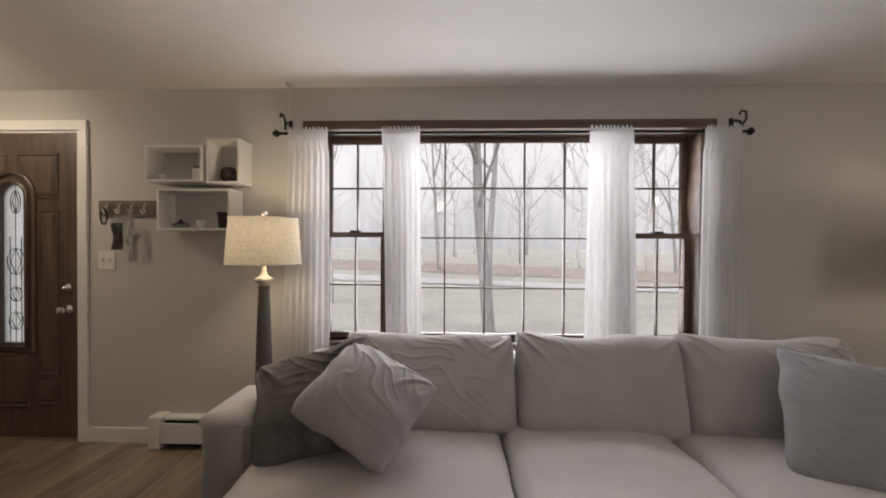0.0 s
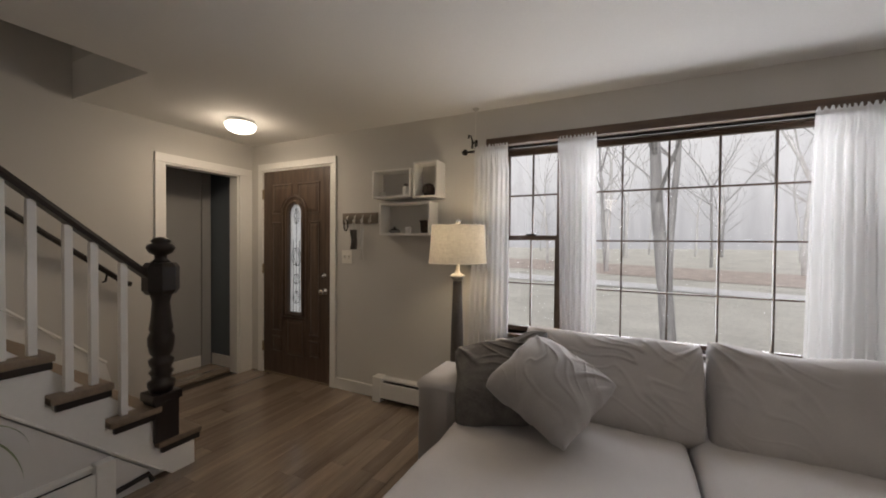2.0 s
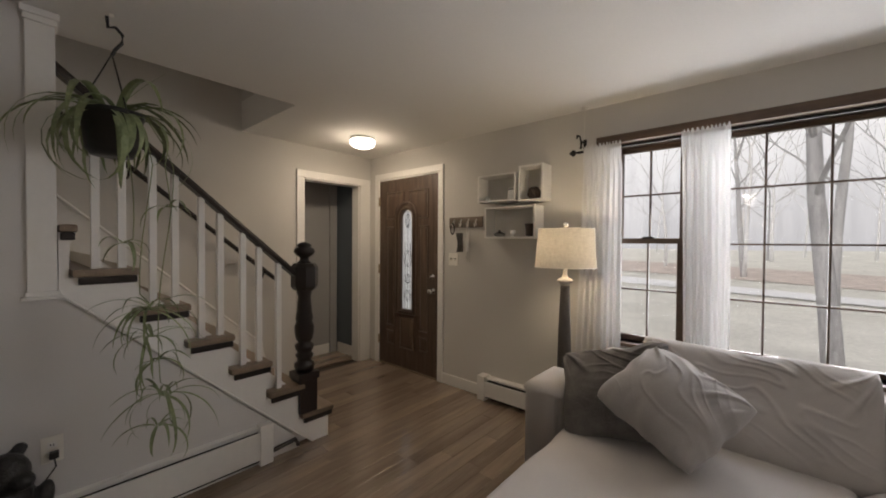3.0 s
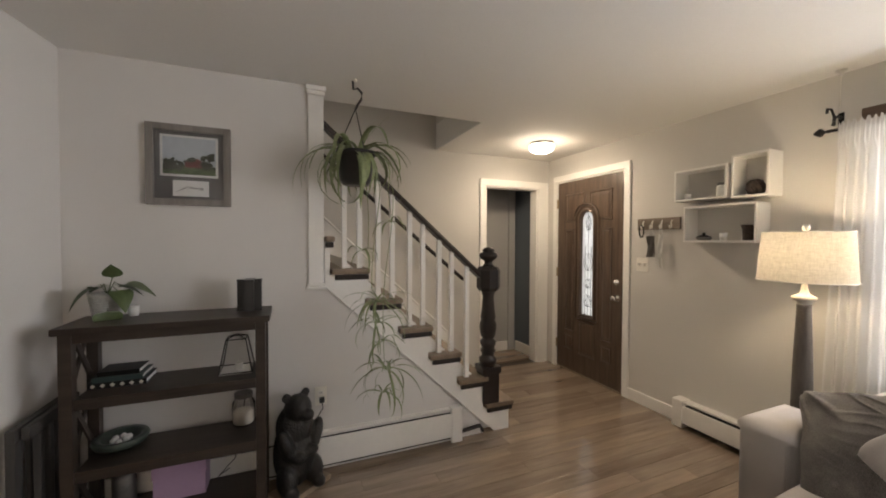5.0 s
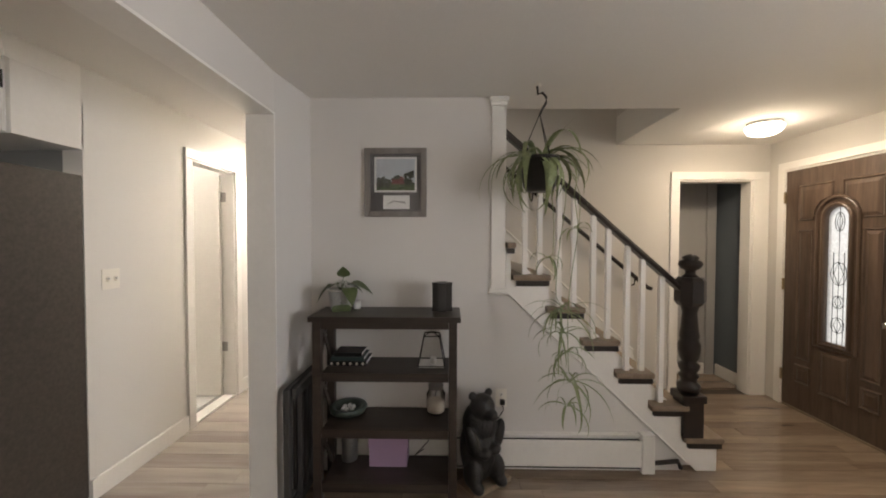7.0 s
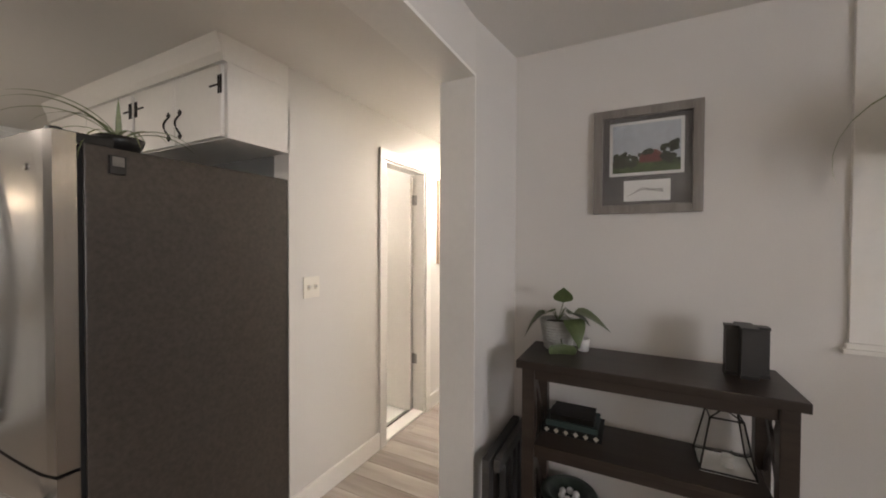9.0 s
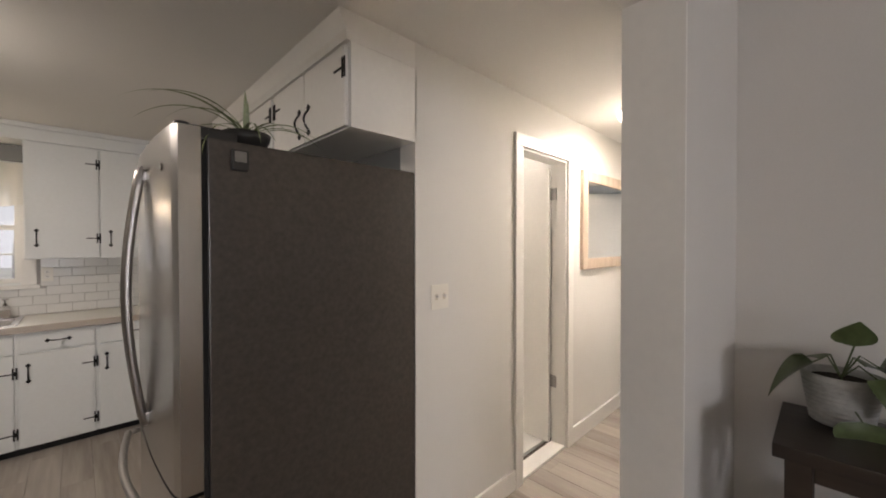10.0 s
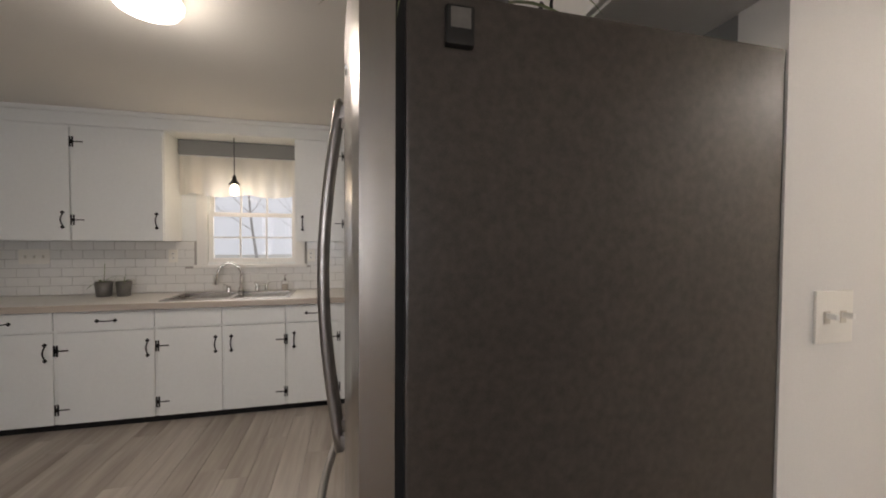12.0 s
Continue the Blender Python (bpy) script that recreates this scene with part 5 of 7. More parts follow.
parts_ = [blob((-0.01, 0, 0.20), (0.115, 0.112, 0.20)), blob((-0.005, 0, 0.35), (0.10, 0.10, 0.13)), blob((0.03, 0, 0.465), (0.078, 0.072, 0.078)), blob((0.10, 0.01, 0.445), (0.048, 0.036, 0.034)),
          blob((0.01, 0.058, 0.532), (0.018, 0.026, 0.026)), blob((0.01, -0.058, 0.532), (0.018, 0.026, 0.026)),
          blob((0.06, 0.085, 0.28), (0.042, 0.036, 0.105), -0.35), blob((0.06, -0.085, 0.28), (0.042, 0.036, 0.105), 0.35), blob((0.105, 0.035, 0.235), (0.032, 0.04, 0.03)), blob((0.105, -0.035, 0.22), (0.032, 0.04, 0.03)),
          blob((0.05, 0.08, 0.09), (0.07, 0.05, 0.085)), blob((0.05, -0.08, 0.09), (0.07, 0.05, 0.085)), blob((0.10, 0.08, 0.035), (0.05, 0.036, 0.034)), blob((0.10, -0.08, 0.035), (0.05, 0.036, 0.034))]
bear = piece("bear_statue", turned(joined(*parts_), Matrix.Translation((bxc - 0.005, byc - 0.025, 0.024)) @ Matrix.Rotation(radians(30), 4, "Z") @ Matrix.Diagonal((1.0, 1.0, 0.98, 1))), BEARBLACK, "black carved wooden sitting bear statue", "statue", smooth=True)
rm = bear.modifiers.new("carved", "REMESH")
rm.mode, rm.voxel_size, rm.use_smooth_shade = "VOXEL", 0.008, True

# framed picture
fy0, fy1, fz0, fz1 = -0.905, -0.515, 1.60, 2.03
pic = thing("framed_picture", (PX, (fy0 + fy1) / 2, fz0), "grey framed print of a red barn with a small sketch below", "picture")
w = 0.035
part("frame", joined(bx((PX, fy0, fz0), (PX + 0.022, fy0 + w, fz1), 0.004), bx((PX, fy1 - w, fz0), (PX + 0.022, fy1, fz1), 0.004), bx((PX, fy0 + w, fz0), (PX + 0.022, fy1 - w, fz0 + w), 0.004), bx((PX, fy0 + w, fz1 - w), (PX + 0.022, fy1 - w, fz1), 0.004)), FRAMEGREY, pic)
part("mat", bx((PX, fy0 + w, fz0 + w), (PX + 0.006, fy1 - w, fz1 - w)), MATBOARD, pic)
a0, a1, c0, c1 = fy0 + 0.062, fy1 - 0.062, 1.755, 1.975
pr = part("print_border", bx((PX + 0.006, a0, c0), (PX + 0.0075, a1, c1)), PAPER, pic)
part("sky", bx((PX + 0.0075, a0 + 0.012, c0 + 0.012), (PX + 0.0085, a1 - 0.012, c1 - 0.012)), PRINTSKY, pr)
part("meadow", bx((PX + 0.0085, a0 + 0.012, c0 + 0.012), (PX + 0.0092, a1 - 0.012, c0 + 0.06)), PRINTGREEN, pr)
part("barn", joined(prism([(a0 + 0.11, c0 + 0.05), (a0 + 0.19, c0 + 0.05), (a0 + 0.19, c0 + 0.085), (a0 + 0.17, c0 + 0.10), (a0 + 0.13, c0 + 0.098), (a0 + 0.11, c0 + 0.08)], "x", PX + 0.0092, PX + 0.0098)), PRINTRED, pr)
rr = random.Random(4)
cl = []
for k in range(110):
    yy = a0 + 0.018 + rr.random() * (a1 - a0 - 0.036)
    tall = 0.028 + 0.03 * abs(math.sin(9 * (yy - a0) / (a1 - a0))) + (0.03 if yy > a1 - 0.09 else 0.0)
    zz = c0 + 0.04 + tall * rr.random()
    if a0 + 0.105 < yy < a0 + 0.195 and zz < c0 + 0.082:
        continue
    r_ = 0.005 + 0.008 * rr.random()
    cl.append(prism([(min(a1 - 0.013, max(a0 + 0.013, yy + r_ * math.cos(t) * (1 + 0.3 * math.sin(3 * t + k)))), max(c0 + 0.014, zz + r_ * 1.2 * math.sin(t))) for t in [6.283 * i / 9 for i in range(9)]], "x", PX + 0.0095 + 0.00002 * k, PX + 0.0102 + 0.00002 * k))
part("trees", joined(*cl), PRINTDARK, pr)
sk = part("sketch_paper", bx((PX + 0.006, a0 + 0.055, 1.65), (PX + 0.0075, a1 - 0.045, 1.735)), PAPER, pic)
part("sketch_lines", joined(*[tube([(PX + 0.008, a0 + 0.07 + 0.01 * k, 1.672 + 0.004 * k), (PX + 0.008, a0 + 0.12, 1.70 + 0.005 * math.sin(k)), (PX + 0.008, a1 - 0.07, 1.69 + 0.006 * math.cos(k))], 0.0007, 4) for k in range(6)]), FRAMEGREY, sk)
part("glazing", bx((PX + 0.013, fy0 + w, fz0 + w), (PX + 0.0145, fy1 - w, fz1 - w)), CLEAR, pic).visible_shadow = False

# wall boxes beside the window wall's door
def wall_box(x0, x1, z0, z1, label):
    t, d = 0.014, 0.145
    o = thing("wall_box_shelf", ((x0 + x1) / 2, FY, z0), label, "wall shelf", "white box shelves")
    for n, q in (("side", ((x0, z0), (x0 + t, z1))), ("side", ((x1 - t, z0), (x1, z1))), ("bottom", ((x0 + t, z0), (x1 - t, z0 + t))), ("top", ((x0 + t, z1 - t), (x1 - t, z1)))):
        part(n, bx((q[0][0], FY - d, q[0][1]), (q[1][0], FY, q[1][1]), 0.002), WHITE, o)
    part("back", bx((x0 + t, FY - 0.006, z0 + t), (x1 - t, FY, z1 - t)), GREIGE, o)
    return o


wall_box(-0.735, -0.37, 1.712, 1.938, "white box shelf holding a jar and a candle")
wall_box(-0.345, -0.135, 1.70, 1.978, "upright white box shelf holding a dark pine cone")
wall_box(-0.66, -0.195, 1.41, 1.668, "wide white box shelf holding small pots")
ya = FY - 0.085
jr = thing("lidded_jar", (-0.43, ya, 1.726), "small glass jar with a metal clasp in the box shelf", "jar")
part("body", lathe([(0.032, 1.7265), (0.036, 1.735), (0.036, 1.79), (0.03, 1.80)], (-0.43, ya, 0), 20), PAPER, jr, smooth=True)
part("lid", lathe([(0.033, 1.8005), (0.036, 1.81), (0.030, 1.82)], (-0.43, ya, 0), 20), GALV, jr)
piece("tealight_cup", lathe([(0.018, 1.7265), (0.022, 1.765), (0.018, 1.765), (0.015, 1.735)], (-0.67, ya, 0), 18), PAPER, "small white tealight cup in the box shelf", "cup", smooth=True)
con = bmesh.new()
bmesh.ops.create_icosphere(con, subdivisions=4, radius=1, matrix=Matrix.Translation((-0.235, ya, 1.7605)) @ Matrix.Diagonal((0.048, 0.045, 0.048, 1)))
for v in con.verts:
    q = v.co - Vector((-0.235, ya, 1.7605))
    v.co += q * 0.16 * math.sin(90 * q.z + 4 * math.atan2(q.y, q.x) * 2) + q * 0.1 * noise.noise(q * 60)
piece("pine_cone", con, BRISTLE, "dark pine cone in the upright box shelf", "pine cone", smooth=True)
piece("ribbed_cup", lathe([(0.026, 1.4245), (0.03, 1.43), (0.034, 1.50), (0.042, 1.525), (0.036, 1.525), (0.028, 1.44)], (-0.27, ya, 0), 12), BRISTLE, "dark fluted cup in the wide box shelf", "cup")
piece("small_candle", lathe([(0.02, 1.4245), (0.024, 1.475), (0.02, 1.475)], (-0.42, ya, 0), 18), PAPER, "small pale candle in the wide box shelf", "candle", smooth=True)
jd = thing("trinket_dish", (-0.55, ya, 1.4245), "grey lidded trinket dish in the wide box shelf", "dish")
part("dish", lathe([(0.035, 1.4245), (0.05, 1.44), (0.046, 1.45)], (-0.55, ya, 0), 24), GALV, jd, smooth=True)
part("lid", lathe([(0.046, 1.4505), (0.02, 1.462), (0.008, 1.464), (0.012, 1.475), (0.003, 1.48)], (-0.55, ya, 0), 24), BLACK, jd, smooth=True)

# key rack with things hanging on it
rack = thing("key_rack", (-0.96, FY, 1.51), "rustic grey wooden key rack with metal hooks", "key rack")
part("board", bx((-1.155, FY - 0.02, 1.512), (-0.775, FY, 1.608), 0.003), RUSTIC, rack)
for k in range(4):
    x = -1.09 + k * 0.085
    part("hook", tube([(x, FY - 0.021, 1.585), (x, FY - 0.035, 1.57), (x, FY - 0.03, 1.53), (x, FY - 0.05, 1.52), (x, FY - 0.06, 1.545)], 0.005, 6), PLASTIC, rack)
piece("carabiner", tube([(-1.09 + 0.022 * math.sin(a), FY - 0.05, 1.50 + 0.05 * math.cos(a)) for a in [2 * math.pi * i / 18 for i in range(19)]], 0.0055, 8), BLACK, "black carabiner hanging on the key rack", "carabiner")


def strip(x, zt, zb, w_, y, seed):
    bm = bmesh.new()
    prev = None
    for i in range(13):
        t = i / 12
        z = zt + (zb - zt) * t
        row = [bm.verts.new((x + s * w_ * (1 + 0.08 * math.sin(7 * t + seed)), y + 0.006 * math.sin(6 * t + 3 * s + seed), z)) for s in (-1, -0.33, 0.33, 1)]
        if prev:
            for k in range(3):
                bm.faces.new((prev[k], prev[k + 1], row[k + 1], row[k]))
        prev = row
    bmesh.ops.solidify(bm, geom=bm.faces[:], thickness=0.012)
    return bm


mk = thing("hanging_pouch", (-1.0, FY - 0.045, 1.27), "dark cloth pouch hanging from the key rack by pale cords", "pouch")
part("cloth", strip(-1.0, 1.46, 1.285, 0.036, FY - 0.05, 1), FUR, mk)
part("cord", tube([(-1.03, FY - 0.045, 1.46), (-1.005, FY - 0.05, 1.55), (-0.975, FY - 0.045, 1.46)], 0.003, 5), PAPER, mk)
mk2 = thing("hanging_mask_cloth", (-0.91, FY - 0.045, 1.2), "white cloth with loose straps hanging from the key rack", "cloth")
part("cloth", strip(-0.915, 1.47, 1.29, 0.022, FY - 0.05, 4), PAPER, mk2)
part("strap", tube([(-0.93, FY - 0.045, 1.47), (-0.918, FY - 0.05, 1.555), (-0.90, FY - 0.045, 1.47)], 0.004, 5), PAPER, mk2)
part("strap", tube([(-0.925, FY - 0.045, 1.29), (-0.935, FY - 0.04, 1.21)], 0.003, 5), PAPER, mk2)
part("strap", tube([(-0.91, FY - 0.045, 1.29), (-0.90, FY - 0.04, 1.19)], 0.003, 5), PAPER, mk2)


# ---- switches and outlets ----
TOGGLE = mat("tan_plastic", (0.62, 0.57, 0.48), 0.4, vary=0.05)


def plate(name, at, facing, w_, h_, toggles, label, cat):
    """A wall plate: facing is the axis and sign that it looks along."""
    ax, sg = facing
    o = thing(name, at, label, cat)

    def b(u0, u1, d0, d1, v0, v1, bev=0.001):
        d0, d1 = sorted((sg * d0, sg * d1))
        q = ((at[0] + u0, at[1] + d0, at[2] + v0), (at[0] + u1, at[1] + d1, at[2] + v1)) if ax == "y" else ((at[0] + d0, at[1] + u0, at[2] + v0), (at[0] + d1, at[1] + u1, at[2] + v1))
        return bx(*q, bev)
    pl = part("plate", b(-w_ / 2, w_ / 2, 0.0, 0.006, -h_ / 2, h_ / 2, 0.003), PLASTIC, o)
    for t in toggles:
        if cat == "outlet":
            for dzz in (-0.02, 0.02):
                part("socket", b(t - 0.016, t + 0.016, 0.006, 0.008, dzz - 0.014, dzz + 0.014, 0.001), WHITE, o)
                part("slot", b(t - 0.006, t - 0.003, 0.008, 0.0085, dzz - 0.005, dzz + 0.005, 0), SHADOWGAP, o)
                part("slot", b(t + 0.003, t + 0.006, 0.008, 0.0085, dzz - 0.005, dzz + 0.005, 0), SHADOWGAP, o)
        else:
            part("toggle", b(t - 0.005, t + 0.005, 0.006, 0.026, -0.002, 0.010, 0.002), WHITE, o)
            part("collar", b(t - 0.009, t + 0.009, 0.006, 0.0075, -0.014, 0.014, 0.0005), TOGGLE, o)
    return o


plate("light_switch", (-1.115, FY, 1.215), ("y", -1), 0.115, 0.12, (-0.025, 0.025), "ivory double light switch beside the front door", "switch")
plate("light_switch", (-0.99, CY, 1.225), ("y", 1), 0.114, 0.118, (-0.025, 0.025), "ivory double light switch on the corridor wall", "switch")
plate("wall_outlet", (PX, -0.04, 0.455), ("x", 1), 0.07, 0.115, (0.0,), "ivory wall outlet beside the carved bear", "outlet")
plate("wall_outlet", (-0.02, FY, 0.42), ("y", -1), 0.07, 0.115, (0.0,), "ivory wall outlet behind the floor lamp", "outlet")
plug = thing("power_plug", (PX + 0.02, -0.03, 0.43), "black power plug with cord in the wall outlet", "plug")
part("plug", bx((PX + 0.009, -0.05, 0.42), (PX + 0.035, -0.02, 0.45), 0.005), POT, plug)
part("cord", tube([(PX + 0.03, -0.035, 0.425), (PX + 0.04, -0.03, 0.39), (PX + 0.03, -0.06, 0.34), (PX + 0.02, -0.12, 0.28), (PX + 0.02, -0.2, 0.25)], 0.003, 6), POT, plug)
piece("shelf_cord", tube([(-1.16, -0.40, 0.30), (-1.15, -0.52, 0.15), (-1.12, -0.58, 0.125), (-1.14, -0.50, 0.20), (-1.16, -0.42, 0.72)], 0.003, 6), POT, "black cord behind the bookshelf", "cord")


# ---- ceiling lamps ----
def ceiling_lamp(x, y, z, r, label):
    o = thing("ceiling_lamp", (x, y, z), label, "ceiling lamp", "flush ceiling lamps")
    part("base_ring", lathe([(r * 0.92, 0.0), (r * 0.95, -0.022), (r * 0.86, -0.026)], (x, y, z), 36), WHITE, o, smooth=False)
    d = part("glass_bowl", lathe([(r * 0.90, -0.022), (r, -0.034), (r * 0.98, -0.05), (r * 0.85, -0.075), (r * 0.55, -0.092), (0.01, -0.098)], (x, y, z), 36), LIT, o, "glowing opal glass", True)
    d.visible_shadow = False
    return o


ceiling_lamp(-1.73, 2.005, CZ, 0.118, "lit flush ceiling lamp with an opal bowl by the door")
ceiling_lamp(-2.47, -1.88, KZ, 0.19, "lit round flush ceiling lamp in the corridor")
ceiling_lamp(0.86, -3.52, KZ, 0.125, "lit round flush ceiling lamp in the kitchen")

LX, LY, LZ = 4.14, -0.315, 2.0
dn = thing("dining_pendant", (LX, LY, CZ), "small lit pendant bulb with a dark holder hanging from the ceiling", "pendant lamp")
part("cord", tube([(LX, LY, CZ), (LX, LY, LZ + 0.12)], 0.004, 6), POT, dn)
part("holder", lathe([(0.006, LZ + 0.135), (0.016, LZ + 0.12), (0.018, LZ + 0.09), (0.045, LZ + 0.055), (0.046, LZ + 0.05), (0.02, LZ + 0.05)], (LX, LY, 0), 20), BLACK, dn, smooth=True)
part("bulb", lathe([(0.016, LZ + 0.0495), (0.034, LZ + 0.02), (0.042, LZ - 0.01), (0.034, LZ - 0.035), (0.004, LZ - 0.048)], (LX, LY, 0), 20), LITBULB, dn, "glowing bulb", True).visible_shadow = False

# ---- corridor ----
MIRROR = mat("mirror_silver", (0.85, 0.86, 0.86), 0.02, 1.0, vary=0.0, bump=0)
TANFRAME = wood("light_oak_frame", (0.40, 0.30, 0.22), (0.56, 0.45, 0.35), 0.45, "z", 20, 0.1)
mir = thing("wall_mirror", (-3.0, CY, 1.30), "light wood framed mirror on the corridor wall", "mirror")
mx0, mx1, mz0, mz1, mw = -3.44, -2.47, 1.28, 2.045, 0.085
part("frame", joined(bx((mx0, CY, mz0), (mx0 + mw, CY + 0.03, mz1), 0.01), bx((mx1 - mw, CY, mz0), (mx1, CY + 0.03, mz1), 0.01), bx((mx0 + mw, CY, mz0), (mx1 - mw, CY + 0.03, mz0 + mw), 0.01), bx((mx0 + mw, CY, mz1 - mw), (mx1 - mw, CY + 0.03, mz1), 0.01)), TANFRAME, mir)
part("mirror_glass", bx((mx0 + mw, CY, mz0 + mw), (mx1 - mw, CY + 0.012, mz1 - mw)), MIRROR, mir)
bd = thing("bathroom_door", (BX0 + 0.03, CY - 0.13, 0.01), "white flat door standing open into the bathroom", "door")
part("leaf", bx((BX0 + 0.016, CY - 0.73, 0.012), (BX0 + 0.05, CY - 0.116, 2.04), 0.003), WHITE, bd)
for z in (0.42, 1.80):
    part("hinge", joined(bx((BX0 + 0.0145, CY - 0.112, z), (BX0 + 0.018, CY - 0.07, z + 0.085)), tube([(BX0 + 0.02, CY - 0.112, z), (BX0 + 0.02, CY - 0.112, z + 0.09)], 0.006, 8)), HANDLESTEEL, bd)
bdr = thing("bedroom_door", (-3.70, -1.62, 0.01), "white door standing half open at the corridor's end", "door")
swing = Matrix.Translation((-3.70, -1.62, 0)) @ Matrix.Rotation(radians(44), 4, "Z")
part("leaf", turned(bx((-0.70, -0.02, 0.012), (0.0, 0.02, 2.04), 0.003), swing), WHITE, bdr)
part("latch_plate", turned(bx((-0.7015, -0.012, 0.93), (-0.6995, 0.012, 0.99)), swing), BRASS, bdr, "worn brass latch plate")
part("knob", turned(lathe([(0.026, -0.02), (0.01, -0.03), (0.01, -0.05), (0.026, -0.065), (0.018, -0.08)], (-0.64, 0, 0.96), 16, "y"), swing), BRASS, bdr, smooth=True)

# ---- fridge ----
FX0, FX1, FYA, FYB, FZ = -0.838, -0.012, CY - 0.003, CY - 0.915, 1.815
fr = thing("refrigerator", ((FX0 + FX1) / 2, (FYA + FYB) / 2, 0), "stainless french-door refrigerator with dark textured sides", "refrigerator")
part("cabinet", bx((FX0, FYB, 0.03), (FX1 - 0.012, FYA, FZ - 0.012), 0.006), FRIDGESIDE, fr)
part("door_seal", bx((FX1 - 0.0115, FYB + 0.006, 0.06), (FX1 + 0.004, FYA - 0.006, FZ - 0.02)), SHADOWGAP, fr)


def door_front(y0, y1, z0, z1):
    """A door panel with a bowed front that faces +x."""
    n = 12
    pts = []
    for i in range(n + 1):
        t = i / n
        y = y0 + (y1 - y0) * t
        yc = (y - (FYA + FYB) / 2) / ((FYA - FYB) / 2)
        pts.append((FX1 + 0.072 + 0.020 * (1 - yc * yc) - 0.010 * abs(yc) ** 18, y))
    out = pts + [(FX1 + 0.0045, y1), (FX1 + 0.0045, y0)]
    bm = prism(out, "z", z0, z1)
    return bm


ym = (FYA + FYB) / 2
for y0, y1 in ((ym + 0.002, FYA), (FYB, ym - 0.002)):
    dd = part("door", door_front(y0, y1, 0.735, FZ + 0.015), STEEL, fr, "brushed stainless door")
    yh = ym + (0.045 if y0 > ym else -0.045)
    xf = FX1 + 0.088
    hp = [(xf + 0.012, yh, 0.83)]
    for i in range(17):
        t = i / 16
        hp.append((xf + 0.016 + 0.044 * math.sin(math.pi * t), yh, 0.83 + 0.92 * t))
    hp.append((xf + 0.012, yh, 1.75))
    h_ = part("door_handle", turned(tube([(p[0], 0, p[2]) for p in hp], 0.013, 12), Matrix.Translation((0, yh, 0))), HANDLESTEEL, dd, "curved stainless bar", True)
    for z in (0.855, 1.725):
        part("handle_mount", bx((xf - 0.012, yh - 0.011, z - 0.018), (xf + 0.026, yh + 0.011, z + 0.018), 0.006), HANDLESTEEL, dd)
dr = part("freezer_drawer", door_front(FYB, FYA, 0.07, 0.722), STEEL, fr, "brushed stainless drawer")
part("drawer_handle", tube([(FX1 + 0.085, FYB + 0.06, 0.645), (FX1 + 0.12, FYB + 0.08, 0.65)] + [(FX1 + 0.12 + 0.04 * math.sin(math.pi * i / 12), FYB + 0.08 + 0.752 * i / 12, 0.65) for i in range(13)] + [(FX1 + 0.085, FYA - 0.06, 0.645)], 0.013, 12), HANDLESTEEL, dr, "curved stainless bar", True)
part("toe_grille", bx((FX0 + 0.05, FYB + 0.01, 0.0), (FX1 + 0.02, FYA - 0.01, 0.029)), SHADOWGAP, fr)
part("hinge_cover", bx((FX1 - 0.10, FYA - 0.09, FZ - 0.0115), (FX1 + 0.066, FYA - 0.012, FZ + 0.022), 0.008), POT, fr, "black hinge cover")
part("hinge_pin", lathe([(0.02, FZ), (0.02, FZ + 0.022), (0.014, FZ + 0.024)], (FX1 + 0.045, FYA - 0.04, 0.006), 16), POT, fr)
bdg = part("badge", lathe([(0.012, 0), (0.012, 0.003)], (FX1 + 0.083, FYA - 0.14, 1.72), 18, "x"), CHROME, fr)
tm = thing("magnetic_timer", (FX1 - 0.105, FYA + 0.001, 1.75), "small black and grey magnetic timer on the fridge side", "timer")
part("case", bx((FX1 - 0.124, FYA, 1.712), (FX1 - 0.076, FYA + 0.016, 1.776), 0.004), POT, tm)
part("screen", bx((FX1 - 0.117, FYA + 0.016, 1.738), (FX1 - 0.083, FYA + 0.0175, 1.771)), GALV, tm)

# plant on the fridge
sx, sy = FX1 - 0.16, FYA - 0.13
sp = thing("potted_spider_plant", (sx, sy, FZ - 0.012), "small spider plant in a low brown pot on the fridge", "plant")
part("pot", lathe([(0.055, FZ - 0.0115), (0.075, FZ + 0.03), (0.08, FZ + 0.05), (0.072, FZ + 0.05), (0.066, FZ + 0.03)], (sx, sy, 0), 24), POT, sp, smooth=True)
part("soil", lathe([(0.067, FZ + 0.03), (0.067, FZ + 0.038)], (sx, sy, 0), 18), SOIL, sp)
lv = spider_leaves((sx, sy, FZ + 0.04), 13, 0.30, 71, 0.0085, (0.6, 1.2), (1.2, 2.2))
leaf(lv, (sx, sy, FZ + 0.04), 0.3, 0.42, 0.009, 0.9, 1.6, 12)
leaf(lv, (sx, sy, FZ + 0.04), -0.3, 0.36, 0.009, 1.0, 1.7, 12)
leaf(lv, (sx, sy, FZ + 0.04), 1.2, 0.16, 0.012, 1.5, 0.2, 10)
leaf(lv, (sx, sy, FZ + 0.04), -2.0, 0.15, 0.012, 1.5, 0.4, 10)
part("leaves", lv, LEAF, sp)


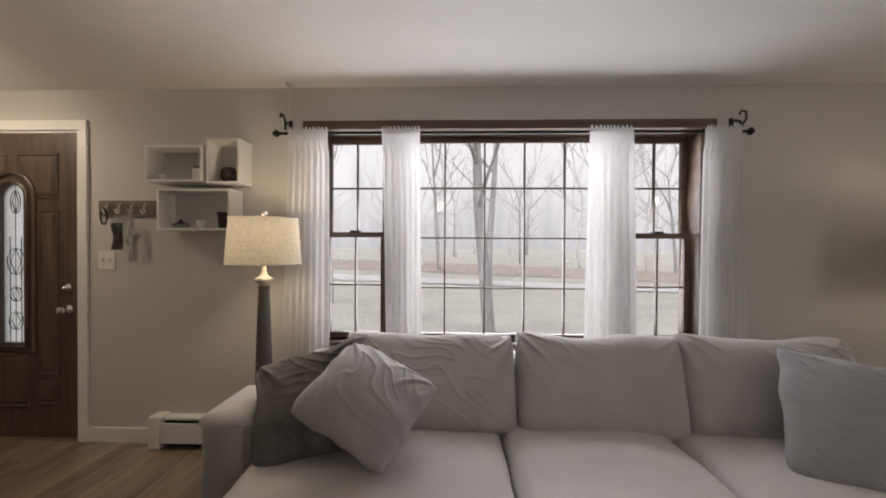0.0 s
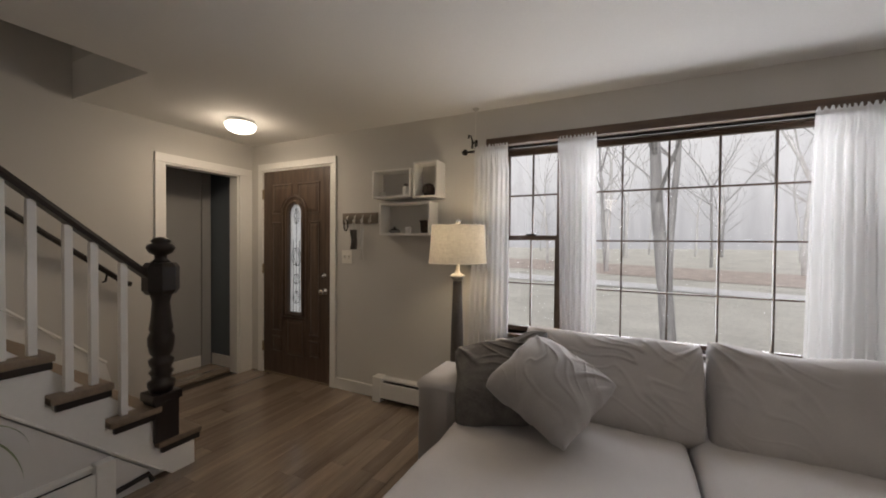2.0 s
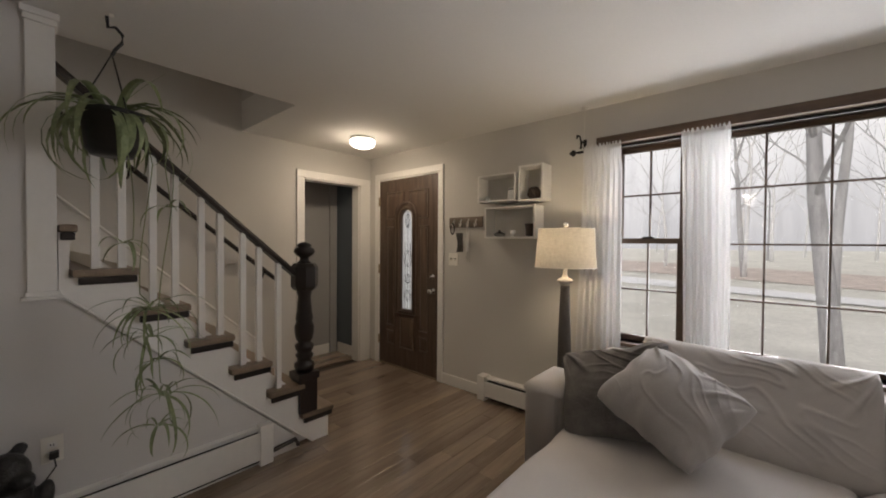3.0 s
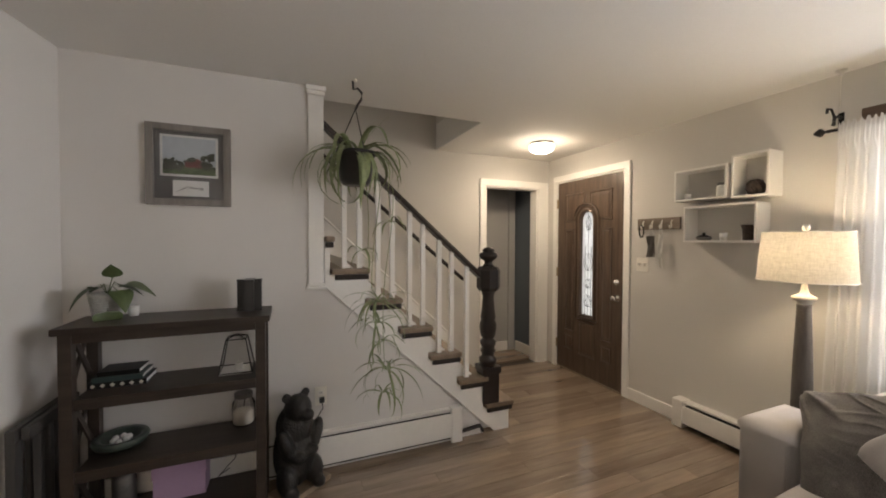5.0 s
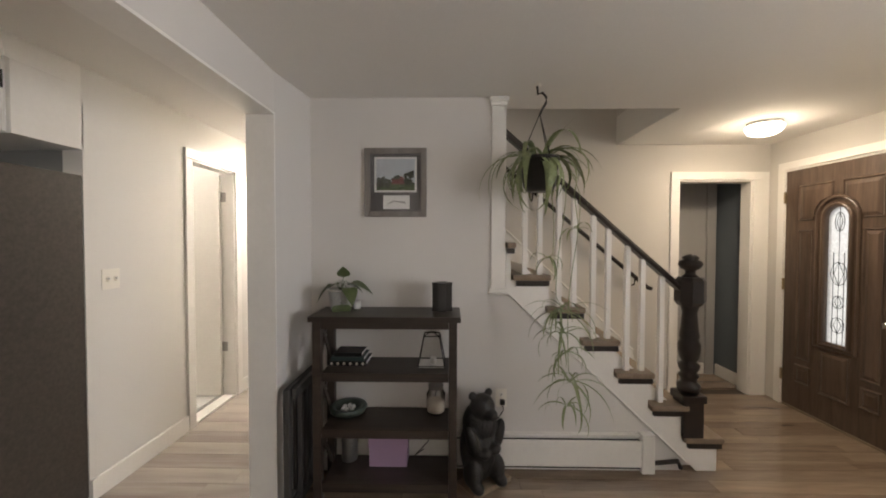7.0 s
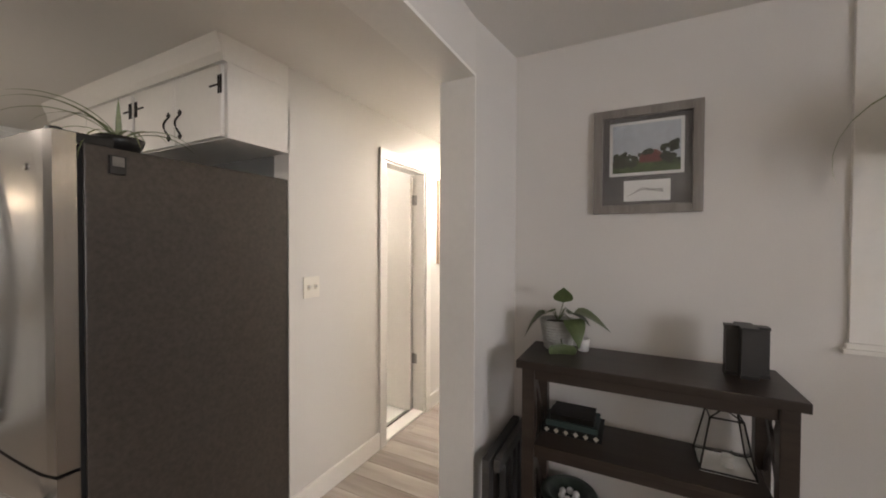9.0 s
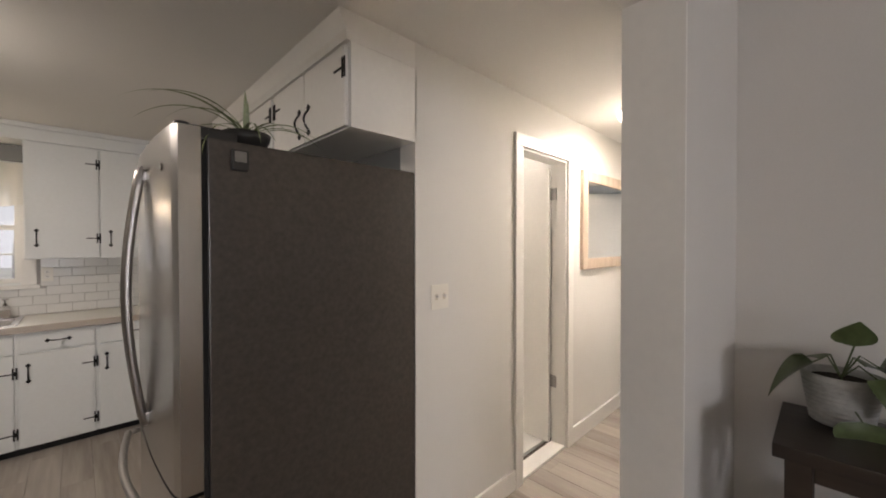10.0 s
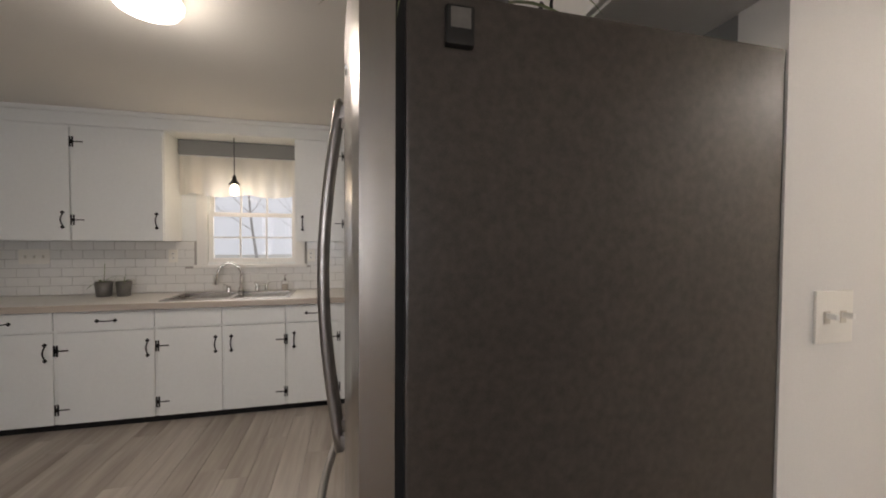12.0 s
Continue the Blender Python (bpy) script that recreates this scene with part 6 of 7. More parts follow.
# ---- cabinets ----
def h_hinge(o, x, y, z, ax, sg, way):
    """A black H strap hinge lying on a face; way: the side to which its strap points."""
    def b(u0, u1, v0, v1):
        u0, u1 = sorted((u0, u1))
        if ax == "y":
            d0, d1 = sorted((y, y + sg * 0.004))
            return bx((x + u0, d0, z + v0), (x + u1, d1, z + v1))
        d0, d1 = sorted((x, x + sg * 0.004))
        return bx((d0, y + u0, z + v0), (d1, y + u1, z + v1))
    return part("strap_hinge", joined(b(-0.013, -0.004, -0.04, 0.04), b(0.004, 0.013, -0.04, 0.04), b(-0.0045, 0.0045, -0.014, 0.014), b(0.0135 * way, 0.075 * way, -0.004, 0.004)), BLACK, o)


def pull(o, x, y, z, ax, sg, along="z", ln=0.09):
    """A black bow pull with pointed ends."""
    pts = []
    for i in range(9):
        t = i / 8
        s = (t - 0.5) * ln
        dd = 0.003 + 0.022 * math.sin(math.pi * t)
        u, v = (0, s) if along == "z" else (s, 0)
        pts.append((x + u, y + sg * dd, z + v) if ax == "y" else (x + sg * dd, y + u, z + v))
    ends = []
    for e in (-1, 1):
        s = e * ln * 0.62
        u, v = (0, s) if along == "z" else (s, 0)
        c = (x + u, y + sg * 0.003, z + v) if ax == "y" else (x + sg * 0.003, y + u, z + v)
        ends.append(turned(bx((-0.011, -0.011, -0.011), (0.011, 0.011, 0.011), 0.002), Matrix.Translation(c) @ Matrix.Rotation(math.pi / 4, 4, "Y" if ax == "y" else "X") @ Matrix.Diagonal((1, 0.25, 1, 1) if ax == "y" else (0.25, 1, 1, 1))))
    return part("pull", joined(tube(pts, 0.0045, 6), *ends), BLACK, o)


CFY = -4.96
xs = [-0.80, -0.32, 0.16, 0.571, 1.032, 1.487, 2.113, 2.74, 3.36]
for i, (x0, x1) in enumerate(zip(xs, xs[1:])):
    o = thing("base_cabinet", ((x0 + x1) / 2, CFY - 0.28, 0), "white painted base cabinet with black strap hinges and pulls" if i not in (3, 4) else "white painted sink cabinet with a false drawer front", "cabinet", "base cabinets")
    part("body", bx((x0 + 0.0005, KY + 0.005, 0.05), (x1 - 0.0005, CFY - 0.0185, 0.868)), CABINET, o)
    part("toe_kick", bx((x0 + 0.0005, KY + 0.005, 0.0), (x1 - 0.0005, CFY - 0.03, 0.0495)), SHADOWGAP, o)
    part("drawer_front", bx((x0 + 0.012, CFY - 0.018, 0.728), (x1 - 0.012, CFY, 0.858), 0.005), CABINET, o)
    d = part("door", bx((x0 + 0.012, CFY - 0.018, 0.052), (x1 - 0.012, CFY, 0.712), 0.005), CABINET, o)
    hinge_left = i in (4, 5, 6, 7)
    xh, xp = (x1 - 0.008, x0 + 0.055) if hinge_left else (x0 + 0.008, x1 - 0.055)
    for z in (0.16, 0.585):
        h_hinge(d, xh, CFY, z, "y", 1, -1 if hinge_left else 1)
    pull(d, xp, CFY, 0.575, "y", 1)
    if i not in (3, 4):
        pull(o, (x0 + x1) / 2, CFY, 0.79, "y", 1, "x")
top = thing("worktop", (1.7, -5.25, 0.87), "cream laminate kitchen worktop with a wood-toned front edge", "worktop")
SKX0, SKX1, SKY0, SKY1 = 0.58, 1.475, -5.46, -5.02
part("slab", joined(bx((-0.845, KY + 0.002, 0.87), (SKX0, -4.945, 0.91)), bx((SKX1, KY + 0.002, 0.87), (3.4, -4.945, 0.91)), bx((SKX0, KY + 0.002, 0.87), (SKX1, SKY0, 0.91)), bx((SKX0, SKY1, 0.87), (SKX1, -4.945, 0.91))), COUNTER, top)
part("front_edge", bx((-0.845, -4.944, 0.866), (3.4, -4.928, 0.912), 0.005), COUNTEREDGE, top)
snk = thing("double_sink", (1.07, -5.26, 0.91), "stainless steel double bowl sink set into the worktop", "sink")
for x0, x1 in ((SKX0 + 0.02, 1.0), (1.03, SKX1 - 0.02)):
    t = 0.006
    bowls = [bx((x0, SKY0 + 0.06, 0.745), (x1, SKY1 - 0.02, 0.752)), bx((x0, SKY0 + 0.06, 0.752), (x0 + t, SKY1 - 0.02, 0.913)), bx((x1 - t, SKY0 + 0.06, 0.752), (x1, SKY1 - 0.02, 0.913)), bx((x0 + t, SKY0 + 0.06, 0.752), (x1 - t, SKY0 + 0.06 + t, 0.913)), bx((x0 + t, SKY1 - 0.02 - t, 0.752), (x1 - t, SKY1 - 0.02, 0.913))]
    part("bowl", joined(*bowls), STEEL, snk)
part("rim", joined(bx((SKX0 - 0.015, SKY0 - 0.015, 0.911), (SKX1 + 0.015, SKY0 + 0.062, 0.917), 0.002), bx((SKX0 - 0.015, SKY1 - 0.022, 0.911), (SKX1 + 0.015, SKY1 + 0.015, 0.917), 0.002), bx((SKX0 - 0.015, SKY0 + 0.0625, 0.911), (SKX0 + 0.024, SKY1 - 0.0225, 0.917)), bx((SKX1 - 0.024, SKY0 + 0.0625, 0.911), (SKX1 + 0.015, SKY1 - 0.0225, 0.917)), bx((0.995, SKY0 + 0.0625, 0.911), (1.035, SKY1 - 0.0225, 0.917))), STEEL, snk)
fc = thing("kitchen_faucet", (1.06, -5.44, 0.917), "chrome gooseneck kitchen faucet with a sprayer head", "faucet")
part("spout", tube([(1.03, -5.44, 0.917), (1.03, -5.44, 1.08)] + [(1.03 + 0.09 - 0.09 * math.cos(math.pi * i / 10), -5.44 + 0.02 * i / 10, 1.08 + 0.09 * math.sin(math.pi * i / 10)) for i in range(1, 11)] + [(1.215, -5.41, 1.05)], 0.011, 12), CHROME, fc, smooth=True)
part("spray_head", tube([(1.212, -5.415, 1.07), (1.225, -5.405, 0.985)], 0.017, 12, 0.02), CHROME, fc)
part("base", lathe([(0.028, 0.917), (0.026, 0.93), (0.016, 0.96), (0.014, 0.98)], (1.03, -5.44, 0), 18), CHROME, fc, smooth=True)
part("lever", joined(lathe([(0.022, 0.917), (0.018, 0.95), (0.012, 0.97)], (1.13, -5.44, 0), 16), tube([(1.13, -5.44, 0.965), (1.17, -5.42, 0.985)], 0.006, 8)), CHROME, fc)
ft = thing("filter_faucet", (0.86, -5.44, 0.917), "small chrome bridge faucet beside the sink", "faucet")
part("body", joined(lathe([(0.018, 0.917), (0.014, 0.93), (0.012, 0.98)], (0.82, -5.44, 0), 14), lathe([(0.018, 0.917), (0.014, 0.93), (0.012, 0.98)], (0.90, -5.44, 0), 14), tube([(0.82, -5.44, 0.975), (0.90, -5.44, 0.975)], 0.009, 10)), CHROME, ft)
part("lever", tube([(0.82, -5.44, 0.98), (0.79, -5.43, 1.0)], 0.006, 8), CHROME, ft)
part("lever", tube([(0.90, -5.44, 0.98), (0.93, -5.43, 1.0)], 0.006, 8), CHROME, ft)
sb = thing("soap_bottle", (0.66, -5.43, 0.917), "clear soap bottle with a pump beside the sink", "bottle")
part("bottle", joined(bx((0.63, -5.455, 0.918), (0.69, -5.405, 1.01), 0.01)), CLEAR, sb)
part("liquid", bx((0.635, -5.45, 0.922), (0.685, -5.41, 0.975), 0.008), COUNTEREDGE, sb)
part("pump", joined(lathe([(0.014, 1.0105), (0.012, 1.03), (0.004, 1.032), (0.004, 1.055)], (0.66, -5.43, 0), 12), bx((0.64, -5.436, 1.055), (0.675, -5.424, 1.065), 0.003)), CHROME, sb)
for k, (x, r) in enumerate(((2.05, 0.062), (1.91, 0.055))):
    kp = thing("kitchen_pot_plant", (x, -5.40, 0.91), "small green plant in a dull metal pot on the worktop", "plant", "worktop plants")
    part("pot", lathe([(r * 0.8, 0.91), (r, 1.03), (r * 0.9, 1.03), (r * 0.8, 0.99)], (x, -5.40, 0), 18), GALV, kp, smooth=True)
    part("soil", lathe([(r * 0.82, 1.0), (r * 0.82, 1.012)], (x, -5.40, 0), 14), SOIL, kp)
    part("leaves", spider_leaves((x, -5.40, 1.01), 14, 0.19 if k == 0 else 0.11, 90 + k, 0.005, (0.4, 1.4), (0.8, 2.2)), LEAF, kp)
part("flower_stalk", tube([(2.05, -5.40, 0.98), (2.04, -5.40, 1.18)], 0.003, 5), LEAF, kp)

# upper cabinets, soffit and valance
UY, UZ0, UZ1 = -5.22, 1.368, 2.26
for x0, x1, doors in ((2.16, 3.4, ((2.165, 2.76, "r"), (2.77, 3.39, "l"))), (1.535, 2.155, ((1.54, 2.15, "r"),)), (-0.34, 0.545, ((-0.33, 0.12, "l"), (0.13, 0.54, "l"))), (-0.845, -0.345, ((-0.84, -0.35, "l"),))):
    o = thing("upper_cabinet", ((x0 + x1) / 2, UY - 0.15, UZ0), "white painted wall cabinet with black hinges above the worktop", "cabinet", "wall cabinets")
    part("body", bx((x0, KY + 0.002, UZ0), (x1, UY - 0.0185, UZ1), 0.002), CABINET, o)
    for d0, d1, side in doors:
        d = part("door", bx((d0, UY - 0.018, UZ0 + 0.004), (d1, UY, UZ1 - 0.02), 0.005), CABINET, o)
        xp, xh, way = (d0 + 0.045, d1 - 0.004, -1) if side == "r" else (d1 - 0.06, d0 + 0.004, 1)
        pull(d, xp, UY, 1.53, "y", 1)
        for z in (1.53, 2.13):
            h_hinge(d, xh, UY, z, "y", 1, way)
setting("trim_kitchen_soffit", joined(bx((-0.845, KY + 0.002, UZ1 + 0.001), (3.4, UY - 0.006, KZ - 0.001)), bx((-0.845, UY - 0.0055, KZ - 0.04), (3.4, UY + 0.02, KZ - 0.001), 0.01)), CABINET)
kw = thing("window_kitchen", (0.97, KY, KZ0), "white double-hung kitchen window with small panes", "window")
kw["kind"] = "structure"
cw = 0.085
for q in (((KX0 - cw, KY, KZ0 - 0.02), (KX0, KY + 0.018, KZ1 + cw)), ((KX1, KY, KZ0 - 0.02), (KX1 + 0.085, KY + 0.018, KZ1 + cw)), ((KX0, KY, KZ1), (KX1, KY + 0.018, KZ1 + cw)), ((KX0 - cw - 0.02, KY, KZ0 - 0.05), (KX1 + 0.105, KY + 0.04, KZ0 - 0.021))):
    part("casing", bx(*q, 0.003), WHITE, kw)


def ksash(z0, z1, y):
    x0, x1, w_, bar = KX0, KX1, 0.035, 0.014
    s = part("sash_frame", joined(bx((x0, y - 0.015, z0), (x0 + w_, y + 0.015, z1)), bx((x1 - w_, y - 0.015, z0), (x1, y + 0.015, z1)), bx((x0 + w_, y - 0.015, z0), (x1 - w_, y + 0.015, z0 + w_)), bx((x0 + w_, y - 0.015, z1 - w_), (x1 - w_, y + 0.015, z1))), WHITE, kw)
    for i in (1, 2):
        x = x0 + w_ + (x1 - x0 - 2 * w_) * i / 3
        part("glazing_bar", bx((x - bar / 2, y - 0.01, z0 + w_), (x + bar / 2, y + 0.01, z1 - w_)), WHITE, s)
    zc = (z0 + z1) / 2
    part("glazing_bar", bx((x0 + w_, y - 0.009, zc - bar / 2), (x1 - w_, y + 0.009, zc + bar / 2)), WHITE, s)
    part("pane", bx((x0 + w_, y - 0.002, z0 + w_), (x1 - w_, y + 0.002, z1 - w_)), COATED, s).visible_shadow = False


ksash(KZ0, 1.63, KY - 0.04)
ksash(1.60, KZ1, KY - 0.075)
vb = bmesh.new()
prev = None
for i in range(91):
    t = i / 90
    x = 0.56 + (1.525 - 0.56) * t
    row = []
    for j in range(9):
        v = j / 8
        z = 2.125 - (0.33 + 0.03 * abs(math.sin(7 * t))) * v
        row.append(vb.verts.new((x, KY + 0.06 + (0.006 + 0.016 * v) * math.sin(46 * t + 2 * math.sin(5 * t)), z)))
    if prev:
        for j in range(8):
            vb.faces.new((prev[j], prev[j + 1], row[j + 1], row[j]))
    prev = row
vl = thing("window_valance", (1.04, KY + 0.06, 2.2), "short white cotton valance across the kitchen window", "valance")
part("cloth", vb, VALANCE, vl, smooth=True)
part("rod", tube([(0.56, KY + 0.06, 2.12), (1.525, KY + 0.06, 2.12)], 0.006, 8), CABINET, vl)
# Added board; its grey stands in for shade on the wall above the valance.
part("header_board", bx((0.552, KY + 0.05, 2.128), (1.53, KY + 0.075, 2.255), 0.002), RECESSGREY, vl, "grey board standing in for the shaded recess above the cloth")
pn = thing("pendant_lamp", (1.05, -5.22 - 0.12, KZ - 0.16), "small lit pendant bulb with a dark cone holder over the sink", "pendant lamp")
PXX, PYY = 1.05, -5.34
part("cord", tube([(PXX, PYY, UZ1), (PXX, PYY, 1.93)], 0.004, 6), POT, pn)
part("holder", lathe([(0.006, 1.945), (0.016, 1.93), (0.018, 1.90), (0.045, 1.865), (0.046, 1.86), (0.02, 1.86)], (PXX, PYY, 0), 20), BLACK, pn, smooth=True)
part("bulb", lathe([(0.016, 1.8595), (0.03, 1.83), (0.034, 1.80), (0.026, 1.775), (0.004, 1.765)], (PXX, PYY, 0), 20), LITBULB, pn, "glowing bulb", True).visible_shadow = False

# cabinet over the fridge
ZX, ZZ0, ZZ1 = -0.495, 1.94, 2.275
oc = thing("fridge_cabinet", (-0.66, CY - 0.45, ZZ0), "white painted cabinet with two doors above the refrigerator", "cabinet")
part("body", bx((-0.8495, CY - 1.9, ZZ0), (ZX - 0.0185, CY, ZZ1), 0.002), WHITE, oc)
# Added sheet over the pale alcove wall; its grey is the recess's shade.
part("underside_panel", bx((-0.8495, CY - 1.9, 1.70), (-0.8435, CY - 0.004, ZZ0 - 0.001)), RECESSGREY, oc, "grey sheet standing in for shade behind the refrigerator top")
part("crown_moulding", prism([(-0.8495, ZZ1 + 0.0005), (ZX, ZZ1 + 0.0005), (ZX + 0.004, ZZ1 + 0.04), (ZX + 0.022, KZ - 0.03), (ZX + 0.03, KZ - 0.001), (-0.8495, KZ - 0.001)], "y", CY - 1.9, CY - 0.0), WHITE, oc)
for y0, y1, s in ((CY - 0.38, CY - 0.02, 1), (CY - 0.75, CY - 0.388, -1), (CY - 1.32, CY - 0.80, 1), (CY - 1.86, CY - 1.33, -1)):
    d = part("door", bx((ZX - 0.018, y0, ZZ0 + 0.006), (ZX, y1, ZZ1 - 0.012), 0.005), WHITE, oc)
    pull(d, ZX, (y0 + 0.045) if s > 0 else (y1 - 0.045), ZZ0 + 0.10, "x", 1)
    for z in (ZZ1 - 0.10,):
        h_hinge(d, ZX, y1 - 0.004 if s > 0 else y0 + 0.004, z, "x", 1, -s)
plate("wall_outlet", (0.44, KY + 0.014, 1.235), ("y", 1), 0.07, 0.115, (0.0,), "ivory wall outlet in the kitchen tiles", "outlet")
plate("wall_outlet", (1.60, KY + 0.014, 1.235), ("y", 1), 0.07, 0.115, (0.0,), "ivory wall outlet in the kitchen tiles", "outlet")
plate("kitchen_switch", (2.60, KY + 0.014, 1.235), ("y", 1), 0.21, 0.12, (-0.06, 0.0, 0.06), "pale triple switch plate in the kitchen tiles", "switch")

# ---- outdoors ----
# Lawn and leaf tones are paled: haze over the ground is in the colour.
GRASS = mat("haze_paled_lawn", (0.60, 0.59, 0.53), 0.95, vary=0.25, scale=0.5, fine=9, bump=0.3)
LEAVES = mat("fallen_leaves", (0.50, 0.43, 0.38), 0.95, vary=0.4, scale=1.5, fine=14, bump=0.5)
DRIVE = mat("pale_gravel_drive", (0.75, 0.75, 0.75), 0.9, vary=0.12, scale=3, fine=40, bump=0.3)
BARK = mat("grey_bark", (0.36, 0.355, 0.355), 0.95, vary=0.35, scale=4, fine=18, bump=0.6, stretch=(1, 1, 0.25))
# Bark for distant trees, paled so that the haze sits in the colour.
HAZEBARK = mat("haze_paled_bark", (0.60, 0.595, 0.59), 0.95, vary=0.3, scale=4, fine=18, bump=0.6, stretch=(1, 1, 0.25))
BIN = mat("blue_grey_bin", (0.17, 0.23, 0.29), 0.5, vary=0.08)


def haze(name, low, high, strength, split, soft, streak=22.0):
    """The foggy distance painted as a glow: pale woods below, white sky above."""
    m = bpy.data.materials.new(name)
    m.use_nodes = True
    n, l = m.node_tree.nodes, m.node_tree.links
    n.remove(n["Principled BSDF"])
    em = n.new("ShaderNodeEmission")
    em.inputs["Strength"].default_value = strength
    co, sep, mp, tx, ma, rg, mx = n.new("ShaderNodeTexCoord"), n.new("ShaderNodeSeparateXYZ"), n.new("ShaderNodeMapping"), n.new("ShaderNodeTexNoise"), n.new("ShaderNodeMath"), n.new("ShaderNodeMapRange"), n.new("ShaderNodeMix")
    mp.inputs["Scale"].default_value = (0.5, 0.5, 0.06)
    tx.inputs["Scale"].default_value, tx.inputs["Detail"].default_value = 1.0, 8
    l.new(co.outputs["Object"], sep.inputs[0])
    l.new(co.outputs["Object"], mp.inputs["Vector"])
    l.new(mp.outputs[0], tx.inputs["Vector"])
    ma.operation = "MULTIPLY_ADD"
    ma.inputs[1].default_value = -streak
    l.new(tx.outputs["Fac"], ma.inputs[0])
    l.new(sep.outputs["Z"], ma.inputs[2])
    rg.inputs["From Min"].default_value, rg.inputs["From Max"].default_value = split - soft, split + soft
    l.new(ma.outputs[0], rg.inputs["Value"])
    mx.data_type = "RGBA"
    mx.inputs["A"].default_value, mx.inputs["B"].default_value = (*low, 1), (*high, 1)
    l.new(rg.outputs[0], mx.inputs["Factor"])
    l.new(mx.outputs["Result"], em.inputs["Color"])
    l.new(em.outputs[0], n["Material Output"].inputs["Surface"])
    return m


def terrain(x, y):
    d = max(0.0, y - 4)
    return -0.75 - 0.2 * min(1, d / 10) + 0.03 * max(0, y - 22) + 0.15 * math.sin(x * 0.11 + y * 0.07)


def sheet(x0, x1, y0, y1, nx_, ny_, lift, keep=None):
    bm = bmesh.new()
    g = []
    for j in range(ny_ + 1):
        y = y0 + (y1 - y0) * j / ny_
        g.append([bm.verts.new((x0 + (x1 - x0) * i / nx_, y, (terrain(x0 + (x1 - x0) * i / nx_, y) if y > 2.9 else -0.75) + lift)) for i in range(nx_ + 1)])
    for j in range(ny_):
        for i in range(nx_):
            bm.faces.new((g[j][i], g[j][i + 1], g[j + 1][i + 1], g[j + 1][i]))
    return bm


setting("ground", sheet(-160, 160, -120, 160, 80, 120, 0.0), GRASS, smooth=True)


def ribbon(pts, w_, lift):
    bm = bmesh.new()
    prev = None
    for i, (x, y) in enumerate(pts):
        a, b = pts[max(0, i - 1)], pts[min(len(pts) - 1, i + 1)]
        d = Vector((b[0] - a[0], b[1] - a[1], 0)).normalized()
        o = Vector((-d.y, d.x, 0)) * w_ / 2
        row = [bm.verts.new((x + o.x * s, y + o.y * s, terrain(x + o.x * s, y + o.y * s) + lift)) for s in (-1, -0.5, 0, 0.5, 1)]
        if prev:
            for k in range(4):
                bm.faces.new((prev[k], prev[k + 1], row[k + 1], row[k]))
        prev = row
    return bm


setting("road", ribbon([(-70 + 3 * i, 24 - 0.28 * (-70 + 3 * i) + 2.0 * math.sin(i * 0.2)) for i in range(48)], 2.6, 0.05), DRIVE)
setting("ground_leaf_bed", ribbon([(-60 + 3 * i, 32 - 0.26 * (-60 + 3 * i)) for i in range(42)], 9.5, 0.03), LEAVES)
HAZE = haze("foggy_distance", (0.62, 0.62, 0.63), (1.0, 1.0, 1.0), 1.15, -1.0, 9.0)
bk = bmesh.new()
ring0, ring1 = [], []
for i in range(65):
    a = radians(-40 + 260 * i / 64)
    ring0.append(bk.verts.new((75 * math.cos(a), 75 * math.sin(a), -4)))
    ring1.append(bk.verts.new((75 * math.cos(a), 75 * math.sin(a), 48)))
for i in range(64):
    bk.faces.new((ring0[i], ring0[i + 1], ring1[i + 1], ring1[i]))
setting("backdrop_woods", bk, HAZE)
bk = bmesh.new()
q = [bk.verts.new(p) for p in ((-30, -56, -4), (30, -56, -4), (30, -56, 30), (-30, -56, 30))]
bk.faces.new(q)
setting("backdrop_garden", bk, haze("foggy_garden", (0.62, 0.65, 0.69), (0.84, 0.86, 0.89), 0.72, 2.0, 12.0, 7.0))


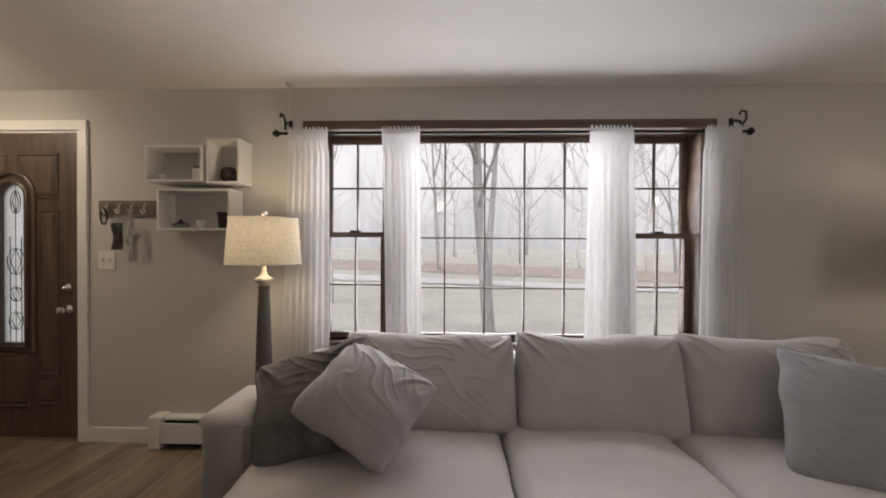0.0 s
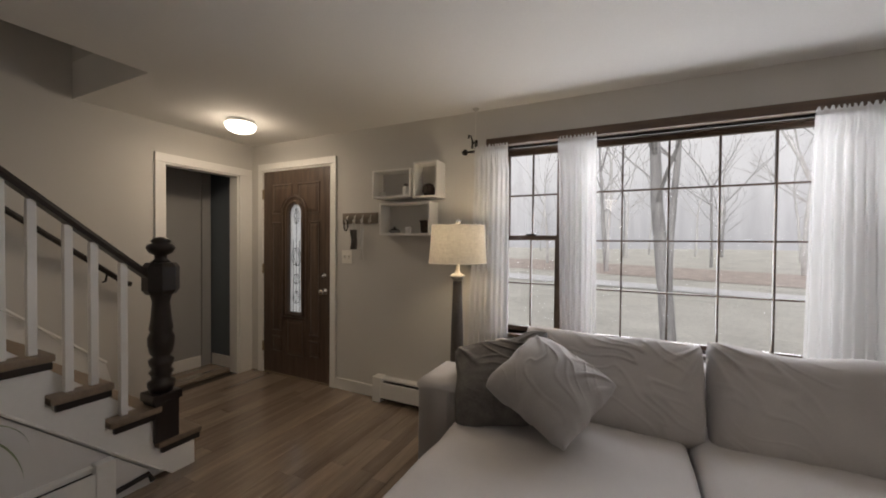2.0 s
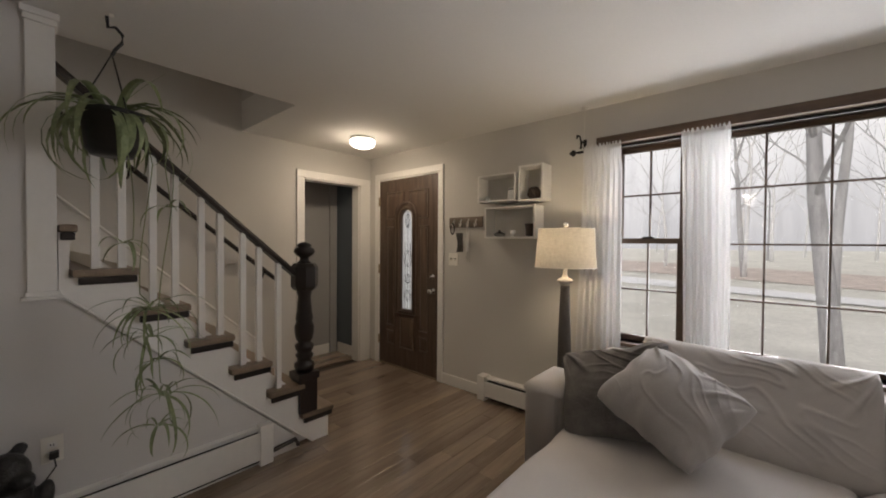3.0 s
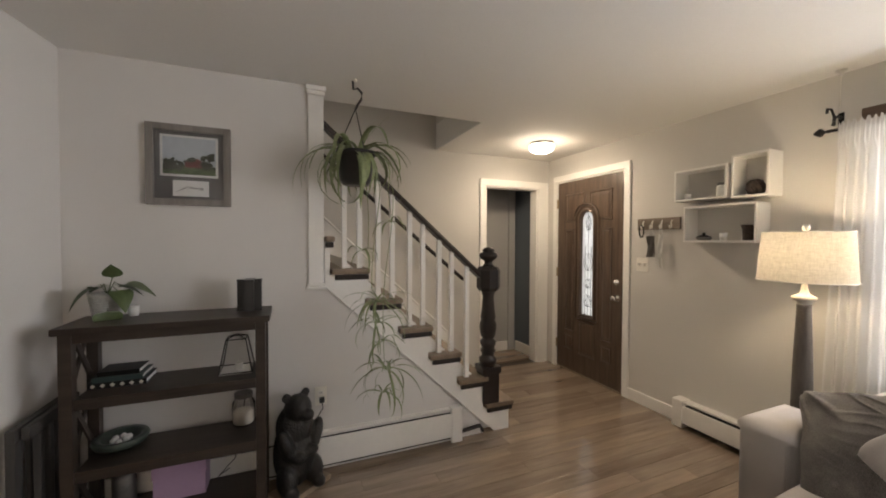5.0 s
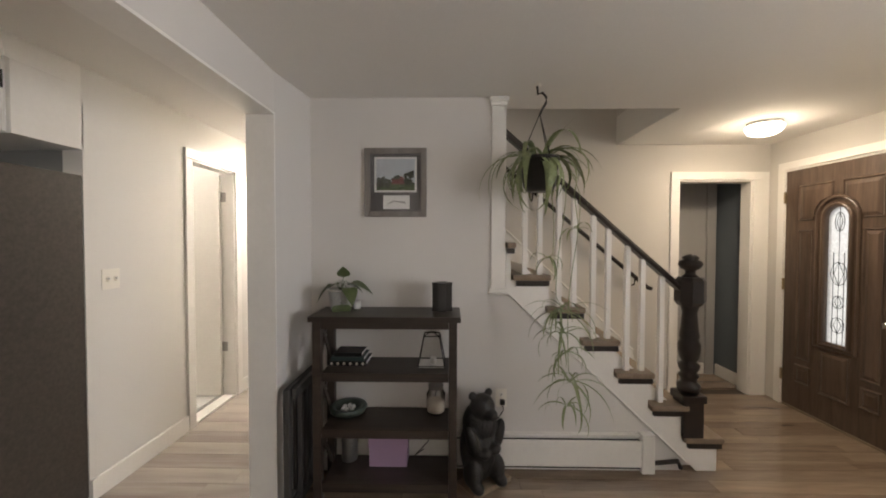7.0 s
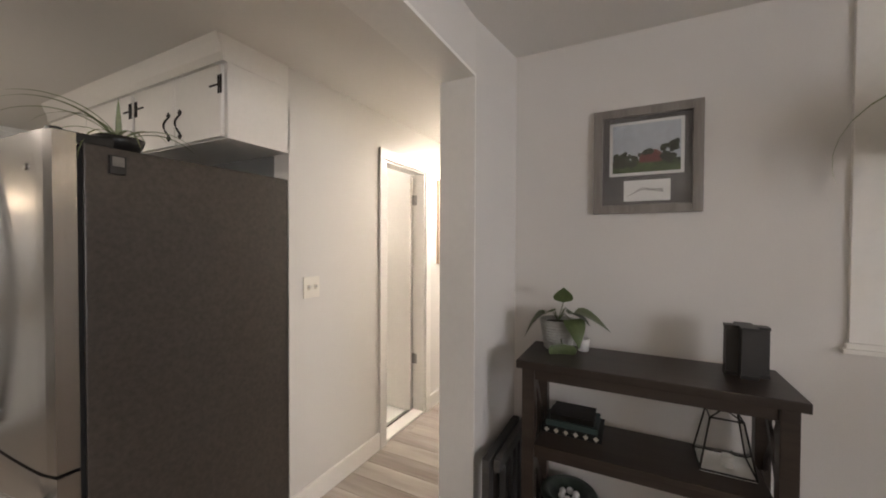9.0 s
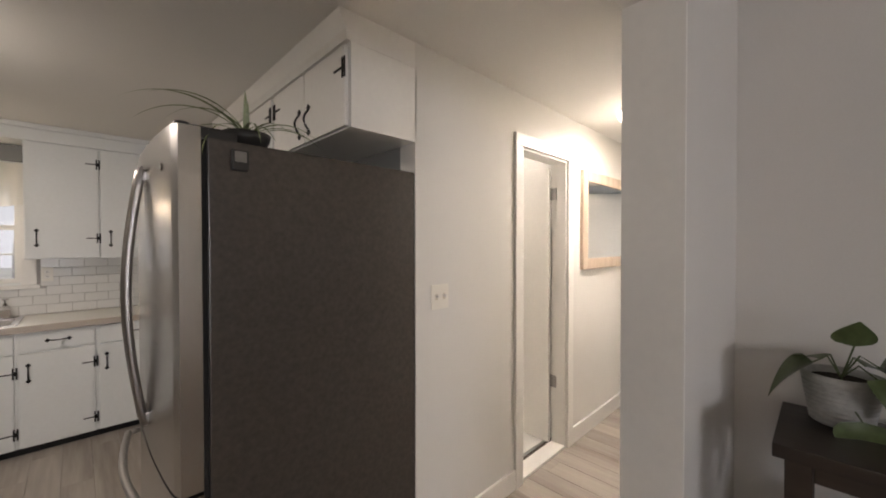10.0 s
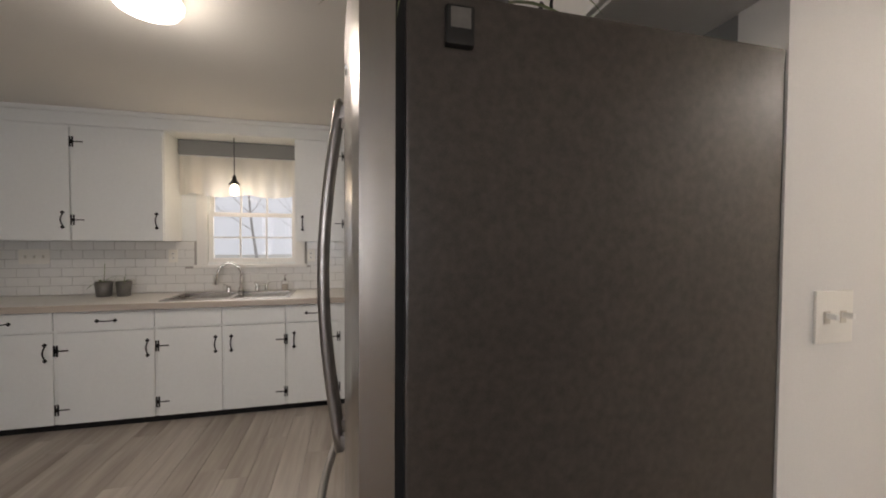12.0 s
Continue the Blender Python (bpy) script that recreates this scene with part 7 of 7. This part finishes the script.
def tree(x, y, height, r, seed, fork=0.45, lean=0.0, levels=4):
    rnd = random.Random(seed)
    z0 = terrain(x, y) - 0.1 if y > 0 else -0.85
    o = thing("bare_tree", (x, y, z0), "leafless grey tree standing in the misty garden", "tree", "bare garden trees")
    trunk, limbs = [], []

    def grow(p, d, ln, rad, lev):
        pts = [p]
        q, dd = p.copy(), d.copy()
        n = 5 if lev > 1 else 3
        for i in range(n):
            dd = (dd + Vector((rnd.gauss(0, 0.03 if lev == levels else 0.09), rnd.gauss(0, 0.03 if lev == levels else 0.09), 0.04))).normalized()
            q = q + dd * ln / n
            pts.append(q.copy())
        (trunk if lev == levels else limbs).append(tube(pts, rad, 8 if lev >= levels - 1 else 4, rad * 0.6))
        if lev <= 0:
            return
        for k in range(rnd.choice((2, 3, 3)) if lev < levels else 2):
            a = rnd.uniform(0, 6.28)
            tilt = rnd.uniform(0.25, 0.65)
            s = Vector((math.cos(a), math.sin(a), 0))
            nd = (dd * math.cos(tilt) + s * math.sin(tilt)).normalized()
            grow(q if k < 2 else pts[-2], nd, ln * rnd.uniform(0.55, 0.8), rad * 0.6 * rnd.uniform(0.6, 1.0), lev - 1)
        if lev == levels:
            for k in range(3):
                a = rnd.uniform(0, 6.28)
                grow(pts[-2 - (k % 2)], Vector((math.cos(a), math.sin(a), 0.7)).normalized(), ln * 0.4, rad * 0.3, max(0, lev - 3))
    grow(Vector((x, y, z0)), Vector((lean, 0, 1)).normalized(), height * fork, r, levels)
    # Most far trees take the bark with haze painted in.
    m_ = HAZEBARK if seed % 3 else BARK
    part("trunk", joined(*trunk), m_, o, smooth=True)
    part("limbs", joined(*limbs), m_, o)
    return o


tree(1.98, 8.7, 12, 0.15, 3, 0.42, -0.07, 5)
tree(2.75, 17.5, 14, 0.17, 9, 0.5, 0.03, 5)
tree(-3.6, 14.0, 12, 0.26, 6, 0.45, 0.0, 5)
rt = random.Random(17)
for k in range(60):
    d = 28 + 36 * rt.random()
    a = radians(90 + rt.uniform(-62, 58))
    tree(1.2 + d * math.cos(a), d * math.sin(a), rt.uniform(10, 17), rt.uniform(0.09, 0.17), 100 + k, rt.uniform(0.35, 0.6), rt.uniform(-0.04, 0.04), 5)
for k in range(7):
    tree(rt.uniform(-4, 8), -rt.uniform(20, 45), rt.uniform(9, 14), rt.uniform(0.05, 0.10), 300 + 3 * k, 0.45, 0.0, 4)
wb = thing("wheeled_bin", (-3.3, 8.0, -0.8), "blue-grey wheeled bin standing outside on the drive", "bin")
part("body", prism([(-3.55, -0.8), (-3.05, -0.8), (-2.98, 0.1), (-3.62, 0.1)], "y", 7.75, 8.3), BIN, wb)
part("lid", bx((-3.64, 7.72, 0.101), (-2.96, 8.34, 0.15), 0.02), BIN, wb)


# ---- planks and tiles ----
def planks(floor_name, x0, x1, y0, y1, w_, ln, material, seed, skip=None):
    fl = bpy.data.objects[floor_name]
    rnd = random.Random(seed)
    cache = {}
    x = x0
    while x < x1 - 0.005:
        wd = min(w_, x1 - x)
        y = y0 - rnd.uniform(0, ln * 0.8)
        while y < y1:
            l_ = ln * rnd.choice((0.7, 0.85, 1.0, 1.2))
            a, b = max(y, y0), min(y + l_, y1)
            y += l_
            if b - a < 0.02 or (skip and skip(x, a, b)):
                continue
            key = (round(wd, 3), round(b - a, 2))
            if key not in cache:
                h = b - a
                cache[key] = mesh_of(prism([(-wd / 2 + 0.0008, -0.0135), (wd / 2 - 0.0008, -0.0135), (wd / 2 - 0.0008, -0.0012), (wd / 2 - 0.0022, 0), (-wd / 2 + 0.0022, 0), (-wd / 2 + 0.0008, -0.0012)], "y", -h / 2 + 0.0006, h / 2 - 0.0006), material)
            shared("plank", cache[key], fl, (x + wd / 2, (a + b) / 2, 0.0))
        x += w_


planks("floor", WX, 1.8, SY - 0.16, FY, 0.107, 1.15, OAK, 1)
setting("floor_east", bx((1.8, SY - 0.16, -0.0138), (EX, FY, 0.0)), OAK)
planks("floor_corridor", -3.56, 0.0, CY, SY - 0.165, 0.15, 1.15, VINYL, 2)
planks("floor_kitchen", -0.85, 3.4, KY + 0.02, CY - 0.165, 0.15, 1.15, VINYL, 3, lambda x, a, b: b < -4.99)
planks("floor_kitchen_entry", 0.005, 3.2, CY - 0.16, SY - 0.165, 0.15, 1.15, VINYL, 4)
wk = bpy.data.objects["wall_kitchen"]
setting("trim_grout", joined(bx((-0.845, KY, 0.911), (KX0 - cw - 0.001, KY + 0.006, UZ0)), bx((KX1 + 0.086, KY, 0.911), (3.4, KY + 0.006, UZ0)), bx((KX0 - cw - 0.0005, KY, 0.911), (KX1 + 0.0855, KY + 0.006, KZ0 - 0.051))), GROUT)
tiles = {}
tw, th = 0.152, 0.075
for r in range(6):
    z = 0.914 + r * th
    x = -0.845 + (0.0 if r % 2 else -tw / 2)
    while x < 3.4:
        a, b = max(x, -0.845), min(x + tw, 3.4)
        x += tw
        zt = min(z + th, UZ0)
        w0, w1 = KX0 - cw - 0.021, KX1 + 0.106
        if zt > KZ0 - 0.05 and a < w1 and b > w0:
            # tiles are cut under the sill and at the window casing
            if z < KZ0 - 0.06:
                zt = KZ0 - 0.052
            elif a < w0:
                b = w0
            elif b > w1:
                a = w1
            else:
                continue
        if b - a < 0.02 or zt - z < 0.01:
            continue
        key = (round(b - a, 3), round(zt - z, 3))
        if key not in tiles:
            tiles[key] = mesh_of(bx((-(b - a) / 2 + 0.0015, 0, 0.0015), ((b - a) / 2 - 0.0015, 0.0065, zt - z - 0.0015), 0.002, 1), TILE)
        shared("tile", tiles[key], wk, ((a + b) / 2, KY + 0.0062, z))
